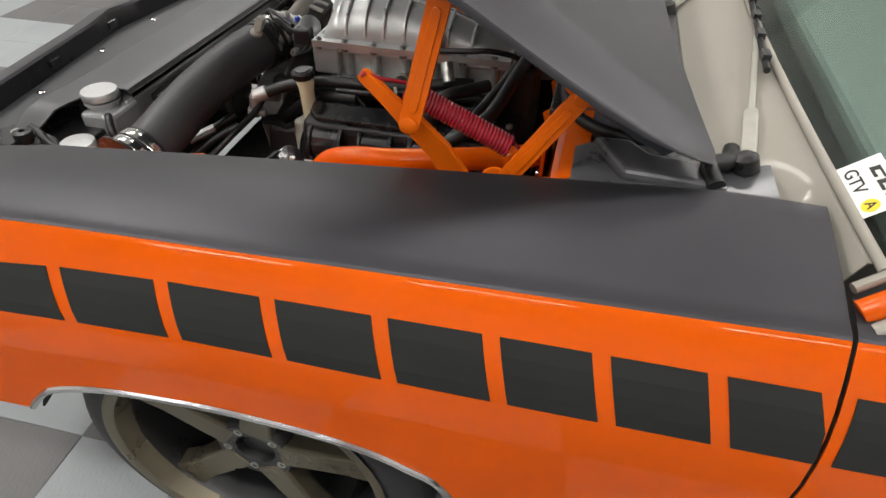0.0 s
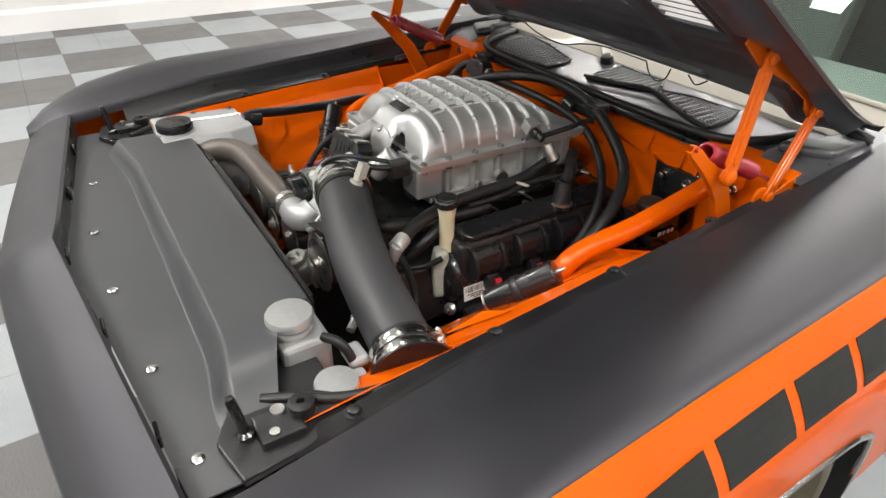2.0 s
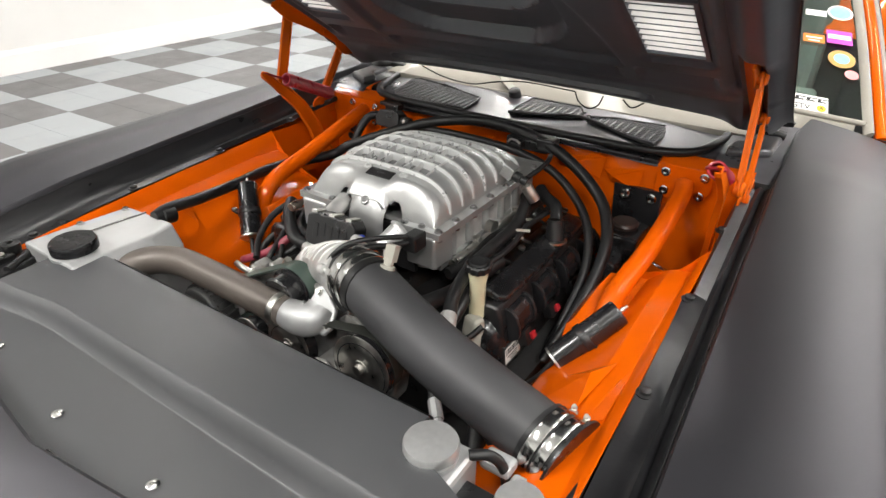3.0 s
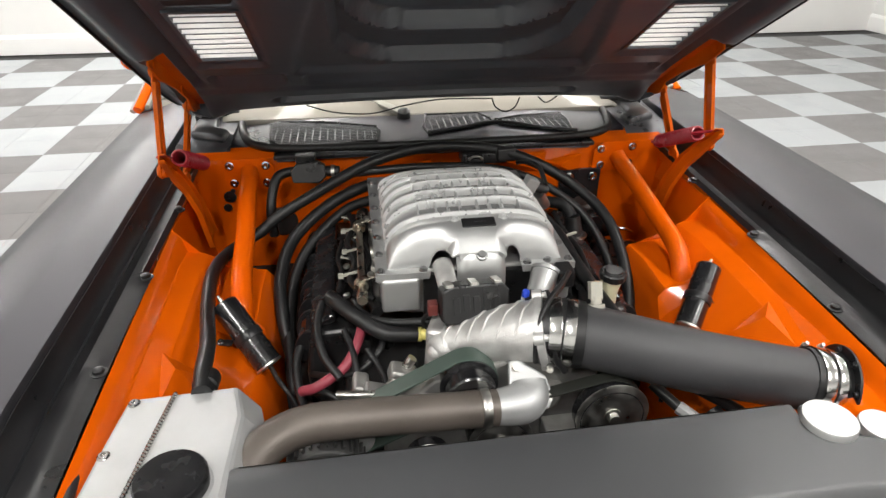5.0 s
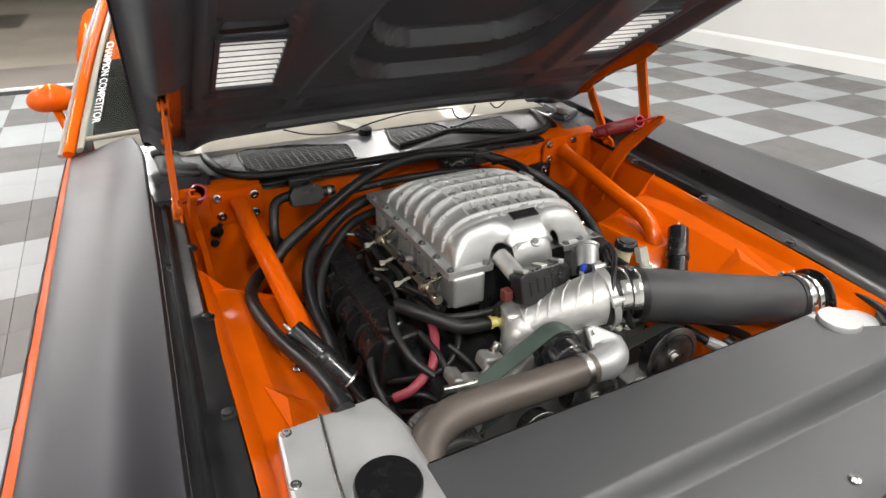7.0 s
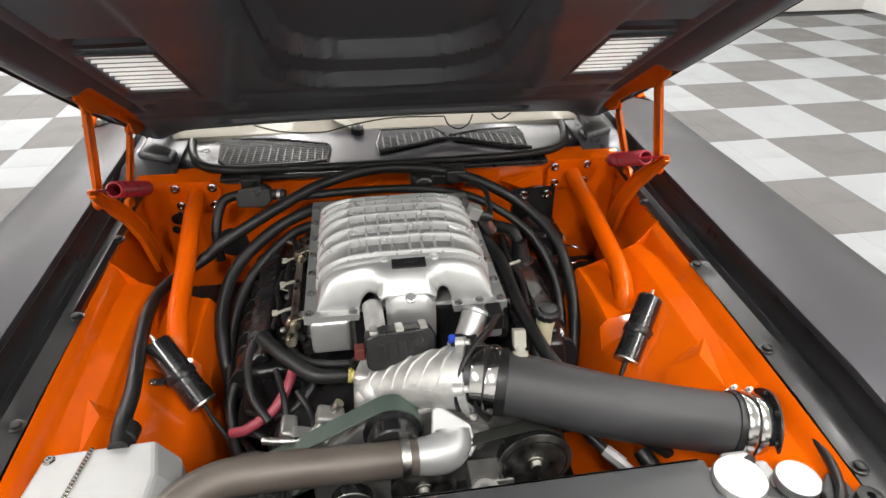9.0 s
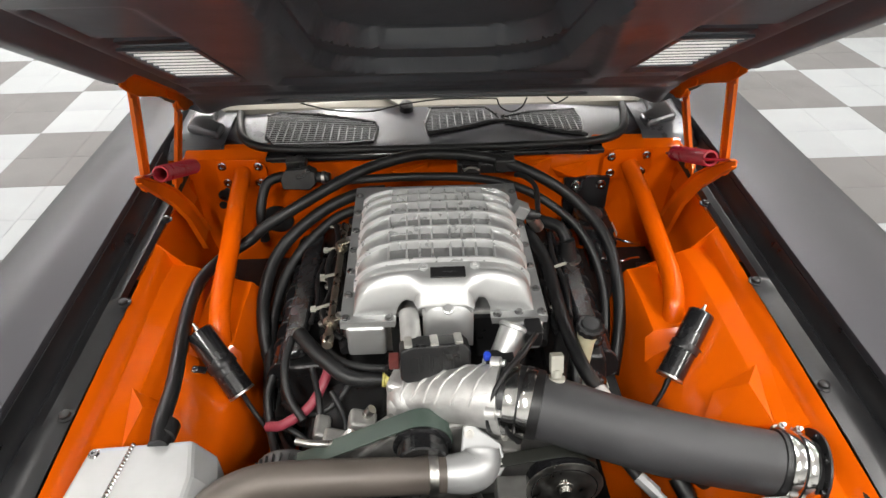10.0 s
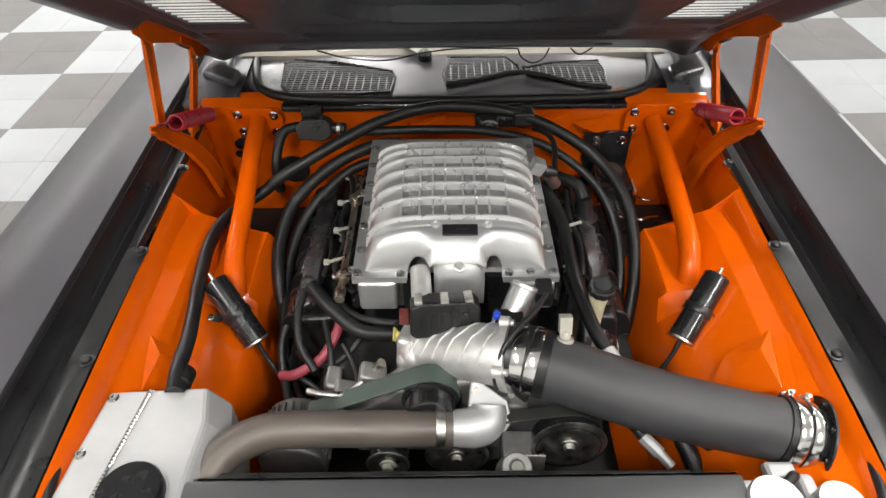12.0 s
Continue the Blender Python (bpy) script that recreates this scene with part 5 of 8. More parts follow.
# plaque
bm = bmesh.new()
m = Matrix.Translation((0.003, -0.5035, 0.8895)) @ Matrix.Rotation(radians(14), 4, "X")
add_box(bm, (0, 0, 0.000), (0.064, 0.025, 0.004), None)
bm.transform(m)
plaque = part("plaque", bm, BLACK_PLASTIC, engine, "small black nameplate with worn pale marks", bevel=0.002)
for k, (dx, w) in enumerate(((-0.006, 0.004), (0.000, 0.003), (0.006, 0.006), (0.013, 0.003))):
    bm = bmesh.new()
    add_box(bm, (dx, 0.0005 * (k % 2), 0.0023), (w, 0.0018, 0.0005), Matrix.Rotation(0.3 * (k - 1), 4, "Z"))
    bm.transform(m)
    part("mark_bar", bm, GREY_METAL, engine)
# tongue in front of the lid
bm = bmesh.new()
rows = []
for y, z in ((-0.538, 0.8605), (-0.546, 0.8545), (-0.553, 0.8475), (-0.559, 0.839), (-0.5635, 0.829), (-0.5665, 0.816), (-0.5675, 0.800), (-0.5675, 0.768)):
    rows.append([(0.001 + x, y + 0.010 * (abs(x) / 0.046) ** 4, z - 0.014 * (abs(x) / 0.046) ** 4) for x in [0.046 * k / 10 for k in range(-10, 11)]])
add_loft(bm, rows)
bmesh.ops.recalc_face_normals(bm, faces=bm.faces[:])
bmesh.ops.solidify(bm, geom=bm.faces[:], thickness=0.004)
part("lid_tongue", bm, ALU_CAST, engine, smooth=True)
bm = bmesh.new()
add_lathe(bm, (0.001, -0.553, 0.8465), (0, -0.55, 1), [(0.0105, -0.004), (0.0105, 0.002), (0.0075, 0.003), (0.007, 0.006), (0, 0.006)], 18)
part("lid_bolt", bm, ALU_CAST, engine, smooth=True)

# pipe with clamps along the flank of the case
for s, ya, yb, clamps in ((-1, -0.185, -0.548, (-0.257, -0.50)),):
    bm = bmesh.new()
    add_tube(bm, [(s * 0.214, ya + 0.03, 0.752), (s * 0.221, ya, 0.762), (s * 0.222, (ya + yb) / 2, 0.768), (s * 0.222, yb, 0.770)], 0.0072, seg=14, steps=6)
    pipe = part("flank_pipe", bm, NICKEL, engine, "bright steel pipe with cast clamps", smooth=True)
    bm = bmesh.new()
    add_lathe(bm, (s * 0.222, yb - 0.012, 0.770), (0, 1, 0), [(0, 0), (0.009, 0), (0.0105, 0.003), (0.0105, 0.026), (0.008, 0.030)], 18)
    part("pipe_end", bm, NICKEL, pipe, smooth=True)
    for y in clamps:
        bm = bmesh.new()
        add_lathe(bm, (s * 0.222, y - 0.009, 0.769), (0, 1, 0), [(0.0088, 0), (0.0130, 0.001), (0.0145, 0.004), (0.0145, 0.014), (0.0130, 0.017), (0.0088, 0.018)], 20)
        part("pipe_clamp", bm, NICKEL, pipe, smooth=True)
        bm = bmesh.new()
        add_box(bm, (s * 0.200, y, 0.786), (0.040, 0.018, 0.006), Matrix.Rotation(radians(s * 14), 4, "Y"))
        part("clamp_tab", bm, NICKEL, pipe, bevel=0.002)
        bm = bmesh.new()
        add_lathe(bm, (s * 0.203, y, 0.788), (0, 0, 1), [(0.0075, 0), (0.0075, 0.005), (0.004, 0.0055), (0, 0.0035)], 6)
        part("clamp_bolt", bm, STEEL, pipe)
# case under the lid
bm = bmesh.new()
add_prism(bm, [(-0.168, -0.50), (-0.168, -0.10), (0.156, -0.10), (0.156, -0.50), (0.11, -0.515), (-0.12, -0.515)], 0.70, 0.8025)
bmesh.ops.recalc_face_normals(bm, faces=bm.faces[:])
part("supercharger_case", bm, ALU_RAW, engine, "grey cast aluminium supercharger case", bevel=0.006)
for s, x in ((-1, -0.170), (1, 0.158)):
    for k in range(6):
        bm = bmesh.new()
        y = -0.47 + 0.068 * k
        add_box(bm, (x, y, 0.752), (0.012, 0.006, 0.098))
        part("case_web", bm, ALU_RAW, engine, bevel=0.002)
    bm = bmesh.new()
    add_box(bm, (x + s * 0.004, -0.30, 0.796), (0.022, 0.42, 0.012))
    part("case_flange", bm, ALU_RAW, engine, bevel=0.003)
    for y in (-0.40, -0.22):
        bm = bmesh.new()
        add_prism(bm, [(-0.010, 0), (0.010, 0), (0.012, -0.035), (-0.012, -0.035)], -0.004, 0.004, Matrix.Translation((x + s * 0.022, y, 0.748)) @ Matrix.Rotation(radians(90), 4, "Z") @ Matrix.Rotation(radians(90), 4, "X"))
        add_cyl(bm, (x + s * 0.014, y, 0.742), (x + s * 0.032, y, 0.742), 0.007, seg=14)
        bmesh.ops.recalc_face_normals(bm, faces=bm.faces[:])
        part("rail_bracket", bm, STEEL, engine)
    bm = bmesh.new()
    add_cyl(bm, (x + s * 0.012, -0.335, 0.742), (x + s * 0.030, -0.335, 0.742), 0.017, seg=24)
    part("core_plug", bm, STEEL, engine, smooth=True)
for s_, x in ((-1, -0.170), (1, 0.158)):
    for k in range(7):
        y = -0.54 + 0.0695 * k
        bm = bmesh.new()
        add_cyl(bm, (x + s_ * 0.004, y, 0.735), (x + s_ * 0.004, y, 0.806), 0.0095, seg=16)
        part("case_boss", bm, ALU_CAST, engine, smooth=True)
    bm = bmesh.new()
    add_box(bm, (x + s_ * 0.002, -0.31, 0.722), (0.016, 0.42, 0.014))
    part("case_foot", bm, ALU_CAST, engine, bevel=0.003)
for x in (-0.150, 0.140):
    bm = bmesh.new()
    add_prism(bm, [(-0.036, -0.556), (0.036, -0.556), (0.038, -0.49), (-0.038, -0.49)], 0.735, 0.806, Matrix.Translation((x, 0, 0)))
    bmesh.ops.recalc_face_normals(bm, faces=bm.faces[:])
    part("case_corner", bm, ALU_CAST, engine, bevel=0.007, segments=3)
bm = bmesh.new()
add_box(bm, (0.0, -0.522, 0.745), (0.21, 0.012, 0.10))
part("case_front", bm, BLACK_PLASTIC, engine)

# throttle snout with diagonal ribs
SN = [(-0.070, -0.640, 0.722), (-0.035, -0.654, 0.735), (0.0, -0.667, 0.748), (0.045, -0.682, 0.763), (0.078, -0.692, 0.771)]


def snout_r(t):
    return 0.034 + 0.019 * smooth01(0, 0.9, t)


bm = bmesh.new()
add_tube(bm, SN, snout_r, seg=36, steps=8)
snout = part("throttle_snout", bm, ALU_RAW, engine, "cast aluminium inlet snout with diagonal ribs", smooth=True)
line = curve_points(SN, 8)
for k in range(7):
    bm = bmesh.new()
    pts = []
    for j in range(13):
        u = j / 12
        ang = radians(-60 + 200 * u)
        i = min(len(line) - 1, max(0, int(-6 + 5.0 * k + 15 * u)))
        q = line[i]
        tdir = (line[min(i + 1, len(line) - 1)] - line[max(i - 1, 0)]).normalized()
        e1 = Vector((0, 0, 1)) - tdir * tdir.z
        e1.normalize()
        e2 = tdir.cross(e1)
        r = snout_r(i / (len(line) - 1)) + 0.0006
        pts.append(q + r * (math.cos(ang) * e1 - math.sin(ang) * e2))
    add_tube(bm, pts, 0.0026, seg=7, steps=1)
    part("snout_rib", bm, ALU_RAW, engine, smooth=True)
ax_t = (Vector(SN[-1]) - Vector(SN[-2])).normalized()
bm = bmesh.new()
add_lathe(bm, Vector(SN[-1]) - ax_t * 0.004, ax_t, [(0.050, 0), (0.061, 0.001), (0.061, 0.014), (0.053, 0.015), (0.053, 0.03)], 40)
part("throttle_flange", bm, ALU_RAW, engine, smooth=True)
for a in (20, 110, 200, 290):
    e1 = ax_t.orthogonal().normalized()
    e2 = ax_t.cross(e1)
    c = Vector(SN[-1]) + 0.060 * (math.cos(radians(a)) * e1 + math.sin(radians(a)) * e2)
    bm = bmesh.new()
    add_lathe(bm, c - ax_t * 0.006, ax_t, [(0.011, 0), (0.011, 0.016), (0.006, 0.017), (0.006, 0.024), (0, 0.024)], 14)
    part("flange_lug", bm, ALU_RAW, engine, smooth=True)
bm = bmesh.new()
add_box(bm, (-0.07, -0.62, 0.715), (0.075, 0.07, 0.07), Matrix.Rotation(radians(-20), 4, "Z"))
part("snout_base", bm, ALU_RAW, engine, bevel=0.012, segments=3)
bm = bmesh.new()
add_lathe(bm, (-0.078, -0.632, 0.64), (0.05, -0.1, 1), [(0.040, 0), (0.040, 0.07), (0.036, 0.09), (0.026, 0.104), (0.010, 0.110), (0, 0.110)], 32)
part("snout_boss", bm, ALU_RAW, engine, "rounded cast boss of the inlet snout", smooth=True)
bm = bmesh.new()
add_lathe(bm, (-0.098, -0.655, 0.715), (-0.5, -0.7, 0.5), [(0.011, 0), (0.011, 0.012), (0.007, 0.014), (0, 0.014)], 14)
part("boss_plug", bm, ALU_RAW, engine, smooth=True)
# actuator box, its motor and its clips
bm = bmesh.new()
m = Matrix.Translation((-0.026, -0.618, 0.794)) @ Matrix.Rotation(radians(4), 4, "Z") @ Matrix.Rotation(radians(-18), 4, "X")
add_prism(bm, [(-0.062, -0.028), (-0.052, -0.036), (0.045, -0.034), (0.060, -0.024), (0.062, 0.018), (0.050, 0.032), (-0.040, 0.034), (-0.060, 0.026)], -0.020, 0.022, m @ Matrix.Rotation(radians(90), 4, "X"))
bmesh.ops.recalc_face_normals(bm, faces=bm.faces[:])
box = part("actuator_box", bm, BLACK_PLASTIC, engine, "black plastic throttle actuator cover", bevel=0.004)
for k in range(5):
    bm = bmesh.new()
    add_box(bm, (-0.035 + 0.018 * k, -0.0225, -0.002 + 0.004 * (k % 2)), (0.012, 0.003, 0.030))
    bm.transform(m)
    part("cover_rib", bm, BLACK_PLASTIC, engine, bevel=0.001)
for dx in (-0.045, 0.0, 0.042):
    bm = bmesh.new()
    add_box(bm, (dx, -0.004, 0.034), (0.014, 0.034, 0.006))
    bm.transform(m)
    part("clip", bm, STEEL, engine, bevel=0.001)
bm = bmesh.new()
add_cyl(bm, (-0.066, -0.60, 0.805), (-0.070, -0.535, 0.822), 0.0185, seg=24)
part("actuator_motor", bm, ALU_RAW, engine, smooth=True)
bm = bmesh.new()
add_box(bm, (-0.098, -0.610, 0.778), (0.018, 0.02, 0.024))
part("red_connector", bm, mat("brown_red_connector", (0.16, 0.035, 0.03), 0.45), engine, bevel=0.002)
bm = bmesh.new()
add_lathe(bm, (0.092, -0.622, 0.785), (0.35, 0.6, 0.55), [(0.020, 0), (0.024, 0.004), (0.024, 0.055), (0.027, 0.056), (0.027, 0.062), (0.021, 0.066), (0, 0.067)], 28)
part("bypass_valve", bm, ALU_CAST, engine, "bright machined bypass valve body", smooth=True)
bm = bmesh.new()
add_box(bm, (0.150, -0.585, 0.812), (0.03, 0.04, 0.035))
part("valve_plug", bm, BLACK_PLASTIC, engine, bevel=0.004)
bm = bmesh.new()
add_box(bm, (0.085, -0.635, 0.800), (0.05, 0.03, 0.02))
part("valve_plug", bm, BLACK_PLASTIC, engine, bevel=0.004)
bm = bmesh.new()
add_lathe(bm, (0.063, -0.640, 0.796), (0, 0, 1), [(0.008, 0), (0.008, 0.008), (0.0055, 0.009), (0.0055, 0.014)], 16)
part("vacuum_nipple", bm, ALU_RAW, engine, smooth=True)
bm = bmesh.new()
add_lathe(bm, (0.063, -0.640, 0.808), (0, 0, 1), [(0.0065, 0), (0.0068, 0.010), (0.0055, 0.012), (0, 0.0125)], 16)
part("blue_cap", bm, BLUE, engine, "small blue rubber cap", smooth=True)
bm = bmesh.new()
add_lathe(bm, (-0.128, -0.588, 0.706), (1, -0.3, 0.1), [(0.010, 0), (0.014, 0.001), (0.014, 0.012), (0.011, 0.013), (0.011, 0.024), (0.014, 0.025), (0.014, 0.030), (0, 0.03)], 16)
part("yellow_connector", bm, mat("pale_yellow_plastic", (0.62, 0.55, 0.16), 0.4), engine, smooth=True)

bm = bmesh.new()
add_tube(bm, [(0.148, -0.60, 0.815), (0.128, -0.632, 0.815), (0.105, -0.668, 0.822), (0.090, -0.715, 0.815), (0.084, -0.745, 0.785), (0.090, -0.752, 0.755), (0.108, -0.748, 0.725)], 0.0062, seg=10)
part("sensor_cable", bm, RUBBER, engine, "black sleeved sensor cable", smooth=True)

# ---- intake tube ----
TUBE = [(0.082, -0.693, 0.771), (0.115, -0.702, 0.770), (0.165, -0.720, 0.767), (0.235, -0.742, 0.755), (0.33, -0.765, 0.735), (0.43, -0.778, 0.712), (0.52, -0.786, 0.691), (0.58, -0.799, 0.681)]
bm = bmesh.new()
add_tube(bm, TUBE, lambda t: 0.0545 - 0.002 * t, seg=48, steps=8)
tube = part("intake_tube", bm, TUBE_BLACK, car, "wide matte black intake tube with steel clamps", smooth=True)
tl = curve_points(TUBE, 10)


def on_tube(t):
    i = min(len(tl) - 2, int(t * (len(tl) - 1)))
    return tl[i], (tl[i + 1] - tl[max(0, i - 1)]).normalized()


def ring(parent, t, r, w, material, name, label=""):
    p, d = on_tube(t)
    bm = bmesh.new()
    add_lathe(bm, p - d * w / 2, d, [(r - 0.004, 0), (r, 0.0008), (r + 0.0006, w * 0.15), (r + 0.0006, w * 0.85), (r, w - 0.0008), (r - 0.004, w)], 48)
    return part(name, bm, material, parent, label, smooth=True)


for t, w in ((0.075, 0.022), (0.185, 0.020), (0.905, 0.020), (0.968, 0.018)):
    ring(tube, t, 0.0595, w, CHROME, "hose_clamp", "polished steel band clamp")
ring(tube, 0.13, 0.0575, 0.075, RUBBER, "coupler", "black rubber coupler")
ring(tube, 0.94, 0.0565, 0.060, RUBBER, "coupler", "black rubber coupler")
for t, a in ((0.075, 150), (0.185, 160), (0.905, -70), (0.968, -65)):
    p, d = on_tube(t)
    e1 = (Vector((0, 0, 1)) - d * d.z).normalized()
    e2 = d.cross(e1)
    c = p + 0.064 * (math.cos(radians(a)) * e1 + math.sin(radians(a)) * e2)
    tang = -math.sin(radians(a)) * e1 + math.cos(radians(a)) * e2
    bm = bmesh.new()
    add_cyl(bm, c - tang * 0.018, c + tang * 0.022, 0.0035, seg=10)
    add_cyl(bm, c - tang * 0.012, c - tang * 0.002, 0.006, seg=12)
    add_cyl(bm, c + tang * 0.008, c + tang * 0.015, 0.0055, seg=6)
    part("clamp_screw", bm, STEEL, tube)
p, d = on_tube(0.995)
bm = bmesh.new()
add_lathe(bm, p + d * 0.004, d, [(0.05, 0), (0.071, 0.0), (0.071, 0.004), (0.05, 0.004)], 56)
part("flange_ring", bm, BLACK_SATIN, tube, "black bolted flange ring", smooth=True)
e1 = (Vector((0, 0, 1)) - d * d.z).normalized()
e2 = d.cross(e1)
for k in range(8):
    a = 2 * math.pi * (k + 0.4) / 8
    hex_bolt(tube, p + d * 0.004 + 0.0635 * (math.cos(a) * e1 + math.sin(a) * e2), -d, 0.0044, 0.005, BLACK_SATIN)
bm = bmesh.new()
c, d2 = on_tube(0.30)
add_lathe(bm, c + Vector((0.0, 0.025, 0.046)), (0, 0.45, 0.9), [(0.014, 0), (0.014, 0.006), (0.009, 0.007), (0.009, 0.02), (0, 0.02)], 18)
add_box(bm, c + Vector((0.0, 0.040, 0.072)), (0.020, 0.016, 0.030), Matrix.Rotation(radians(-25), 4, "X"))
part("air_sensor", bm, CREAM2, tube, "grey sensor plug")

# ---- front drive: pulley, belts, pipe, housings ----
PC, IC = Vector((-0.052, 0, 0.700)), Vector((-0.255, 0, 0.600))
bm = bmesh.new()
add_lathe(bm, (-0.052, -0.690, 0.700), (0, -1, 0), [(0.046, 0), (0.046, 0.040), (0.050, 0.041), (0.050, 0.044), (0.043, 0.046), (0.043, 0.074), (0.040, 0.077), (0.024, 0.077), (0.022, 0.070), (0, 0.070)], 40)
part("blower_pulley", bm, BLACK_GLOSS, engine, "black machined blower pulley", smooth=True)
bm = bmesh.new()
add_lathe(bm, (IC.x, -0.690, IC.z), (0, -1, 0), [(0.040, 0), (0.040, 0.042), (0.030, 0.043), (0.02, 0.05), (0, 0.05)], 32)
part("idler_pulley", bm, ALU_RAW, engine, smooth=True)


def belt(c1, r1, c2, r2, y0, y1, material=None, ribs=4):
    """A flat belt round two wheels that turn about y."""
    c1, c2 = Vector((c1[0], c1[1])), Vector((c2[0], c2[1]))
    d = c2 - c1
    base = math.atan2(d.y, d.x)
    off = math.acos((r1 - r2) / d.length)
    path = []
    for k in range(25):
        a = base + off + (2 * math.pi - 2 * off) * k / 24
        path.append((c1.x + r1 * math.cos(a), c1.y + r1 * math.sin(a)))
    for k in range(13):
        a = base - off + 2 * off * k / 12
        path.append((c2.x + r2 * math.cos(a), c2.y + r2 * math.sin(a)))
    n = len(path)
    bm = bmesh.new()
    widths = [y0 + (y1 - y0) * k / (2 * ribs) for k in range(2 * ribs + 1)]
    rows = []
    for i, (x, z) in enumerate(path):
        p, q = path[i - 1], path[(i + 1) % n]
        nx, nz = q[1] - p[1], -(q[0] - p[0])
        ln = math.hypot(nx, nz) or 1
        nx, nz = nx / ln, nz / ln
        rows.append([bm.verts.new((x + nx * (0.0009 * (k % 2)), y, z + nz * (0.0009 * (k % 2)))) for k, y in enumerate(widths)])
    for i in range(n):
        a, b = rows[i], rows[(i + 1) % n]
        for k in range(len(widths) - 1):
            bm.faces.new((a[k], a[k + 1], b[k + 1], b[k]))
    thicken(bm, 0.003)
    return part("drive_belt", bm, material or BELT, engine, "ribbed green-black rubber belt", smooth=True)


belt((PC.x, PC.z), 0.051, (IC.x, IC.z), 0.044, -0.694, -0.730)
belt((-0.007, 0.622), 0.053, (0.182, 0.656), 0.062, -0.752, -0.776, BELT_BLACK)
for c, r, mt in (((-0.128, 0.590), 0.036, BLACK_GLOSS), ((-0.007, 0.618), 0.052, BLACK_GLOSS), ((0.182, 0.652), 0.060, BLACK_GLOSS)):
    bm = bmesh.new()
    add_lathe(bm, (c[0], -0.765, c[1]), (0, -1, 0.04), [(r * 0.9, 0), (r, 0.002), (r, 0.026), (r * 1.06, 0.028), (r * 1.06, 0.031), (r * 0.9, 0.032), (r * 0.80, 0.026), (r * 0.35, 0.022), (r * 0.30, 0.030), (0, 0.030)], 40)
    part("pulley", bm, mt, engine, "black pressed pulley", smooth=True)
    bm = bmesh.new()
    add_lathe(bm, (c[0], -0.7935, c[1] + 0.0075), (0, -1, 0.04), [(r * 1.04, 0), (r * 1.07, 0.001), (r * 1.07, 0.002), (r * 1.04, 0.003)], 40)
    part("pulley_rim", bm, STEEL, engine, smooth=True)
    bm = bmesh.new()
    add_lathe(bm, (c[0], -0.792, c[1] + 0.007), (0, -1, 0.04), [(0.016, 0), (0.015, 0.006), (0.010, 0.007), (0.009, 0.016), (0, 0.016)], 20)
    part("pulley_bolt", bm, CREAM2 if r < 0.04 else STEEL, engine, smooth=True)
bm = bmesh.new()
add_lathe(bm, (0.094, -0.800, 0.572), (0, -0.35, 1), [(0.030, 0), (0.030, 0.045), (0.026, 0.05), (0.026, 0.065), (0.012, 0.066), (0.011, 0.072), (0, 0.072)], 28)
add_box(bm, (0.11, -0.775, 0.60), (0.075, 0.05, 0.06))
part("belt_tensioner", bm, CAST_DARK, engine, "grey cast belt tensioner", bevel=0.003)
PIPE = [(-0.425, -0.965, 0.640), (-0.418, -0.925, 0.672), (-0.405, -0.880, 0.697), (-0.375, -0.832, 0.710), (-0.32, -0.800, 0.712), (-0.24, -0.790, 0.706), (-0.12, -0.785, 0.697), (-0.015, -0.780, 0.690)]
bm = bmesh.new()
add_tube(bm, PIPE, 0.0305, seg=32, steps=8)
pipe = part("coolant_pipe", bm, PIPE_GREY, car, "brown-grey coated coolant pipe", smooth=True)
tl = curve_points(PIPE, 10)
ring(pipe, 0.975, 0.0325, 0.016, STEEL, "hose_clamp", "worm drive hose clamp")
ring(pipe, 0.13, 0.033, 0.016, STEEL, "hose_clamp", "worm drive hose clamp")
bm = bmesh.new()
add_tube(bm, [(-0.014, -0.780, 0.690), (0.008, -0.780, 0.690), (0.026, -0.778, 0.691), (0.040, -0.771, 0.694), (0.046, -0.760, 0.700), (0.047, -0.748, 0.708)], lambda t: 0.0295 + 0.005 * math.sin(math.pi * min(1.0, t * 1.05)), seg=28, steps=6)
part("thermostat_housing", bm, ALU_SHEET, pipe, "bright aluminium water outlet elbow", smooth=True)
bm = bmesh.new()
add_prism(bm, [(-0.038, -0.042), (0.030, -0.042), (0.042, -0.025), (0.034, 0.012), (-0.012, 0.046), (-0.028, 0.042)], -0.012, 0.0, Matrix.Translation((0.045, -0.752, 0.705)) @ Matrix.Rotation(radians(45), 4, "X"))
bmesh.ops.recalc_face_normals(bm, faces=bm.faces[:])
part("outlet_flange", bm, ALU_SHEET, pipe, bevel=0.004, segments=3)
for x, y in ((-0.018, 0.030), (0.030, -0.022)):
    bm = bmesh.new()
    add_lathe(bm, Matrix.Translation((0.045, -0.752, 0.705)) @ Matrix.Rotation(radians(45), 4, "X") @ Vector((x, y, 0)), (0, -0.7, 0.7), [(0.009, 0), (0.009, 0.002), (0.0065, 0.002), (0.006, 0.008), (0, 0.008)], 6)
    part("flange_bolt", bm, STEEL, pipe)
bm = bmesh.new()
add_cyl(bm, (-0.30, -0.79, 0.575), (-0.30, -0.68, 0.575), 0.062, seg=32)
part("alternator", bm, ALT_DARK, engine, "dark finned alternator", bevel=0.006)
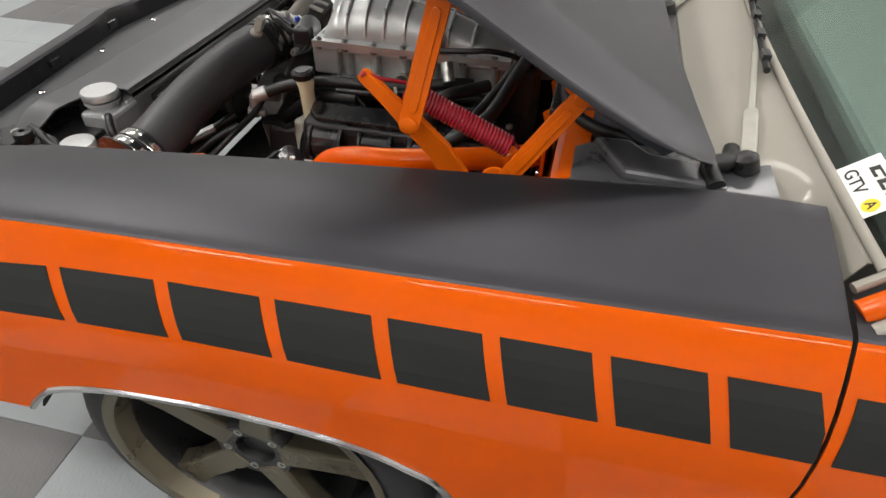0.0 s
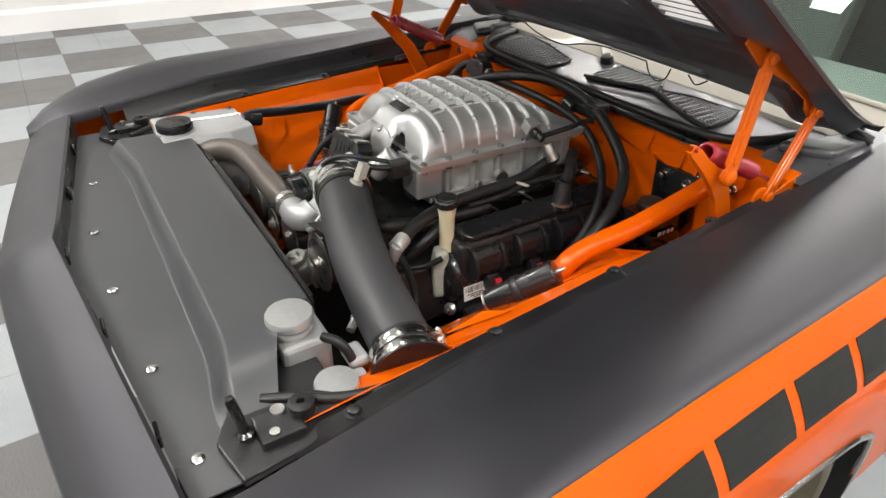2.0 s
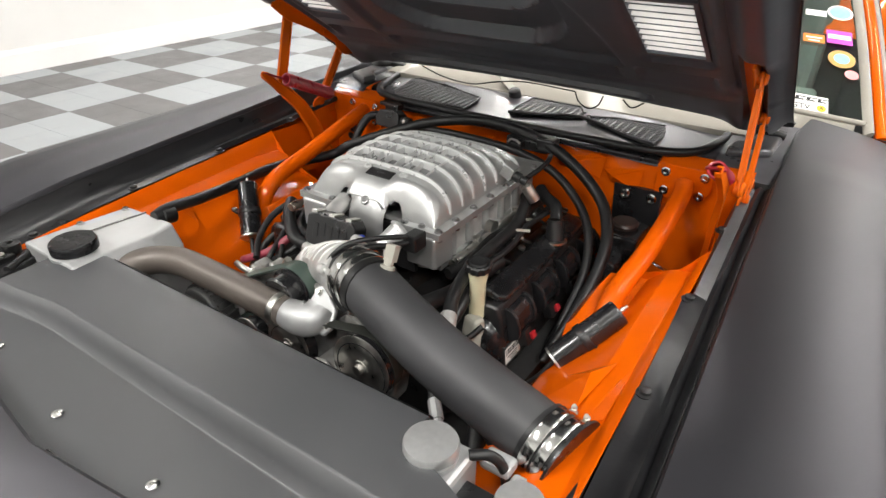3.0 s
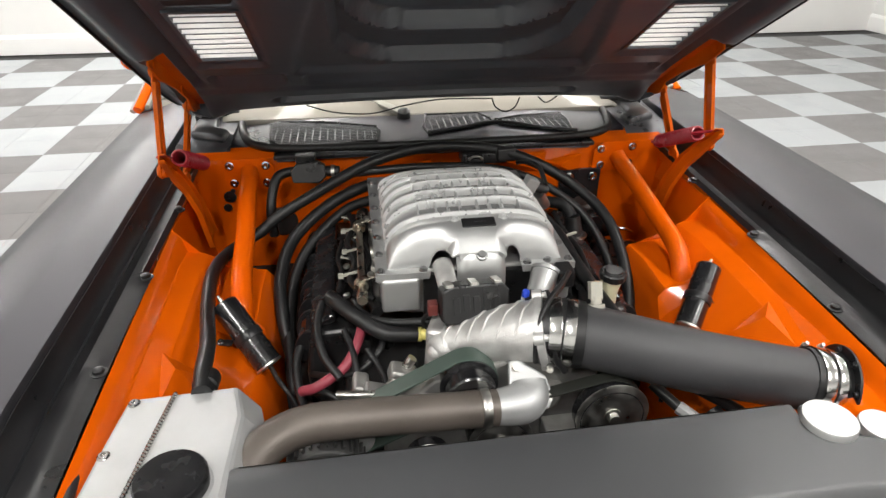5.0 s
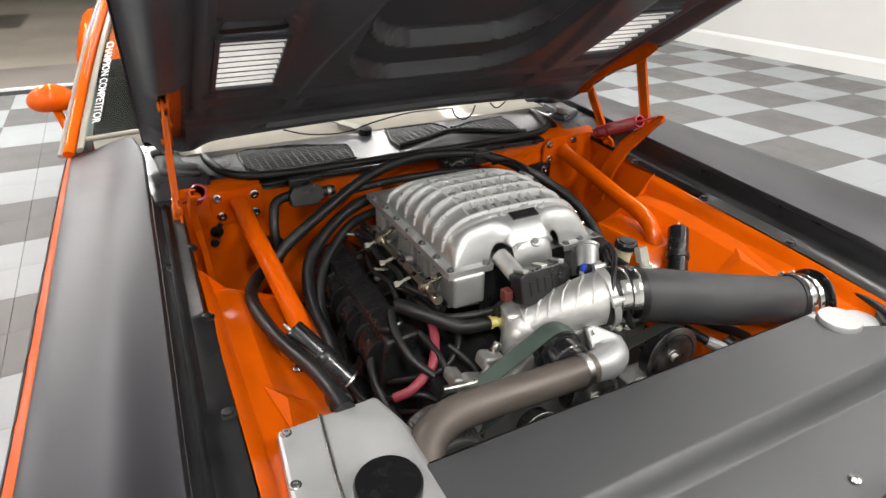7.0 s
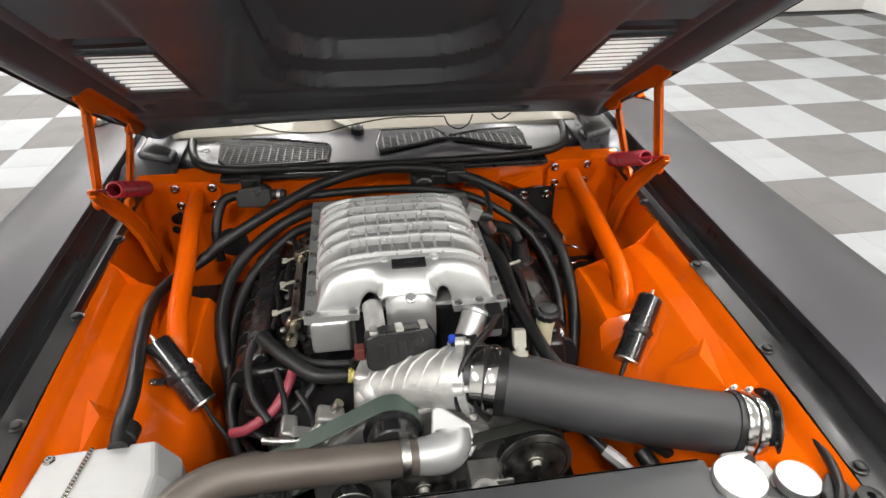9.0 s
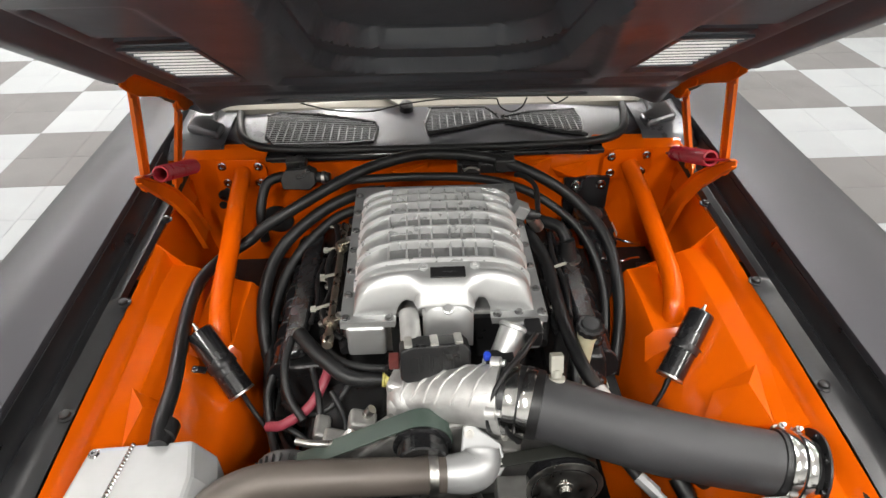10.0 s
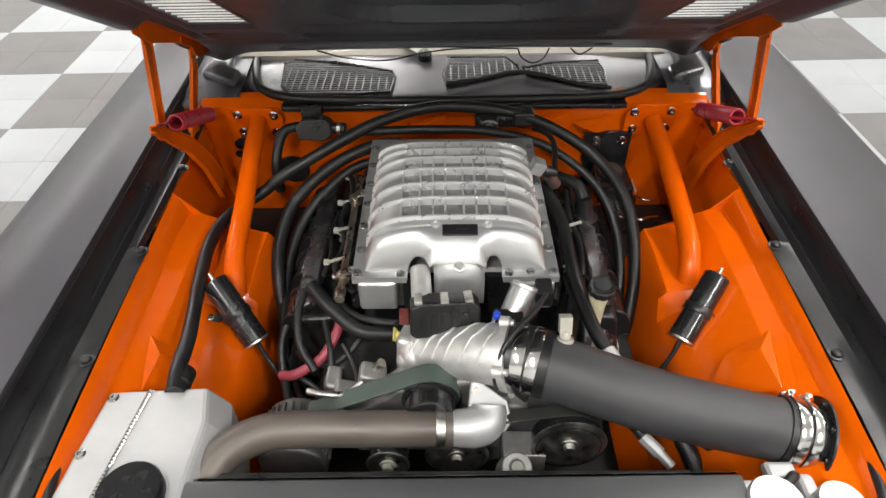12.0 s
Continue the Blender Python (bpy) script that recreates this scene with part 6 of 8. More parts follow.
for k in range(14):
    a = math.pi * (0.05 + 0.9 * k / 13)
    bm = bmesh.new()
    add_box(bm, (-0.30 + 0.064 * math.cos(a), -0.735, 0.575 + 0.064 * math.sin(a)), (0.008, 0.085, 0.004), Matrix.Rotation(-a + math.pi / 2, 4, "Y") @ Matrix.Rotation(math.pi / 2, 4, "Y"))
    part("alternator_fin", bm, ALT_DARK, engine)
bm = bmesh.new()
add_prism(bm, [(-0.20, 0.50), (0.18, 0.50), (0.20, 0.60), (0.13, 0.70), (0.03, 0.73), (-0.11, 0.70), (-0.20, 0.62)], 0.66, 0.715, Matrix.Rotation(radians(90), 4, "X"))
bmesh.ops.recalc_face_normals(bm, faces=bm.faces[:])
part("timing_cover", bm, CAST_DARK, engine, "grey cast timing cover", bevel=0.006)
for c, s in (((-0.20, -0.68, 0.640), (0.07, 0.035, 0.05)), ((-0.16, -0.66, 0.675), (0.05, 0.04, 0.03)), ((-0.235, -0.655, 0.655), (0.03, 0.05, 0.025)), ((0.15, -0.69, 0.67), (0.06, 0.05, 0.06)), ((0.09, -0.71, 0.655), (0.05, 0.05, 0.05))):
    bm = bmesh.new()
    add_box(bm, c, s, Matrix.Rotation(radians(18), 4, "Y"))
    part("front_casting", bm, CAST_DARK, engine, bevel=0.008, segments=3)
for pts, r in (([(-0.275, -0.69, 0.668), (-0.24, -0.70, 0.672), (-0.20, -0.695, 0.668), (-0.17, -0.67, 0.680)], 0.007), ([(-0.16, -0.64, 0.66), (-0.15, -0.655, 0.69), (-0.14, -0.655, 0.705)], 0.009)):
    bm = bmesh.new()
    add_tube(bm, pts, r, seg=10)
    part("metal_line", bm, STEEL, engine, smooth=True)


# ---- heads and covers ----
def valve_bank(s):
    o = -0.005

    def X(x):
        return o + s * x
    bm = bmesh.new()
    add_prism(bm, [(X(0.205), 0.655), (X(0.245), 0.690), (X(0.318), 0.686), (X(0.326), 0.664), (X(0.337), 0.588), (X(0.335), 0.53), (X(0.31), 0.49), (X(0.20), 0.54)], 0.06, 0.535, Matrix.Rotation(radians(90), 4, "X"))
    bmesh.ops.recalc_face_normals(bm, faces=bm.faces[:])
    cover = part("valve_cover", bm, BLACK_PLASTIC, engine, "black plastic valve cover", bevel=0.010, segments=3)
    # rounded end of the cover
    if s > 0:
        bm = bmesh.new()
        add_lathe(bm, (X(0.282), -0.490, 0.585), (0, -1, 0), [(0.055, 0), (0.055, 0.040), (0.048, 0.058), (0.032, 0.068), (0, 0.070)], 28)
        for v in bm.verts:
            v.co.z = 0.585 + (v.co.z - 0.585) * 1.3
        part("cover_end", bm, BLACK_GLOSS, engine, "smooth black end of the valve cover", smooth=True)
    tilt = Matrix.Rotation(s * radians(66), 4, "Y")
    for k in range(4):
        y = -0.475 + 0.118 * k
        seat = Matrix.Translation((X(0.318), y, 0.634)) @ tilt
        # barrel-topped coil: an arched case between two raised end plates
        arc = [(-0.034, 0.0), (-0.034, 0.020), (-0.026, 0.030), (-0.012, 0.035), (0.006, 0.035), (0.020, 0.031), (0.030, 0.024), (0.034, 0.012), (0.034, 0.0)]
        bm = bmesh.new()
        rows = [[bm.verts.new(seat @ Vector((s * u, y2, w))) for u, w in arc] for y2 in (-0.034, 0.034)]
        for q in range(len(arc) - 1):
            bm.faces.new((rows[0][q], rows[0][q + 1], rows[1][q + 1], rows[1][q]))
        bm.faces.new(rows[0])
        bm.faces.new(rows[1])
        bmesh.ops.recalc_face_normals(bm, faces=bm.faces[:])
        part("coil_cover", bm, BLACK_GLOSS, engine, "black barrel topped ignition coil", bevel=0.004, segments=2)
        for y2 in (-0.036, 0.036):
            bm = bmesh.new()
            rows = [[bm.verts.new(seat @ Vector((s * u * 1.08, y3, w + 0.005))) for u, w in arc] for y3 in (y2 - 0.004, y2 + 0.004)]
            for q in range(len(arc) - 1):
                bm.faces.new((rows[0][q], rows[0][q + 1], rows[1][q + 1], rows[1][q]))
            bm.faces.new(rows[0])
            bm.faces.new(rows[1])
            bmesh.ops.recalc_face_normals(bm, faces=bm.faces[:])
            part("coil_end", bm, BLACK_SATIN, engine, bevel=0.001)
        bm = bmesh.new()
        add_box(bm, (s * 0.050, 0.006, 0.014), (0.034, 0.030, 0.024))
        bm.transform(seat)
        part("coil_plug", bm, BLACK_PLASTIC, engine, bevel=0.003)
        if s > 0:
            bm = bmesh.new()
            add_box(bm, (s * 0.052, 0.014, 0.029), (0.014, 0.016, 0.007))
            bm.transform(seat)
            part("lock_tab", bm, RED_PLASTIC, engine, "red lock tab", bevel=0.001)
        bm = bmesh.new()
        add_box(bm, (0, 0.059, 0.004), (0.070, 0.012, 0.022))
        bm.transform(seat)
        part("cover_rib", bm, BLACK_PLASTIC, engine, bevel=0.003)
        bm = bmesh.new()
        add_lathe(bm, (X(0.250), y + 0.05, 0.694), (s * 0.2, 0, 1), [(0.008, 0), (0.008, 0.006), (0.005, 0.008), (0, 0.008)], 12)
        part("cover_bolt", bm, STEEL, engine, smooth=True)
    # flat cover over the injectors, with its harness
    bm = bmesh.new()
    add_prism(bm, [(s * -0.026, -0.205), (s * 0.010, -0.205), (s * 0.026, -0.188), (s * 0.026, 0.205), (s * -0.026, 0.205)], -0.012, 0.009, Matrix.Translation((X(0.297), -0.315, 0.700)) @ Matrix.Rotation(s * radians(20), 4, "Y"))
    bmesh.ops.recalc_face_normals(bm, faces=bm.faces[:])
    part("rail_cover", bm, BLACK_GLOSS, engine, "black flat harness cover", bevel=0.007, segments=3)
    bm = bmesh.new()
    add_tube(bm, [(X(0.19), -0.52, 0.715), (X(0.205), -0.45, 0.722), (X(0.20), -0.36, 0.726), (X(0.212), -0.27, 0.724), (X(0.20), -0.18, 0.726), (X(0.205), -0.10, 0.73)], 0.013, seg=12)
    part("wiring_loom", bm, RUBBER, engine, "taped black wiring loom", smooth=True)
    bm = bmesh.new()
    add_tube(bm, [(X(0.225), -0.50, 0.722), (X(0.222), -0.40, 0.712), (X(0.232), -0.30, 0.716), (X(0.226), -0.2, 0.712), (X(0.23), -0.10, 0.72)], 0.007, seg=10)
    part("wiring_loom", bm, RUBBER, engine, smooth=True)
    bm = bmesh.new()
    add_cyl(bm, (X(0.188), -0.50, 0.728), (X(0.188), -0.12, 0.730), 0.010, seg=18)
    part("fuel_rail", bm, STEEL, engine, "steel fuel rail", smooth=True)
    for k in range(4):
        y = -0.46 + 0.10 * k
        bm = bmesh.new()
        add_cyl(bm, (X(0.19), y, 0.722), (X(0.215), y, 0.700), 0.010, seg=12)
        add_box(bm, (X(0.222), y + 0.012, 0.716), (0.026, 0.018, 0.016), Matrix.Rotation(s * 0.5, 4, "Y"))
        part("injector", bm, BLACK_PLASTIC, engine)
        bm = bmesh.new()
        add_box(bm, (X(0.236 + 0.01 * (k % 2)), y + 0.03, 0.732), (0.032, 0.006, 0.004), Matrix.Rotation(0.5 * s, 4, "Z"))
        part("cable_tie", bm, CREAM2, engine)
        bm = bmesh.new()
        add_tube(bm, [(X(0.222), y + 0.015, 0.72), (X(0.245), y + 0.03, 0.735), (X(0.262), y + 0.045, 0.722), (X(0.268), y + 0.060, 0.712)], 0.0034, seg=8)
        part("coil_wire", bm, RUBBER, engine, smooth=True)
    # added near-black box that stands in for the shade on the exhaust side
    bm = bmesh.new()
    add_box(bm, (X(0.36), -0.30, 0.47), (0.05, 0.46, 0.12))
    part("exhaust_side_shade", bm, DARK, engine)
    return cover


valve_bank(1)
valve_bank(-1)
# barcode label on the driver side cover
tilt = Matrix.Translation((0.3345, -0.500, 0.592)) @ Matrix.Rotation(radians(84), 4, "Y")
bm = bmesh.new()
add_box(bm, (0.018, -0.003, 0.0), (0.036, 0.062, 0.001))
bm.transform(tilt)
part("barcode_label", bm, LABEL, engine, "white printed barcode label")
random.seed(5)
yy = -0.030
while yy < 0.024:
    w = random.choice((0.0012, 0.0022, 0.0008))
    bm = bmesh.new()
    add_box(bm, (0.010, yy, 0.0008), (0.013, w, 0.0004))
    bm.transform(tilt)
    part("label_bar", bm, INK, engine)
    yy += w + random.choice((0.0014, 0.0024))
for k in range(3):
    bm = bmesh.new()
    add_box(bm, (0.022 + 0.005 * k, -0.006 + 0.004 * k, 0.0008), (0.0022, 0.040 - 0.008 * k, 0.0004))
    bm.transform(tilt)
    part("label_bar", bm, INK, engine)
bm = bmesh.new()
add_lathe(bm, (0.318, -0.556, 0.532), (0.4, -0.7, 0.5), [(0.014, 0), (0.014, 0.006), (0.010, 0.009), (0.005, 0.009), (0.004, 0.004), (0, 0.004)], 18)
part("cover_bolt", bm, STEEL, engine, smooth=True)

# oil filler on the driver side
bm = bmesh.new()
add_lathe(bm, (0.268, -0.540, 0.765), (0.03, -0.05, 1), [(0.023, 0), (0.025, 0.002), (0.0258, 0.014), (0.023, 0.0175), (0.018, 0.0165), (0.016, 0.020), (0.010, 0.0205), (0, 0.0205)], 72)
for v in bm.verts:
    d = Vector((v.co.x - 0.268, v.co.y + 0.540))
    if d.length > 0.0215:       # finger grips round the rim
        g = 1 + 0.035 * math.cos(12 * math.atan2(d.y, d.x))
        v.co.x, v.co.y = 0.268 + d.x * g, -0.540 + d.y * g
part("filler_cap", bm, RUBBER, engine, "ribbed black filler cap", smooth=True)
bm = bmesh.new()
add_lathe(bm, (0.266, -0.536, 0.655), (0.01, -0.02, 1), [(0.016, 0), (0.0165, 0.08), (0.020, 0.10), (0.020, 0.112), (0, 0.112)], 24)
part("filler_neck", bm, CREAM, engine, "cream plastic filler neck", smooth=True)
bm = bmesh.new()
add_prism(bm, [(-0.018, -0.075), (0.016, -0.075), (0.019, 0.01), (0.014, 0.045), (-0.014, 0.045), (-0.020, 0.01)], -0.019, 0.019, Matrix.Translation((0.272, -0.555, 0.62)) @ Matrix.Rotation(radians(70), 4, "Z") @ Matrix.Rotation(radians(90), 4, "X"))
bmesh.ops.recalc_face_normals(bm, faces=bm.faces[:])
part("fluid_reservoir", bm, CREAM2, engine, "translucent white fluid reservoir", bevel=0.009, segments=3)


# ---- hoses and cables of the bay ----
def hose(points, r, material=None, name="hose", label="", seg=16):
    bm = bmesh.new()
    add_tube(bm, points, r, seg=seg, steps=6)
    return part(name, bm, material or RUBBER, car, label, smooth=True)


hose([(-0.476, -0.742, 0.748), (-0.482, -0.70, 0.752), (-0.493, -0.612, 0.740), (-0.520, -0.480, 0.725), (-0.536, -0.36, 0.720), (-0.533, -0.275, 0.714), (-0.505, -0.205, 0.712), (-0.452, -0.165, 0.728), (-0.402, -0.145, 0.760), (-0.250, -0.080, 0.822), (-0.167, -0.045, 0.846),
      (-0.060, -0.018, 0.862), (0.049, -0.018, 0.862), (0.154, -0.038, 0.852), (0.255, -0.066, 0.818), (0.345, -0.105, 0.766), (0.396, -0.180, 0.722), (0.412, -0.262, 0.668), (0.404, -0.360, 0.60), (0.380, -0.44, 0.52)], 0.0138, label="thick black heater hose arching over the engine")
hose([(-0.375, -0.46, 0.50), (-0.403, -0.355, 0.62), (-0.405, -0.262, 0.672), (-0.373, -0.175, 0.715), (-0.290, -0.110, 0.762), (-0.200, -0.075, 0.79), (-0.13, -0.06, 0.79)], 0.0145)
hose([(-0.365, -0.56, 0.48), (-0.383, -0.471, 0.55), (-0.388, -0.30, 0.62), (-0.350, -0.185, 0.68), (-0.255, -0.105, 0.74), (-0.16, -0.08, 0.76)], 0.0125)
hose([(-0.250, -0.05, 0.815), (-0.150, -0.060, 0.825), (-0.060, -0.062, 0.828), (0.075, -0.064, 0.823), (0.184, -0.078, 0.805), (0.270, -0.112, 0.772), (0.340, -0.165, 0.725), (0.376, -0.236, 0.665), (0.382, -0.320, 0.60), (0.37, -0.40, 0.52)], 0.0105)
hose([(0.180, -0.17, 0.755), (0.205, -0.223, 0.760), (0.228, -0.312, 0.752), (0.230, -0.426, 0.746), (0.234, -0.520, 0.742), (0.250, -0.600, 0.728), (0.270, -0.645, 0.714)], 0.0135)
hose([(-0.335, -0.030, 0.820), (-0.385, -0.034, 0.822), (-0.415, -0.046, 0.815), (-0.428, -0.070, 0.790), (-0.436, -0.095, 0.745), (-0.436, -0.10, 0.68)], 0.012)
hose([(-0.225, -0.535, 0.705), (-0.236, -0.572, 0.688), (-0.262, -0.612, 0.664), (-0.312, -0.632, 0.640), (-0.345, -0.62, 0.62)], 0.0095, RED_HOSE, label="dark red silicone hose")
hose([(-0.285, -0.50, 0.745), (-0.262, -0.530, 0.742), (-0.230, -0.560, 0.732), (-0.185, -0.590, 0.716), (-0.125, -0.590, 0.707)], 0.0145)
hose([(-0.24, -0.50, 0.735), (-0.215, -0.545, 0.725), (-0.165, -0.575, 0.728), (-0.10, -0.590, 0.735)], 0.007)
hose([(0.165, -0.655, 0.70), (0.19, -0.64, 0.705), (0.215, -0.56, 0.700), (0.235, -0.50, 0.712), (0.25, -0.42, 0.72)], 0.0165)
hose([(0.20, -0.70, 0.60), (0.235, -0.62, 0.64), (0.248, -0.56, 0.69), (0.236, -0.52, 0.705)], 0.012)
hose([(0.060, -0.735, 0.740), (0.056, -0.742, 0.775), (0.062, -0.728, 0.812), (0.085, -0.700, 0.838), (0.120, -0.66, 0.842), (0.15, -0.61, 0.832)], 0.0048, label="thin black vacuum line")
hose([(-0.10, -0.610, 0.770), (-0.115, -0.60, 0.745), (-0.10, -0.60, 0.72), (-0.06, -0.62, 0.71)], 0.004)
hose([(0.33, -0.69, 0.655), (0.37, -0.73, 0.640), (0.42, -0.76, 0.62), (0.47, -0.78, 0.59)], 0.011)
hose([(0.24, -0.66, 0.70), (0.30, -0.66, 0.68), (0.38, -0.68, 0.66), (0.44, -0.72, 0.62)], 0.0075)
hose([(0.40, -0.75, 0.60), (0.415, -0.79, 0.58), (0.42, -0.84, 0.55)], 0.016)
for pts in ([(-0.36, -0.55, 0.57), (-0.34, -0.60, 0.60), (-0.30, -0.63, 0.62), (-0.26, -0.65, 0.60)], [(-0.33, -0.55, 0.60), (-0.29, -0.60, 0.635), (-0.24, -0.62, 0.655), (-0.20, -0.60, 0.68), (-0.18, -0.56, 0.70)],
            [(-0.34, -0.58, 0.55), (-0.30, -0.66, 0.60), (-0.25, -0.70, 0.63)], [(-0.26, -0.55, 0.70), (-0.245, -0.60, 0.68), (-0.24, -0.64, 0.655)], [(0.30, -0.57, 0.66), (0.28, -0.60, 0.64), (0.24, -0.66, 0.63)]):
    hose(pts, 0.0065, name="cable", seg=10)
for pts, r in (([(-0.30, -0.50, 0.735), (-0.31, -0.55, 0.715), (-0.30, -0.60, 0.685), (-0.27, -0.64, 0.66)], 0.008), ([(-0.20, -0.52, 0.745), (-0.225, -0.50, 0.752), (-0.245, -0.45, 0.752), (-0.235, -0.38, 0.748), (-0.25, -0.30, 0.752), (-0.235, -0.22, 0.755), (-0.245, -0.15, 0.75)], 0.0065),
               ([(-0.205, -0.50, 0.738), (-0.215, -0.42, 0.742), (-0.205, -0.34, 0.744), (-0.22, -0.26, 0.742), (-0.205, -0.17, 0.748)], 0.005), ([(-0.27, -0.46, 0.732), (-0.262, -0.40, 0.738), (-0.272, -0.33, 0.732), (-0.262, -0.26, 0.736)], 0.005),
               ([(-0.22, -0.60, 0.69), (-0.20, -0.63, 0.672), (-0.19, -0.66, 0.66), (-0.20, -0.69, 0.64)], 0.006), ([(-0.34, -0.48, 0.66), (-0.36, -0.54, 0.62), (-0.35, -0.60, 0.58), (-0.33, -0.66, 0.56)], 0.009),
               ([(0.255, -0.20, 0.745), (0.248, -0.30, 0.748), (0.258, -0.38, 0.742), (0.25, -0.47, 0.735)], 0.006), ([(0.30, -0.30, 0.70), (0.31, -0.38, 0.69), (0.30, -0.47, 0.685)], 0.0055)):
    hose(pts, r, name="cable", seg=10)
for x, y, z in ((-0.245, -0.44, 0.758), (-0.238, -0.34, 0.757), (-0.24, -0.25, 0.760), (0.252, -0.33, 0.754)):
    bm = bmesh.new()
    add_box(bm, (x, y, z), (0.038, 0.006, 0.004), Matrix.Rotation(0.4, 4, "Z"))
    add_box(bm, (x - 0.018, y - 0.006, z), (0.010, 0.010, 0.008))
    part("cable_tie", bm, CREAM2, car, "grey white cable tie")
# steel fittings on the lower driver side
for a, b, r in (((0.320, -0.765, 0.632), (0.345, -0.792, 0.622), 0.012), ((0.345, -0.792, 0.622), (0.362, -0.812, 0.614), 0.009), ((0.255, -0.66, 0.655), (0.262, -0.70, 0.66), 0.010)):
    bm = bmesh.new()
    add_cyl(bm, a, b, r, seg=8)
    part("hose_fitting", bm, ALU_SHEET, car, "bright hose fitting")
bm = bmesh.new()
add_tube(bm, [(0.285, -0.725, 0.655), (0.32, -0.765, 0.632)], 0.010, steps=1)
part("hose", bm, RUBBER, car, smooth=True)
bm = bmesh.new()
add_cyl(bm, (0.266, -0.640, 0.716), (0.280, -0.668, 0.708), 0.0165, seg=18)
add_cyl(bm, (0.280, -0.664, 0.712), (0.276, -0.672, 0.680), 0.013, seg=14)
part("water_fitting", bm, ALU_RAW, car, "cast hose fitting", bevel=0.002)

# solenoid on the bulkhead, brackets behind the engine
bm = bmesh.new()
add_prism(bm, [(-0.040, -0.022), (0.025, -0.026), (0.042, -0.010), (0.040, 0.018), (0.022, 0.028), (-0.030, 0.024), (-0.044, 0.006)], -0.022, 0.020, Matrix.Translation((-0.338, -0.040, 0.820)) @ Matrix.Rotation(radians(75), 4, "X"))
add_box(bm, (-0.345, -0.012, 0.850), (0.050, 0.03, 0.020))
add_cyl(bm, (-0.30, -0.040, 0.822), (-0.262, -0.044, 0.822), 0.013, seg=18)
bmesh.ops.recalc_face_normals(bm, faces=bm.faces[:])
sol = part("purge_valve", bm, BLACK_PLASTIC, car, "black plastic valve on the orange bulkhead", bevel=0.003)
bm = bmesh.new()
add_cyl(bm, (-0.282, -0.042, 0.822), (-0.274, -0.043, 0.822), 0.0155, seg=20)
part("spring_clip", bm, STEEL, sol, smooth=True)
bm = bmesh.new()
add_box(bm, (0.11, -0.02, 0.835), (0.12, 0.05, 0.030))
add_box(bm, (0.165, -0.035, 0.845), (0.05, 0.04, 0.035))
add_cyl(bm, (0.06, -0.045, 0.835), (0.105, -0.05, 0.836), 0.014, seg=16)
part("rear_bracket", bm, BLACK_PLASTIC, car, "black bracket behind the engine", bevel=0.005)
bm = bmesh.new()
add_tube(bm, [(0.065, -0.060, 0.840), (0.075, -0.065, 0.850), (0.09, -0.066, 0.850), (0.10, -0.062, 0.842)], 0.003, seg=8)
part("steel_clip", bm, STEEL, car, smooth=True)
bm = bmesh.new()
add_box(bm, (0.174, -0.252, 0.850), (0.028, 0.030, 0.030), Matrix.Rotation(radians(25), 4, "Y"))
part("lid_sensor", bm, ALU_CAST, engine, "bright metal sensor block on the lid", bevel=0.002)
bm = bmesh.new()
add_lathe(bm, (0.183, -0.252, 0.842), (1, 0.1, -0.35), [(0.010, 0), (0.012, 0.004), (0.012, 0.020), (0.009, 0.021), (0.009, 0.035), (0, 0.035)], 16)
part("sensor_plug", bm, BLACK_PLASTIC, engine, smooth=True)
bm = bmesh.new()
add_tube(bm, [(0.214, -0.245, 0.838), (0.222, -0.17, 0.848), (0.215, -0.13, 0.850), (0.20, -0.09, 0.84), (0.19, -0.07, 0.83)], 0.006, seg=10)
part("sensor_lead", bm, RUBBER, engine, smooth=True)
bm = bmesh.new()
add_cyl(bm, (0.205, -0.225, 0.81), (0.225, -0.215, 0.775), 0.014, seg=18)
part("pressure_sensor", bm, STEEL, engine, smooth=True)
bm = bmesh.new()
add_cyl(bm, (0.298, -0.246, 0.690), (0.290, -0.235, 0.752), 0.024, 0.018, seg=24)
part("pcv_valve", bm, BLACK_PLASTIC, engine, "black breather valve", smooth=True)
bm = bmesh.new()
add_lathe(bm, (0.299, -0.247, 0.700), (-0.12, 0.1, 1), [(0.024, 0), (0.0275, 0.001), (0.0275, 0.006), (0.024, 0.007)], 24)
part("valve_clamp", bm, STEEL, engine, smooth=True)
hose([(0.290, -0.236, 0.748), (0.275, -0.205, 0.768), (0.235, -0.17, 0.765), (0.20, -0.13, 0.765)], 0.014)

# ---- brake hardware in the driver side pocket ----
bm = bmesh.new()
add_prism(bm, [(0.345, 0.60), (0.43, 0.60), (0.455, 0.65), (0.455, 0.765), (0.335, 0.765)], 0, 0.012, Matrix.Translation((0, 0.028, 0)) @ Matrix.Rotation(radians(90), 4, "X"))
bmesh.ops.recalc_face_normals(bm, faces=bm.faces[:])
brake = part("brake_bracket", bm, BLACK_SATIN, car, "black brake mounting plate on the bulkhead")
hex_bolt(brake, (0.365, 0.014, 0.745), (0, -1, 0), 0.010, 0.010)
hex_bolt(brake, (0.432, 0.014, 0.745), (0, -1, 0), 0.010, 0.010)
bm = bmesh.new()
add_box(bm, (0.405, -0.055, 0.660), (0.085, 0.11, 0.05))
add_cyl(bm, (0.405, 0.00, 0.625), (0.405, -0.17, 0.615), 0.026, seg=24)
part("master_cylinder", bm, BLACK_GLOSS, brake, "black brake master cylinder", bevel=0.005)
bm = bmesh.new()
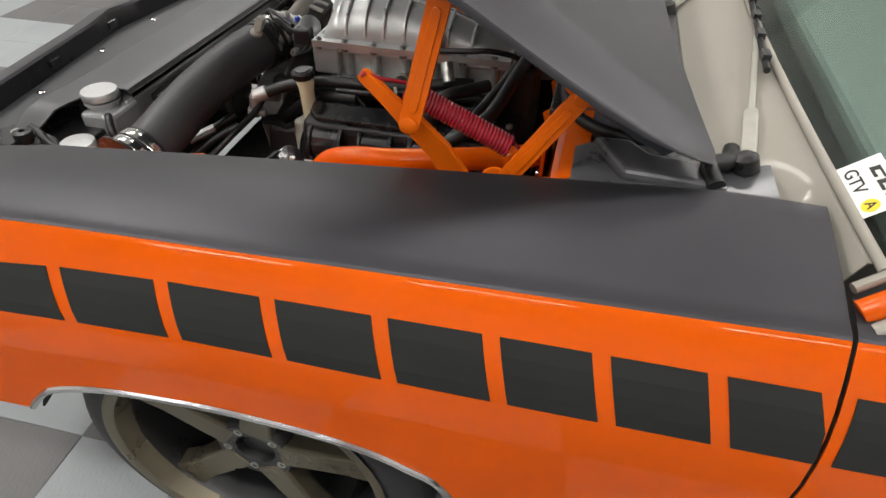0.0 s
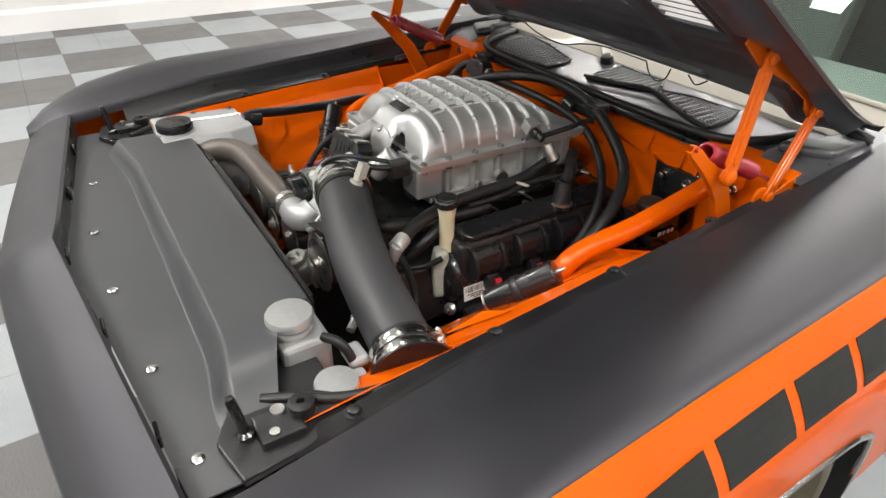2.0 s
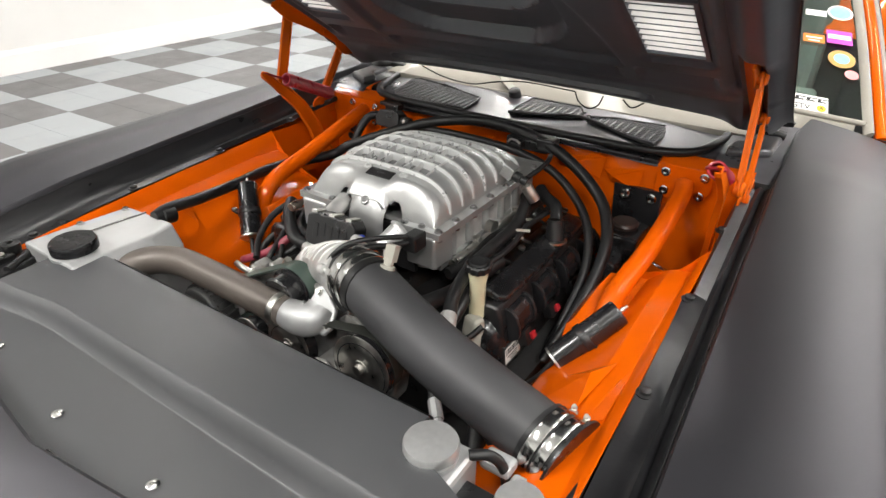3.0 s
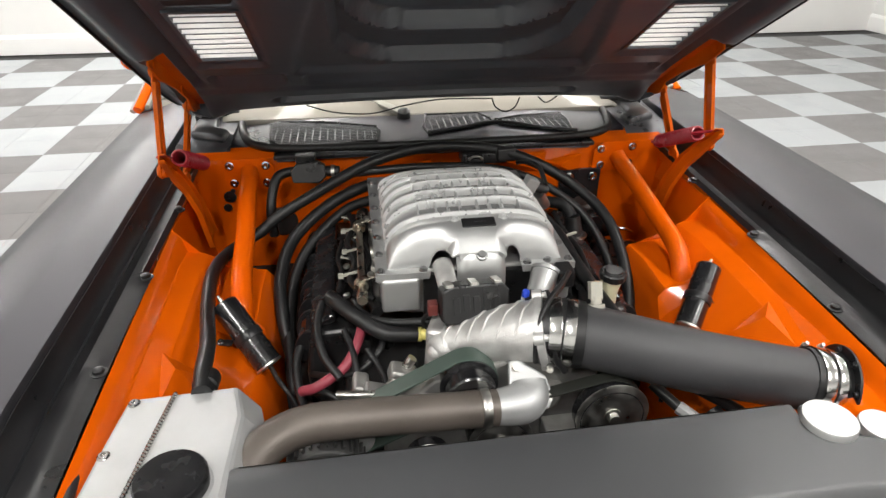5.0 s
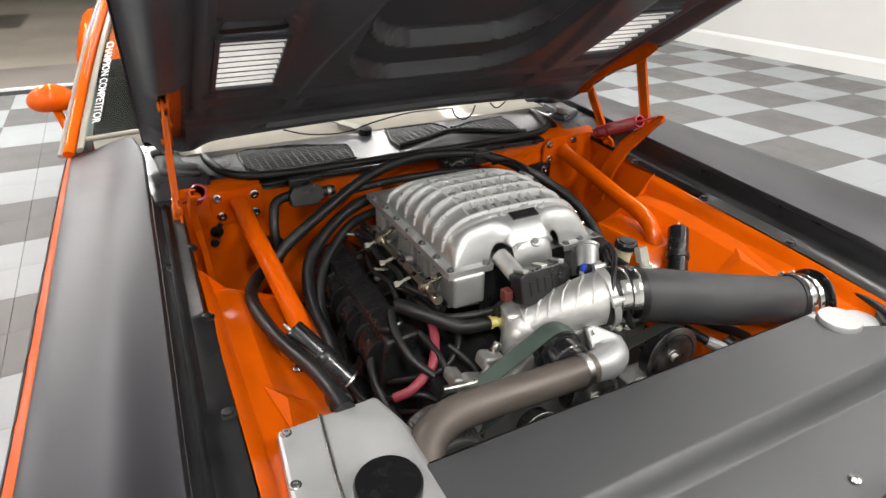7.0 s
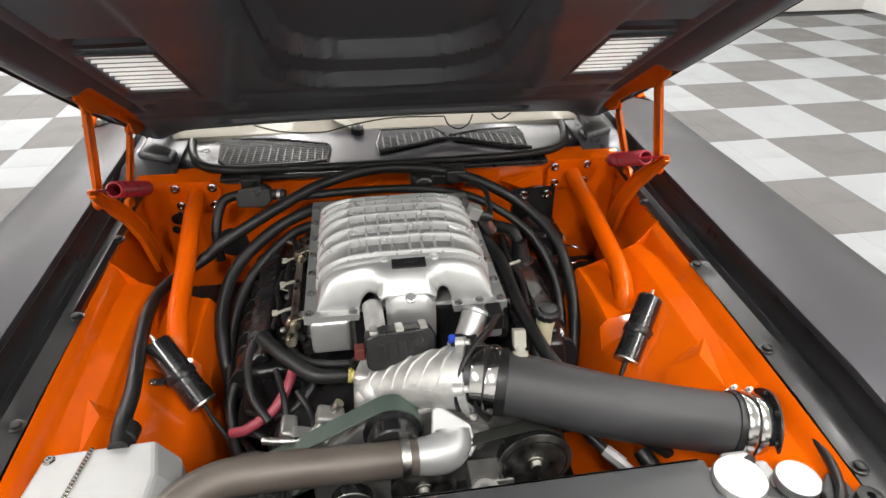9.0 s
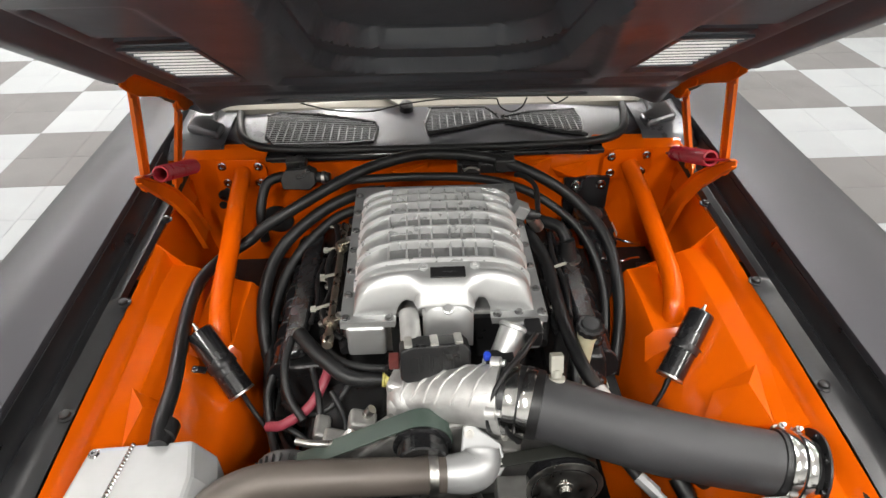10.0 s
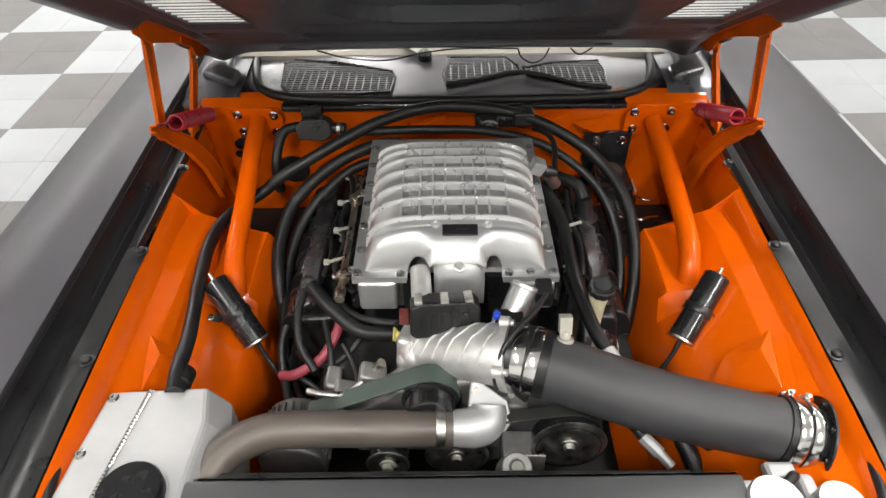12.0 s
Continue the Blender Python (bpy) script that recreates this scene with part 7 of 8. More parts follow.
add_lathe(bm, (0.395, -0.045, 0.685), (0, 0, 1), [(0.032, 0), (0.034, 0.008), (0.030, 0.014), (0, 0.015)], 28)
part("reservoir_lid", bm, mat("dark_brown_plastic", (0.035, 0.022, 0.018), 0.4), brake, "dark brown reservoir lid", smooth=True)
for k, w in enumerate((0.010, 0.008, 0.009, 0.008)):
    bm = bmesh.new()
    add_box(bm, (0.462, -0.085 + 0.014 * k, 0.655), (0.001, w, 0.010))
    part("letter_bar", bm, INK_WHITE, brake)
bm = bmesh.new()
add_box(bm, (0.435, -0.06, 0.632), (0.05, 0.10, 0.03))
part("valve_body", bm, BLACK_GLOSS, brake, bevel=0.004)
for pts in ([(0.42, -0.13, 0.62), (0.455, -0.17, 0.632), (0.48, -0.16, 0.63), (0.52, -0.12, 0.60)], [(0.41, -0.16, 0.60), (0.45, -0.20, 0.60), (0.49, -0.18, 0.595), (0.54, -0.15, 0.57)], [(0.46, -0.05, 0.62), (0.50, -0.09, 0.628), (0.54, -0.06, 0.60)]):
    bm = bmesh.new()
    add_tube(bm, pts, 0.0035, seg=8)
    part("brake_line", bm, CHROME, brake, "bright steel brake line", smooth=True)
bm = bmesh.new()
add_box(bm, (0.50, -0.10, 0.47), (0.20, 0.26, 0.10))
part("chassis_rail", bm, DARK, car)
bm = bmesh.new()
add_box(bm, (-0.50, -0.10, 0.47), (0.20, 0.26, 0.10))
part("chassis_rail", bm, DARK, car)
# holes and grommets in the passenger side of the bulkhead
for x, z, r in ((-0.555, 0.735, 0.016), (-0.565, 0.705, 0.011), (-0.545, 0.752, 0.006)):
    bm = bmesh.new()
    add_lathe(bm, (x, 0.030, z), (0, -1, 0), [(r, 0), (r, 0.003), (r * 0.7, 0.004), (0, 0.004)], 18)
    part("grommet", bm, BLACK_PLASTIC, firewall, smooth=True)
# a near-black disc laid on the bulkhead paints the heater hole's shade
bm = bmesh.new()
add_lathe(bm, (-0.430, 0.029, 0.655), (0, -1, 0), [(0.042, 0), (0.042, 0.002), (0.036, 0.003), (0, 0.003)], 32)
part("heater_hole", bm, DARK, firewall)


# ---- black canisters on the inner wings ----
def canister(top, low, tab_side):
    t, b = Vector(top), Vector(low)
    d = (b - t).normalized()
    ln = (b - t).length
    bm = bmesh.new()
    add_lathe(bm, t, d, [(0.010, -0.001), (0.024, 0.0), (0.0265, 0.003), (0.0265, ln - 0.006), (0.024, ln - 0.003), (0.0, ln - 0.003)], 36)
    c = part("canister", bm, BLACK_GLOSS, car, "black canister strapped to the orange inner wing", smooth=True)
    bm = bmesh.new()
    add_lathe(bm, t + d * (ln - 0.005), d, [(0.0275, 0), (0.0275, 0.004), (0.022, 0.005), (0, 0.005)], 36)
    part("end_cap", bm, STEEL, c, smooth=True)
    bm = bmesh.new()
    add_lathe(bm, t + d * ln * 0.48, d, [(0.0285, 0), (0.0290, 0.001), (0.0290, 0.015), (0.0285, 0.016)], 36)
    part("strap", bm, BLACK_SATIN, c, smooth=True)
    bm = bmesh.new()
    q = t + d * ln * 0.53 + Vector((tab_side * 0.045, -0.008, -0.004))
    add_box(bm, q, (0.036, 0.016, 0.005), Matrix.Rotation(radians(tab_side * 10), 4, "Z"))
    part("strap_tab", bm, BLACK_SATIN, c, bevel=0.002)
    hex_bolt(c, q + Vector((tab_side * 0.006, 0, 0.002)), (0, -0.3, 1), 0.005, 0.004)
    bm = bmesh.new()
    add_lathe(bm, t, -d, [(0.0045, 0), (0.0045, 0.010), (0.003, 0.011), (0.003, 0.018), (0, 0.018)], 10)
    part("terminal", bm, STEEL, c, smooth=True)
    bm = bmesh.new()
    add_tube(bm, [b, b + d * 0.03 + Vector((0, 0, -0.01)), b + Vector((-tab_side * 0.045, -0.04, -0.07)), b + Vector((-tab_side * 0.06, -0.06, -0.14))], 0.005, seg=10)
    part("canister_lead", bm, RUBBER, c, smooth=True)


canister((-0.494, -0.462, 0.724), (-0.410, -0.540, 0.622), -1)
canister((0.527, -0.458, 0.722), (0.446, -0.552, 0.632), 1)

# ---- aluminium coolant tank ----
bm = bmesh.new()
TANK = [(-0.584, -0.742), (-0.424, -0.734), (-0.408, -0.80), (-0.412, -0.97), (-0.60, -0.97), (-0.594, -0.86)]
hi = [bm.verts.new((x, y, 0.746 + 0.01 * (y + 0.74) * -1)) for x, y in TANK]
mid = [bm.verts.new((x * 1.0 + (0.0 if x < -0.5 else 0.030), y, 0.700)) for x, y in TANK]
low = [bm.verts.new((x * 1.0 + (0.005 if x < -0.5 else 0.030), y, 0.56)) for x, y in TANK]
bm.faces.new(hi)
bm.faces.new(low[::-1])
for k in range(6):
    bm.faces.new((mid[k], mid[(k + 1) % 6], hi[(k + 1) % 6], hi[k]))
    bm.faces.new((low[k], low[(k + 1) % 6], mid[(k + 1) % 6], mid[k]))
bmesh.ops.recalc_face_normals(bm, faces=bm.faces[:])
tank = part("coolant_tank", bm, ALU_SHEET, car, "welded bare aluminium coolant tank with black cap", bevel=0.006)
bm = bmesh.new()
for k in range(34):
    t = k / 33
    c = Vector((-0.516 - 0.022 * t, -0.742 - 0.20 * t, 0.7475 + 0.002 * t))
    add_lathe(bm, c, (0, -0.3, 1), [(0.0042, -0.001), (0.0038, 0.001), (0.002, 0.0022), (0, 0.0022)], 8)
tagged(part("weld_bead", bm, CHROME, tank, "bright weld bead"), kind="stuff")
for x, y in ((-0.572, -0.755), (-0.584, -0.856)):
    hex_bolt(tank, (x, y, 0.7465), (0, 0, 1), 0.0065, 0.005)
bm = bmesh.new()
add_lathe(bm, (-0.476, -0.925, 0.750), (0, 0, 1), [(0.040, 0), (0.046, 0.001), (0.0465, 0.018), (0.044, 0.022), (0.030, 0.0225), (0.012, 0.0215), (0, 0.0215)], 48)
part("tank_cap", bm, mat("black_anodised_aluminium", (0.02, 0.02, 0.022), 0.22, metal=0.6, vary=0.1, scale=60), tank, "black anodised screw cap", smooth=True)
bm = bmesh.new()
add_lathe(bm, (-0.476, -0.925, 0.738), (0, 0, 1), [(0.050, 0), (0.050, 0.010), (0.044, 0.012), (0, 0.012)], 40)
part("cap_neck", bm, ALU_SHEET, tank, smooth=True)
bm = bmesh.new()
add_lathe(bm, (-0.476, -0.725, 0.742), (0, -1, 0.15), [(0.019, -0.03), (0.020, -0.028), (0.020, 0.0), (0.0165, 0.002), (0.0165, 0.02), (0, 0.02)], 24)
part("hose_end", bm, RUBBER, tank, smooth=True)

# ---- stickers and lettering on the screen ----

def screen_frame(x, u, lift):
    """A pose on the glass: x across, y up the glass, z off it."""
    p = on_screen(x, u, lift)
    ex = (on_screen(x + 0.01, u, lift) - on_screen(x - 0.01, u, lift)).normalized()
    ey = (on_screen(x, u + 0.01, lift) - on_screen(x, u - 0.01, lift)).normalized()
    ez = ex.cross(ey).normalized()
    m = Matrix((ex, ey, ez)).transposed().to_4x4()
    m.translation = p
    return m


def disc(x, u, r, material, lift=0.004, flat=1.0, label="", name="sticker"):
    bm = bmesh.new()
    add_prism(bm, [(r * math.cos(2 * math.pi * k / 28), flat * r * math.sin(2 * math.pi * k / 28)) for k in range(28)], 0, 0.0006)
    bm.transform(screen_frame(x, u, lift))
    return part(name, bm, material, screen, label)


def plate(x, u, w, h, material, lift=0.004, label="", name="sticker", dx=0.0, dy=0.0, skew=0.0):
    bm = bmesh.new()
    add_box(bm, (dx, dy, 0.0003), (w, h, 0.0006))
    bm.transform(screen_frame(x, u, lift))
    return part(name, bm, material, screen, label)


TEAL = mat("teal_print", (0.25, 0.6, 0.6), 0.5, vary=0.15, scale=80)
MAGENTA = mat("magenta_print", (0.55, 0.06, 0.45), 0.5, vary=0.06)
GREEN_P = mat("pale_green_print", (0.35, 0.7, 0.4), 0.5, vary=0.06)
GOLD = mat("gold_print", (0.5, 0.3, 0.08), 0.5, vary=0.1)
PINK = mat("pink_print", (0.75, 0.3, 0.3), 0.5, vary=0.1)
ORANGE_P = mat("orange_print", (0.8, 0.2, 0.02), 0.5, vary=0.05)
plate(0.685, 0.036, 0.100, 0.058, LABEL, label="white sticker with black letters and a yellow spot")
m = screen_frame(0.685, 0.036, 0.0052)
words("GTV", m @ Matrix.Translation((-0.016, -0.014, 0)), 0.024, INK, screen, label="black letters")
disc(0.685, 0.036, 0.011, YELLOW, 0.0050)
spot = [o for o in screen.children if o.name.startswith("sticker")][-1]
spot.data.transform(Matrix.Translation(m.to_3x3() @ Vector((0.034, -0.012, 0))))
words("A", m @ Matrix.Translation((0.034, -0.012, 0.0006)), 0.018, INK, screen, label="black letter")
for k in range(3):
    bm = bmesh.new()
    x = -0.030 + 0.027 * k
    add_prism(bm, [(x, 0.008), (x + 0.020, 0.008), (x + 0.022, 0.012), (x + 0.008, 0.012), (x + 0.010, 0.018), (x + 0.026, 0.018), (x + 0.027, 0.021), (x + 0.002, 0.021)], 0, 0.0004)
    bm.transform(m)
    part("logo_shape", bm, INK, screen)
disc(0.793, 0.178, 0.017, PINK, label="round pink sticker")
disc(0.769, 0.238, 0.034, GOLD, label="round gold rimmed sticker")
disc(0.769, 0.238, 0.020, TEAL, 0.005)
plate(0.765, 0.334, 0.065, 0.055, MAGENTA, label="magenta sticker with a pale band")
plate(0.765, 0.334, 0.058, 0.018, GREEN_P, 0.005)
disc(0.771, 0.458, 0.034, LABEL, label="round white rimmed sticker")
disc(0.771, 0.458, 0.028, TEAL, 0.005)
plate(0.695, 0.314, 0.055, 0.034, ORANGE_P, label="orange sticker with pale bars")
plate(0.695, 0.314, 0.042, 0.005, LABEL, 0.005, dy=0.002)
plate(0.695, 0.314, 0.030, 0.004, LABEL, 0.005, dy=-0.010)
plate(0.700, 0.442, 0.055, 0.026, LABEL, label="white sticker with faded print")
m = screen_frame(-0.797, 0.245, 0.005) @ Matrix.Rotation(radians(-90), 4, "Z") @ Matrix.Translation((0, 0.0, 0))
words("CHAMPION COMPETITOR", m, 0.0295, INK_WHITE, screen, width=0.012, label="white upright windscreen lettering")

# screen surround and pillars
for s in (-1, 1):
    edge = [on_screen(s * 0.826, u, 0.004) for u in (-0.04, 0.2, 0.4, 0.6, 0.8, 1.0)]
    bm = bmesh.new()
    add_tube(bm, edge, 0.014, seg=14, steps=4, flat=0.5)
    sur = part("screen_trim", bm, BEIGE, car, "beige windscreen surround", smooth=True)
    bm = bmesh.new()
    add_tube(bm, [p + Vector((s * 0.030, 0.004, -0.010)) for p in edge], 0.015, seg=14, steps=4)
    part("windscreen_pillar", bm, ORANGE, car, "gloss orange windscreen pillar", smooth=True)
    bm = bmesh.new()
    add_tube(bm, [p + Vector((s * 0.050, 0.016, -0.016)) for p in edge], 0.009, seg=12, steps=4)
    part("drip_rail", bm, BEIGE, car, "beige drip rail", smooth=True)
bm = bmesh.new()
add_tube(bm, [on_screen(0.82 * k / 8, 0.0, 0.004) for k in range(-8, 9)], 0.007, seg=10, steps=2)
part("screen_trim", bm, BEIGE, car, smooth=True)

# ---- doors, cabin, rear of the body ----
for s in (-1, 1):
    ys = [0.414, 0.45, 0.5] + [0.6 + 0.15 * k for k in range(8)]
    bm = bmesh.new()
    secs = []
    for y in ys:
        xc, zc = lerp_rows(CREASE, y)
        secs.append([(xc - 0.055, y, zc + 0.012), (xc - 0.030, y, zc + 0.008), (xc - 0.005, y, zc + 0.0005)] + side_points(y, 0.22))
    add_loft(bm, secs, mats=[0, 0, 0] + [1] * 12)
    bmesh.ops.recalc_face_normals(bm, faces=bm.faces[:])
    bmesh.ops.solidify(bm, geom=bm.faces[:], thickness=0.002)
    if s < 0:
        mirror_x(bm)
    door = part("door", bm, [MATTE, ORANGE], car, "gloss orange car door", smooth=True)
    for a, b in ((0.427, 0.525), (0.546, 0.66), (0.681, 0.80)):
        bm = bmesh.new()
        rows = []
        for k in range(5):
            y = a + (b - a) * k / 4
            xc, zc = lerp_rows(CREASE, y)
            rows.append([(xc + lerp_rows([(0.04, 0.026), (0.075, 0.045), (0.108, 0.058), (0.145, 0.066), (0.19, 0.07)], d)[0] + 0.0016, y, zc - d) for d in (0.055, 0.078, 0.10, 0.122, 0.145)])
        add_loft(bm, rows)
        thicken(bm, 0.0008)
        if s < 0:
            mirror_x(bm)
        part("stripe_block", bm, STRIPE, door)
    bm = bmesh.new()
    add_loft(bm, [[(s * x, y, z) for x, z in ((0.842, 0.875), (0.80, 1.0), (0.74, 1.13), (0.66, 1.25))] if y > 1.0 else [(s * (0.842 - (0.842 - x2) * 0), y, 0.875) if False else (s * x2, y, z2) for x2, z2 in ((0.842, 0.872), (0.842 - 0.35 * (y - 0.44) * 0.33, 0.872 + (y - 0.44) * 0.20), (0.842 - 0.35 * (y - 0.44) * 0.66, 0.872 + (y - 0.44) * 0.40), (0.842 - 0.35 * (y - 0.44), 0.872 + (y - 0.44) * 0.60))] for y in (0.46, 0.6, 0.8, 1.0, 1.02, 1.3, 1.6)])
    thicken(bm, 0.004)
    pane = part("side_window", bm, GLASS, door, "tinted side window", smooth=True)
    pane.visible_shadow = False
    bm = bmesh.new()
    r = bmesh.ops.create_uvsphere(bm, u_segments=28, v_segments=16, radius=1)
    for v in bm.verts:
        x, y, z = v.co
        k = 1.0 if y < 0 else 0.55
        v.co = Vector((s * 0.888 + 0.066 * x, 0.640 + 0.055 * y * k, 0.975 + 0.040 * z - 0.010 * abs(x)))
    mirror = part("door_mirror", bm, ORANGE, door, "orange bullet shaped door mirror", smooth=True)
    bm = bmesh.new()
    add_tube(bm, [(s * 0.862, 0.585, 0.868), (s * 0.868, 0.595, 0.895), (s * 0.880, 0.625, 0.925), (s * 0.886, 0.64, 0.950)], 0.012, seg=12)
    part("mirror_stalk", bm, ORANGE, door, smooth=True)
    bm = bmesh.new()
    secs = []
    for y in (1.656, 1.8, 2.0, 2.3, 2.6, 2.9, 3.2):
        xc, zc = lerp_rows(CREASE, y)
        hip = 0.15 * smooth01(1.60, 1.95, y) * (1 - 0.6 * smooth01(2.4, 3.2, y))
        rows = [(0.60, y, zc + 0.03), (xc - 0.03, y, zc + 0.01)] + side_points(y, 0.25 if not 1.98 < y < 2.7 else 0.56)
        secs.append([(px, py, pz + hip * max(0.0, pz - 0.55) / 0.32) for px, py, pz in rows])
    add_loft(bm, secs)
    bmesh.ops.recalc_face_normals(bm, faces=bm.faces[:])
    bmesh.ops.solidify(bm, geom=bm.faces[:], thickness=0.002)
    if s < 0:
        mirror_x(bm)
    part("quarter_panel", bm, ORANGE, car, "gloss orange rear quarter panel", smooth=True)
bm = bmesh.new()
add_loft(bm, [[(0.62 * math.sin(a), y, z + 0.05 * math.cos(a)) for a in [radians(-90 + 15 * k) for k in range(13)]] for y, z in ((1.10, 1.275), (1.25, 1.30), (1.6, 1.315), (1.9, 1.30), (2.3, 1.10), (2.55, 0.92))])
thicken(bm, 0.004)
part("roof", bm, MATTE, car, "matte black roof", smooth=True)
bm = bmesh.new()
add_box(bm, (0, 2.88, 0.885), (1.28, 0.66, 0.012))
part("boot_lid", bm, MATTE, car, "matte black boot lid", bevel=0.004)
bm = bmesh.new()
add_box(bm, (0, 3.21, 0.60), (1.72, 0.03, 0.55))
part("rear_panel", bm, BLACK_SATIN, car, bevel=0.01)
bm = bmesh.new()
add_box(bm, (0, 1.6, 0.20), (1.66, 3.1, 0.03))
add_box(bm, (0, 0.56, 0.54), (1.5, 0.04, 0.62))
add_box(bm, (0, 2.60, 0.54), (1.5, 0.04, 0.66))
part("cabin_shell", bm, SEAT, car)
bm = bmesh.new()
add_box(bm, (0, 0.68, 0.84), (1.36, 0.32, 0.07))
part("dashboard", bm, SEAT, car, "dark dashboard top", bevel=0.02, segments=3)
for x in (-0.38, 0.38):
    bm = bmesh.new()
    add_box(bm, (x, 1.45, 0.45), (0.50, 0.50, 0.20))
    add_box(bm, (x, 1.72, 0.78), (0.48, 0.14, 0.60), Matrix.Rotation(radians(-12), 4, "X"))
    part("seat", bm, SEAT, car, bevel=0.05, segments=3)


# ---- wheels ----
def wheel(s, y, r=0.345, rim_r=0.265):
    c = Vector((s * (0.845 if s > 0 else 0.805), y, r))
    out = Vector((s, 0, 0))
    bm = bmesh.new()
    add_lathe(bm, c - out * 0.13, out, [(rim_r - 0.005, 0.0), (rim_r + 0.02, 0.002), (r - 0.03, 0.012), (r - 0.006, 0.035), (r, 0.07), (r, 0.19), (r - 0.006, 0.225), (r - 0.03, 0.248), (rim_r + 0.02, 0.258), (rim_r - 0.005, 0.254)], 64, caps=False)
    tyre = part("tyre", bm, TYRE, None, smooth=True)
    bm = bmesh.new()
    add_lathe(bm, c - out * 0.12, out, [(rim_r - 0.020, 0.0), (rim_r - 0.022, 0.20), (rim_r - 0.006, 0.235), (rim_r + 0.003, 0.246), (rim_r + 0.006, 0.250), (rim_r - 0.002, 0.252), (rim_r - 0.012, 0.246), (rim_r - 0.030, 0.20), (rim_r - 0.030, 0.0)], 64, caps=False)
    w = part("wheel", bm, BLACK_SATIN, car, "bronze five spoke alloy wheel with black tyre", smooth=True)
    tyre.parent = w
    bm = bmesh.new()
    add_lathe(bm, c - out * 0.12, out, [(rim_r - 0.010, 0.236), (rim_r + 0.004, 0.2475), (rim_r + 0.007, 0.2515), (rim_r - 0.001, 0.2535), (rim_r - 0.014, 0.248), (rim_r - 0.026, 0.215)], 64, caps=False)
    part("rim_lip", bm, BRONZE, w, smooth=True)
    for k in range(5):
        a = 2 * math.pi * k / 5 + 0.105
        m = Matrix.Translation(c + out * 0.07) @ frame_to(out) @ Matrix.Rotation(a, 4, "Z")
        bm = bmesh.new()
        add_prism(bm, [(0.05, -0.034), (0.10, -0.030), (0.18, -0.028), (rim_r - 0.012, -0.040), (rim_r - 0.012, 0.040), (0.18, 0.028), (0.10, 0.030), (0.05, 0.034)], -0.022, 0.020, m)
        bmesh.ops.recalc_face_normals(bm, faces=bm.faces[:])
        part("spoke", bm, BRONZE, w, bevel=0.006)
    bm = bmesh.new()
    add_lathe(bm, c + out * 0.035, out, [(0.085, 0), (0.080, 0.045), (0.072, 0.055), (0.040, 0.05), (0.036, 0.035), (0, 0.035)], 40)
    part("hub", bm, BLACK_SATIN, w, smooth=True)
    for k in range(5):
        a = 2 * math.pi * (k + 0.5) / 5 + 0.105
        q = c + out * 0.075 + frame_to(out).to_3x3() @ Vector((0.056 * math.cos(a), 0.056 * math.sin(a), 0))
        hex_bolt(w, q, out, 0.009, 0.014, STEEL, "wheel_nut")
    bm = bmesh.new()
    add_lathe(bm, c - out * 0.03, out, [(0.07, 0), (0.185, 0.002), (0.185, 0.024), (0.07, 0.026)], 48)
    part("brake_disc", bm, STEEL, w, smooth=True)
    bm = bmesh.new()
    add_box(bm, c + Vector((-s * 0.02, -0.13, 0.06)), (0.07, 0.07, 0.16))
    part("brake_caliper", bm, BLACK_GLOSS, w, bevel=0.012)


for s in (-1, 1):
    wheel(s, -0.405)
    wheel(s, 2.34)


# ---- a dark car parked in the next hall ----
def parked_car(at, turn):
    other = thing("parked_car", "black car with pale wheels parked in the next hall", "car", at)
    other.rotation_euler = (0, 0, turn)
    prof = [(-0.75, 0.35), (-0.80, 0.55), (-0.70, 0.70), (0.30, 0.86), (1.05, 1.36), (2.45, 1.38), (3.15, 0.98), (3.70, 0.92), (3.78, 0.55), (3.70, 0.30)]
    bm = bmesh.new()
    rows = []
    for y, k in ((0.0, 0.96), (0.05, 1.0), (0.85, 1.02), (1.70, 1.0), (1.75, 0.96)):
        rows.append([(x, y + (0.16 * (0.87 - y) if z > 1.0 else 0), 0.30 + (z - 0.30) * k) for x, z in prof])
    add_loft(bm, rows, close=True)
    bm.faces.ensure_lookup_table()
    bmesh.ops.holes_fill(bm, edges=[e for e in bm.edges if e.is_boundary], sides=0)
    bmesh.ops.recalc_face_normals(bm, faces=bm.faces[:])
    body = part("body", bm, CAR_DARK, other, smooth=True, bevel=0.02)
    for x0, x1 in ((0.62, 1.62), (1.70, 2.62)):
        bm = bmesh.new()
        add_prism(bm, [(x0, 0.92), (x1, 0.92), (x1 - 0.1, 1.28), (x0 + 0.35, 1.28)], -0.004, 0.004, Matrix.Translation((0, 0.03, 0)) @ Matrix.Rotation(radians(90), 4, "X"))
        bmesh.ops.recalc_face_normals(bm, faces=bm.faces[:])
        part("side_window", bm, BLACK_GLOSS, other)
    for x in (0.0, 2.70):
        for y, s in ((0.06, -1), (1.69, 1)):
            bm = bmesh.new()
            c, out = Vector((x, y, 0.33)), Vector((0, s, 0))
            add_lathe(bm, c - out * 0.14, out, [(0.23, 0.0), (0.31, 0.01), (0.33, 0.04), (0.33, 0.18), (0.31, 0.21), (0.235, 0.225)], 40, caps=False)
            w = part("wheel", bm, TYRE, other, "black tyre on a pale alloy rim", smooth=True)
            bm = bmesh.new()
            add_lathe(bm, c + out * 0.03, out, [(0.238, 0.045), (0.225, 0.055), (0.21, 0.03), (0.10, 0.02), (0.06, 0.04), (0, 0.04)], 40)
            part("rim", bm, RIM_PALE, w, smooth=True)


parked_car((-3.12, 12.40, 0.0), radians(180))


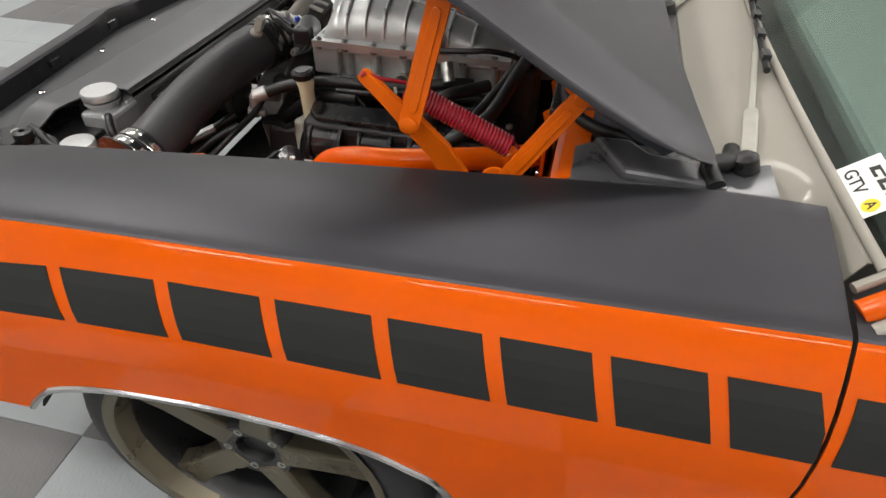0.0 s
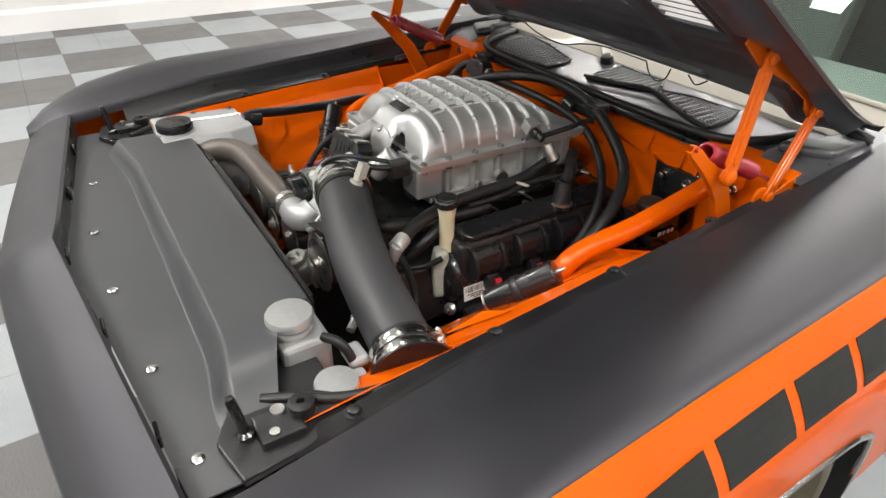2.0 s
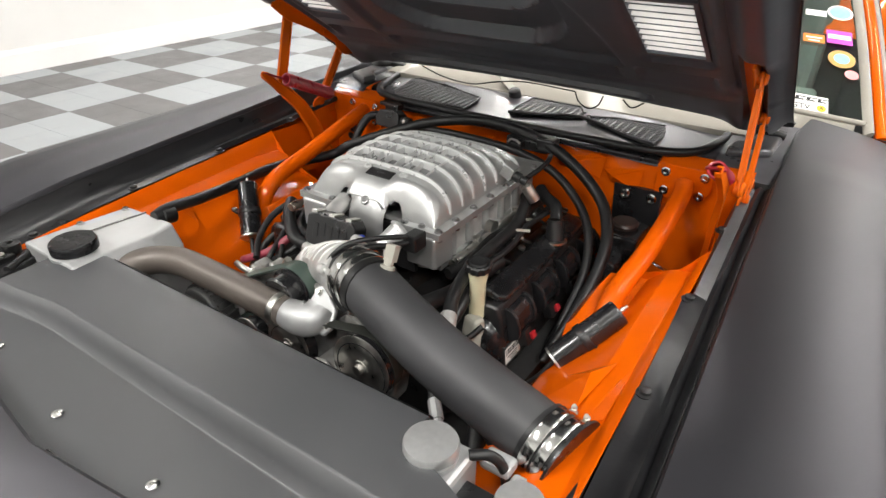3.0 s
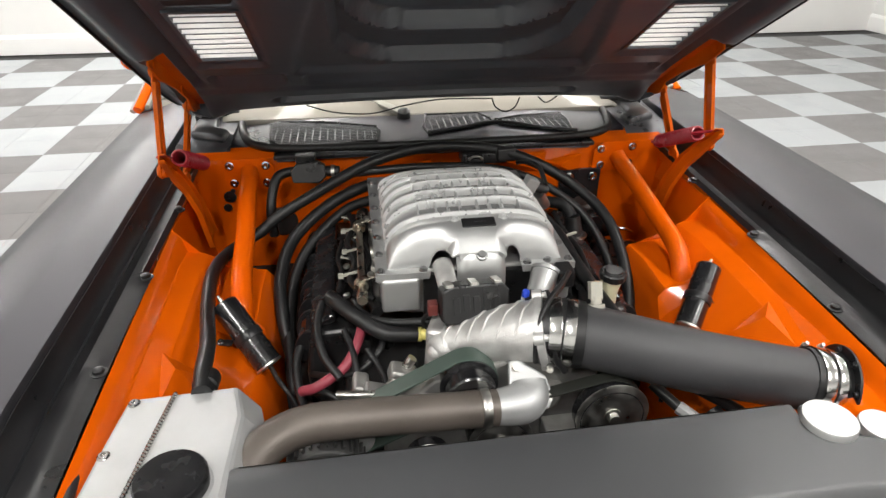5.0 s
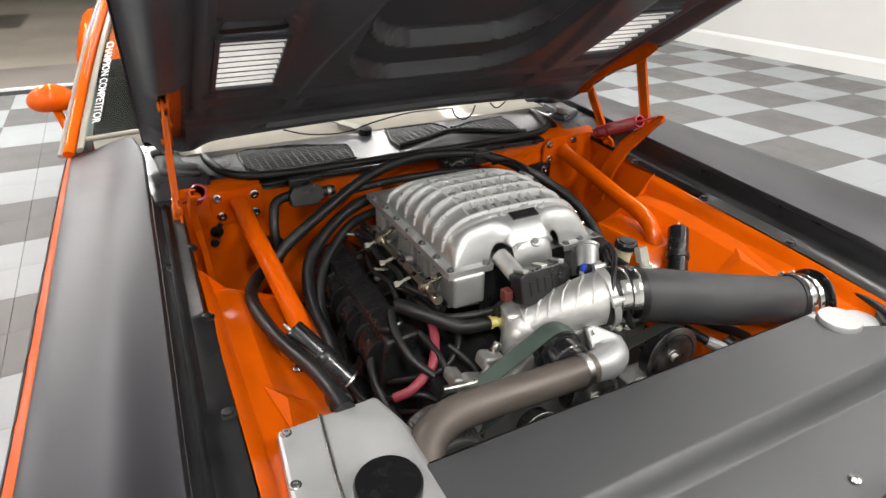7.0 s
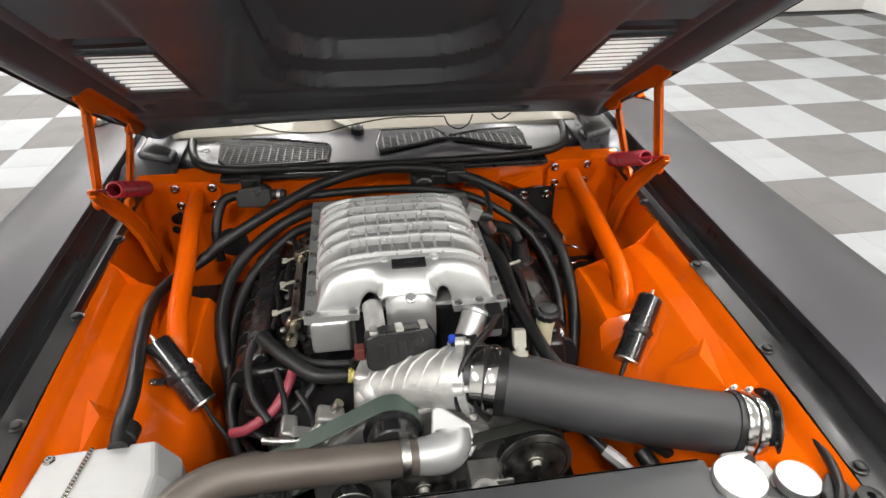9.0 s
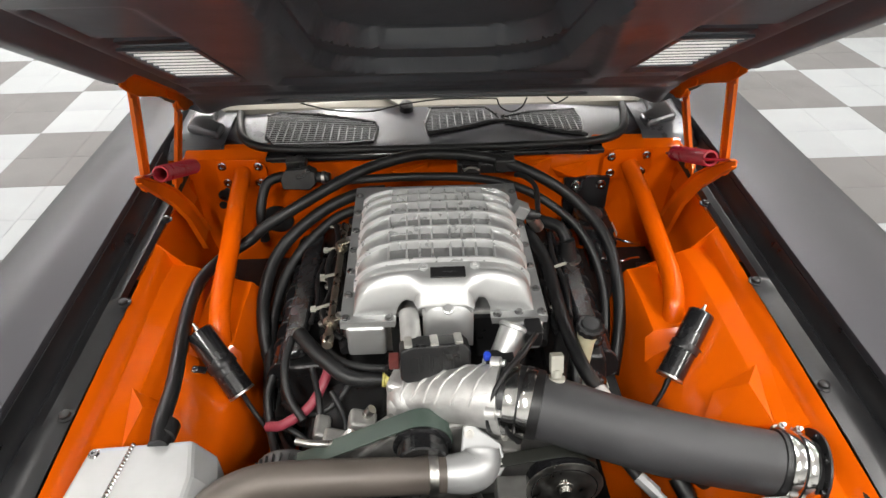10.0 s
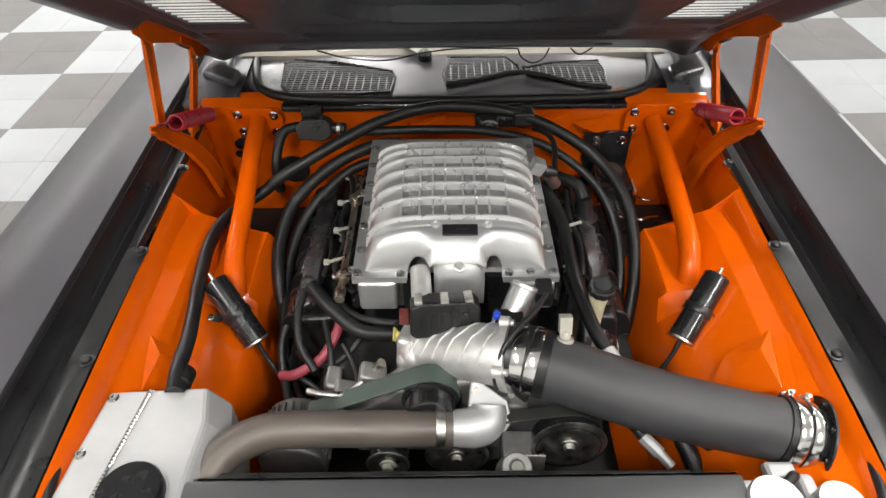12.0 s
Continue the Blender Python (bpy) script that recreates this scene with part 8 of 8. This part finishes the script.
# ---- floor tiles: the nearest as pieces of their own, the rest joined ----
def tile_verts(x, y, g=0.0006, b=0.0012):
    h = PITCH / 2 - g
    lo = [(x - h, y - h, -0.013), (x + h, y - h, -0.013), (x + h, y + h, -0.013), (x - h, y + h, -0.013)]
    mid = [(p[0], p[1], -b) for p in lo]
    hi = [(x - h + b, y - h + b, 0), (x + h - b, y - h + b, 0), (x + h - b, y + h - b, 0), (x - h + b, y + h - b, 0)]
    faces = [(8, 9, 10, 11)] + [(k, (k + 1) % 4, 4 + (k + 1) % 4, 4 + k) for k in range(4)] + [(4 + k, 4 + (k + 1) % 4, 8 + (k + 1) % 4, 8 + k) for k in range(4)]
    return lo + mid + hi, faces


tile_mesh = []
for name, material in (("tile_light", TILE_LIGHT), ("tile_dark", TILE_DARK)):
    me = bpy.data.meshes.new(name)
    v, fcs = tile_verts(0, 0)
    me.from_pydata(v, [], fcs)
    me.materials.append(material)
    tile_mesh.append(me)
joined = {0: ([], []), 1: ([], [])}
spots = []
n0, n1 = round(LEFT / PITCH), round(RIGHT / PITCH)
m0, m1 = math.floor(FRONT / PITCH), math.ceil(BACK / PITCH)
for i in range(n0, n1):
    for j in range(m0, m1 - 1):
        dark = 1 if (math.floor(i / 2) + math.floor(j / 2)) % 2 == 0 else 0
        x, y = (i + 0.5) * PITCH, (j + 0.5) * PITCH
        w = ROOM @ Vector((x, y, 0))
        under = abs(w.x) < 0.82 and -1.1 < w.y < 3.1
        near = math.hypot(max(0.0, abs(w.x) - 1.0), max(0.0, abs(w.y - 0.6) - 1.7)) + (9 if under else 0)
        spots.append((near, x, y, dark))
spots.sort()
for k, (near, x, y, dark) in enumerate(spots):
    if k < 290:
        ob = new("tile", tile_mesh[dark])
        ob.parent = floor
        ob.matrix_local = ROOM @ Matrix.Translation((x, y, 0))
    else:
        v, fcs = tile_verts(x, y)
        vs, fs = joined[dark]
        o = len(vs)
        vs.extend(v)
        fs.extend(tuple(q + o for q in fc) for fc in fcs)
for dark, (vs, fs) in joined.items():
    me = bpy.data.meshes.new("tile_field")
    me.from_pydata(vs, [], fs)
    me.materials.append((TILE_LIGHT, TILE_DARK)[dark])
    ob = new("tile_field", me)
    ob.parent = floor
    ob.matrix_local = ROOM
    tagged(ob, ("light grey plastic floor tiles", "dark grey plastic floor tiles")[dark], kind="stuff")
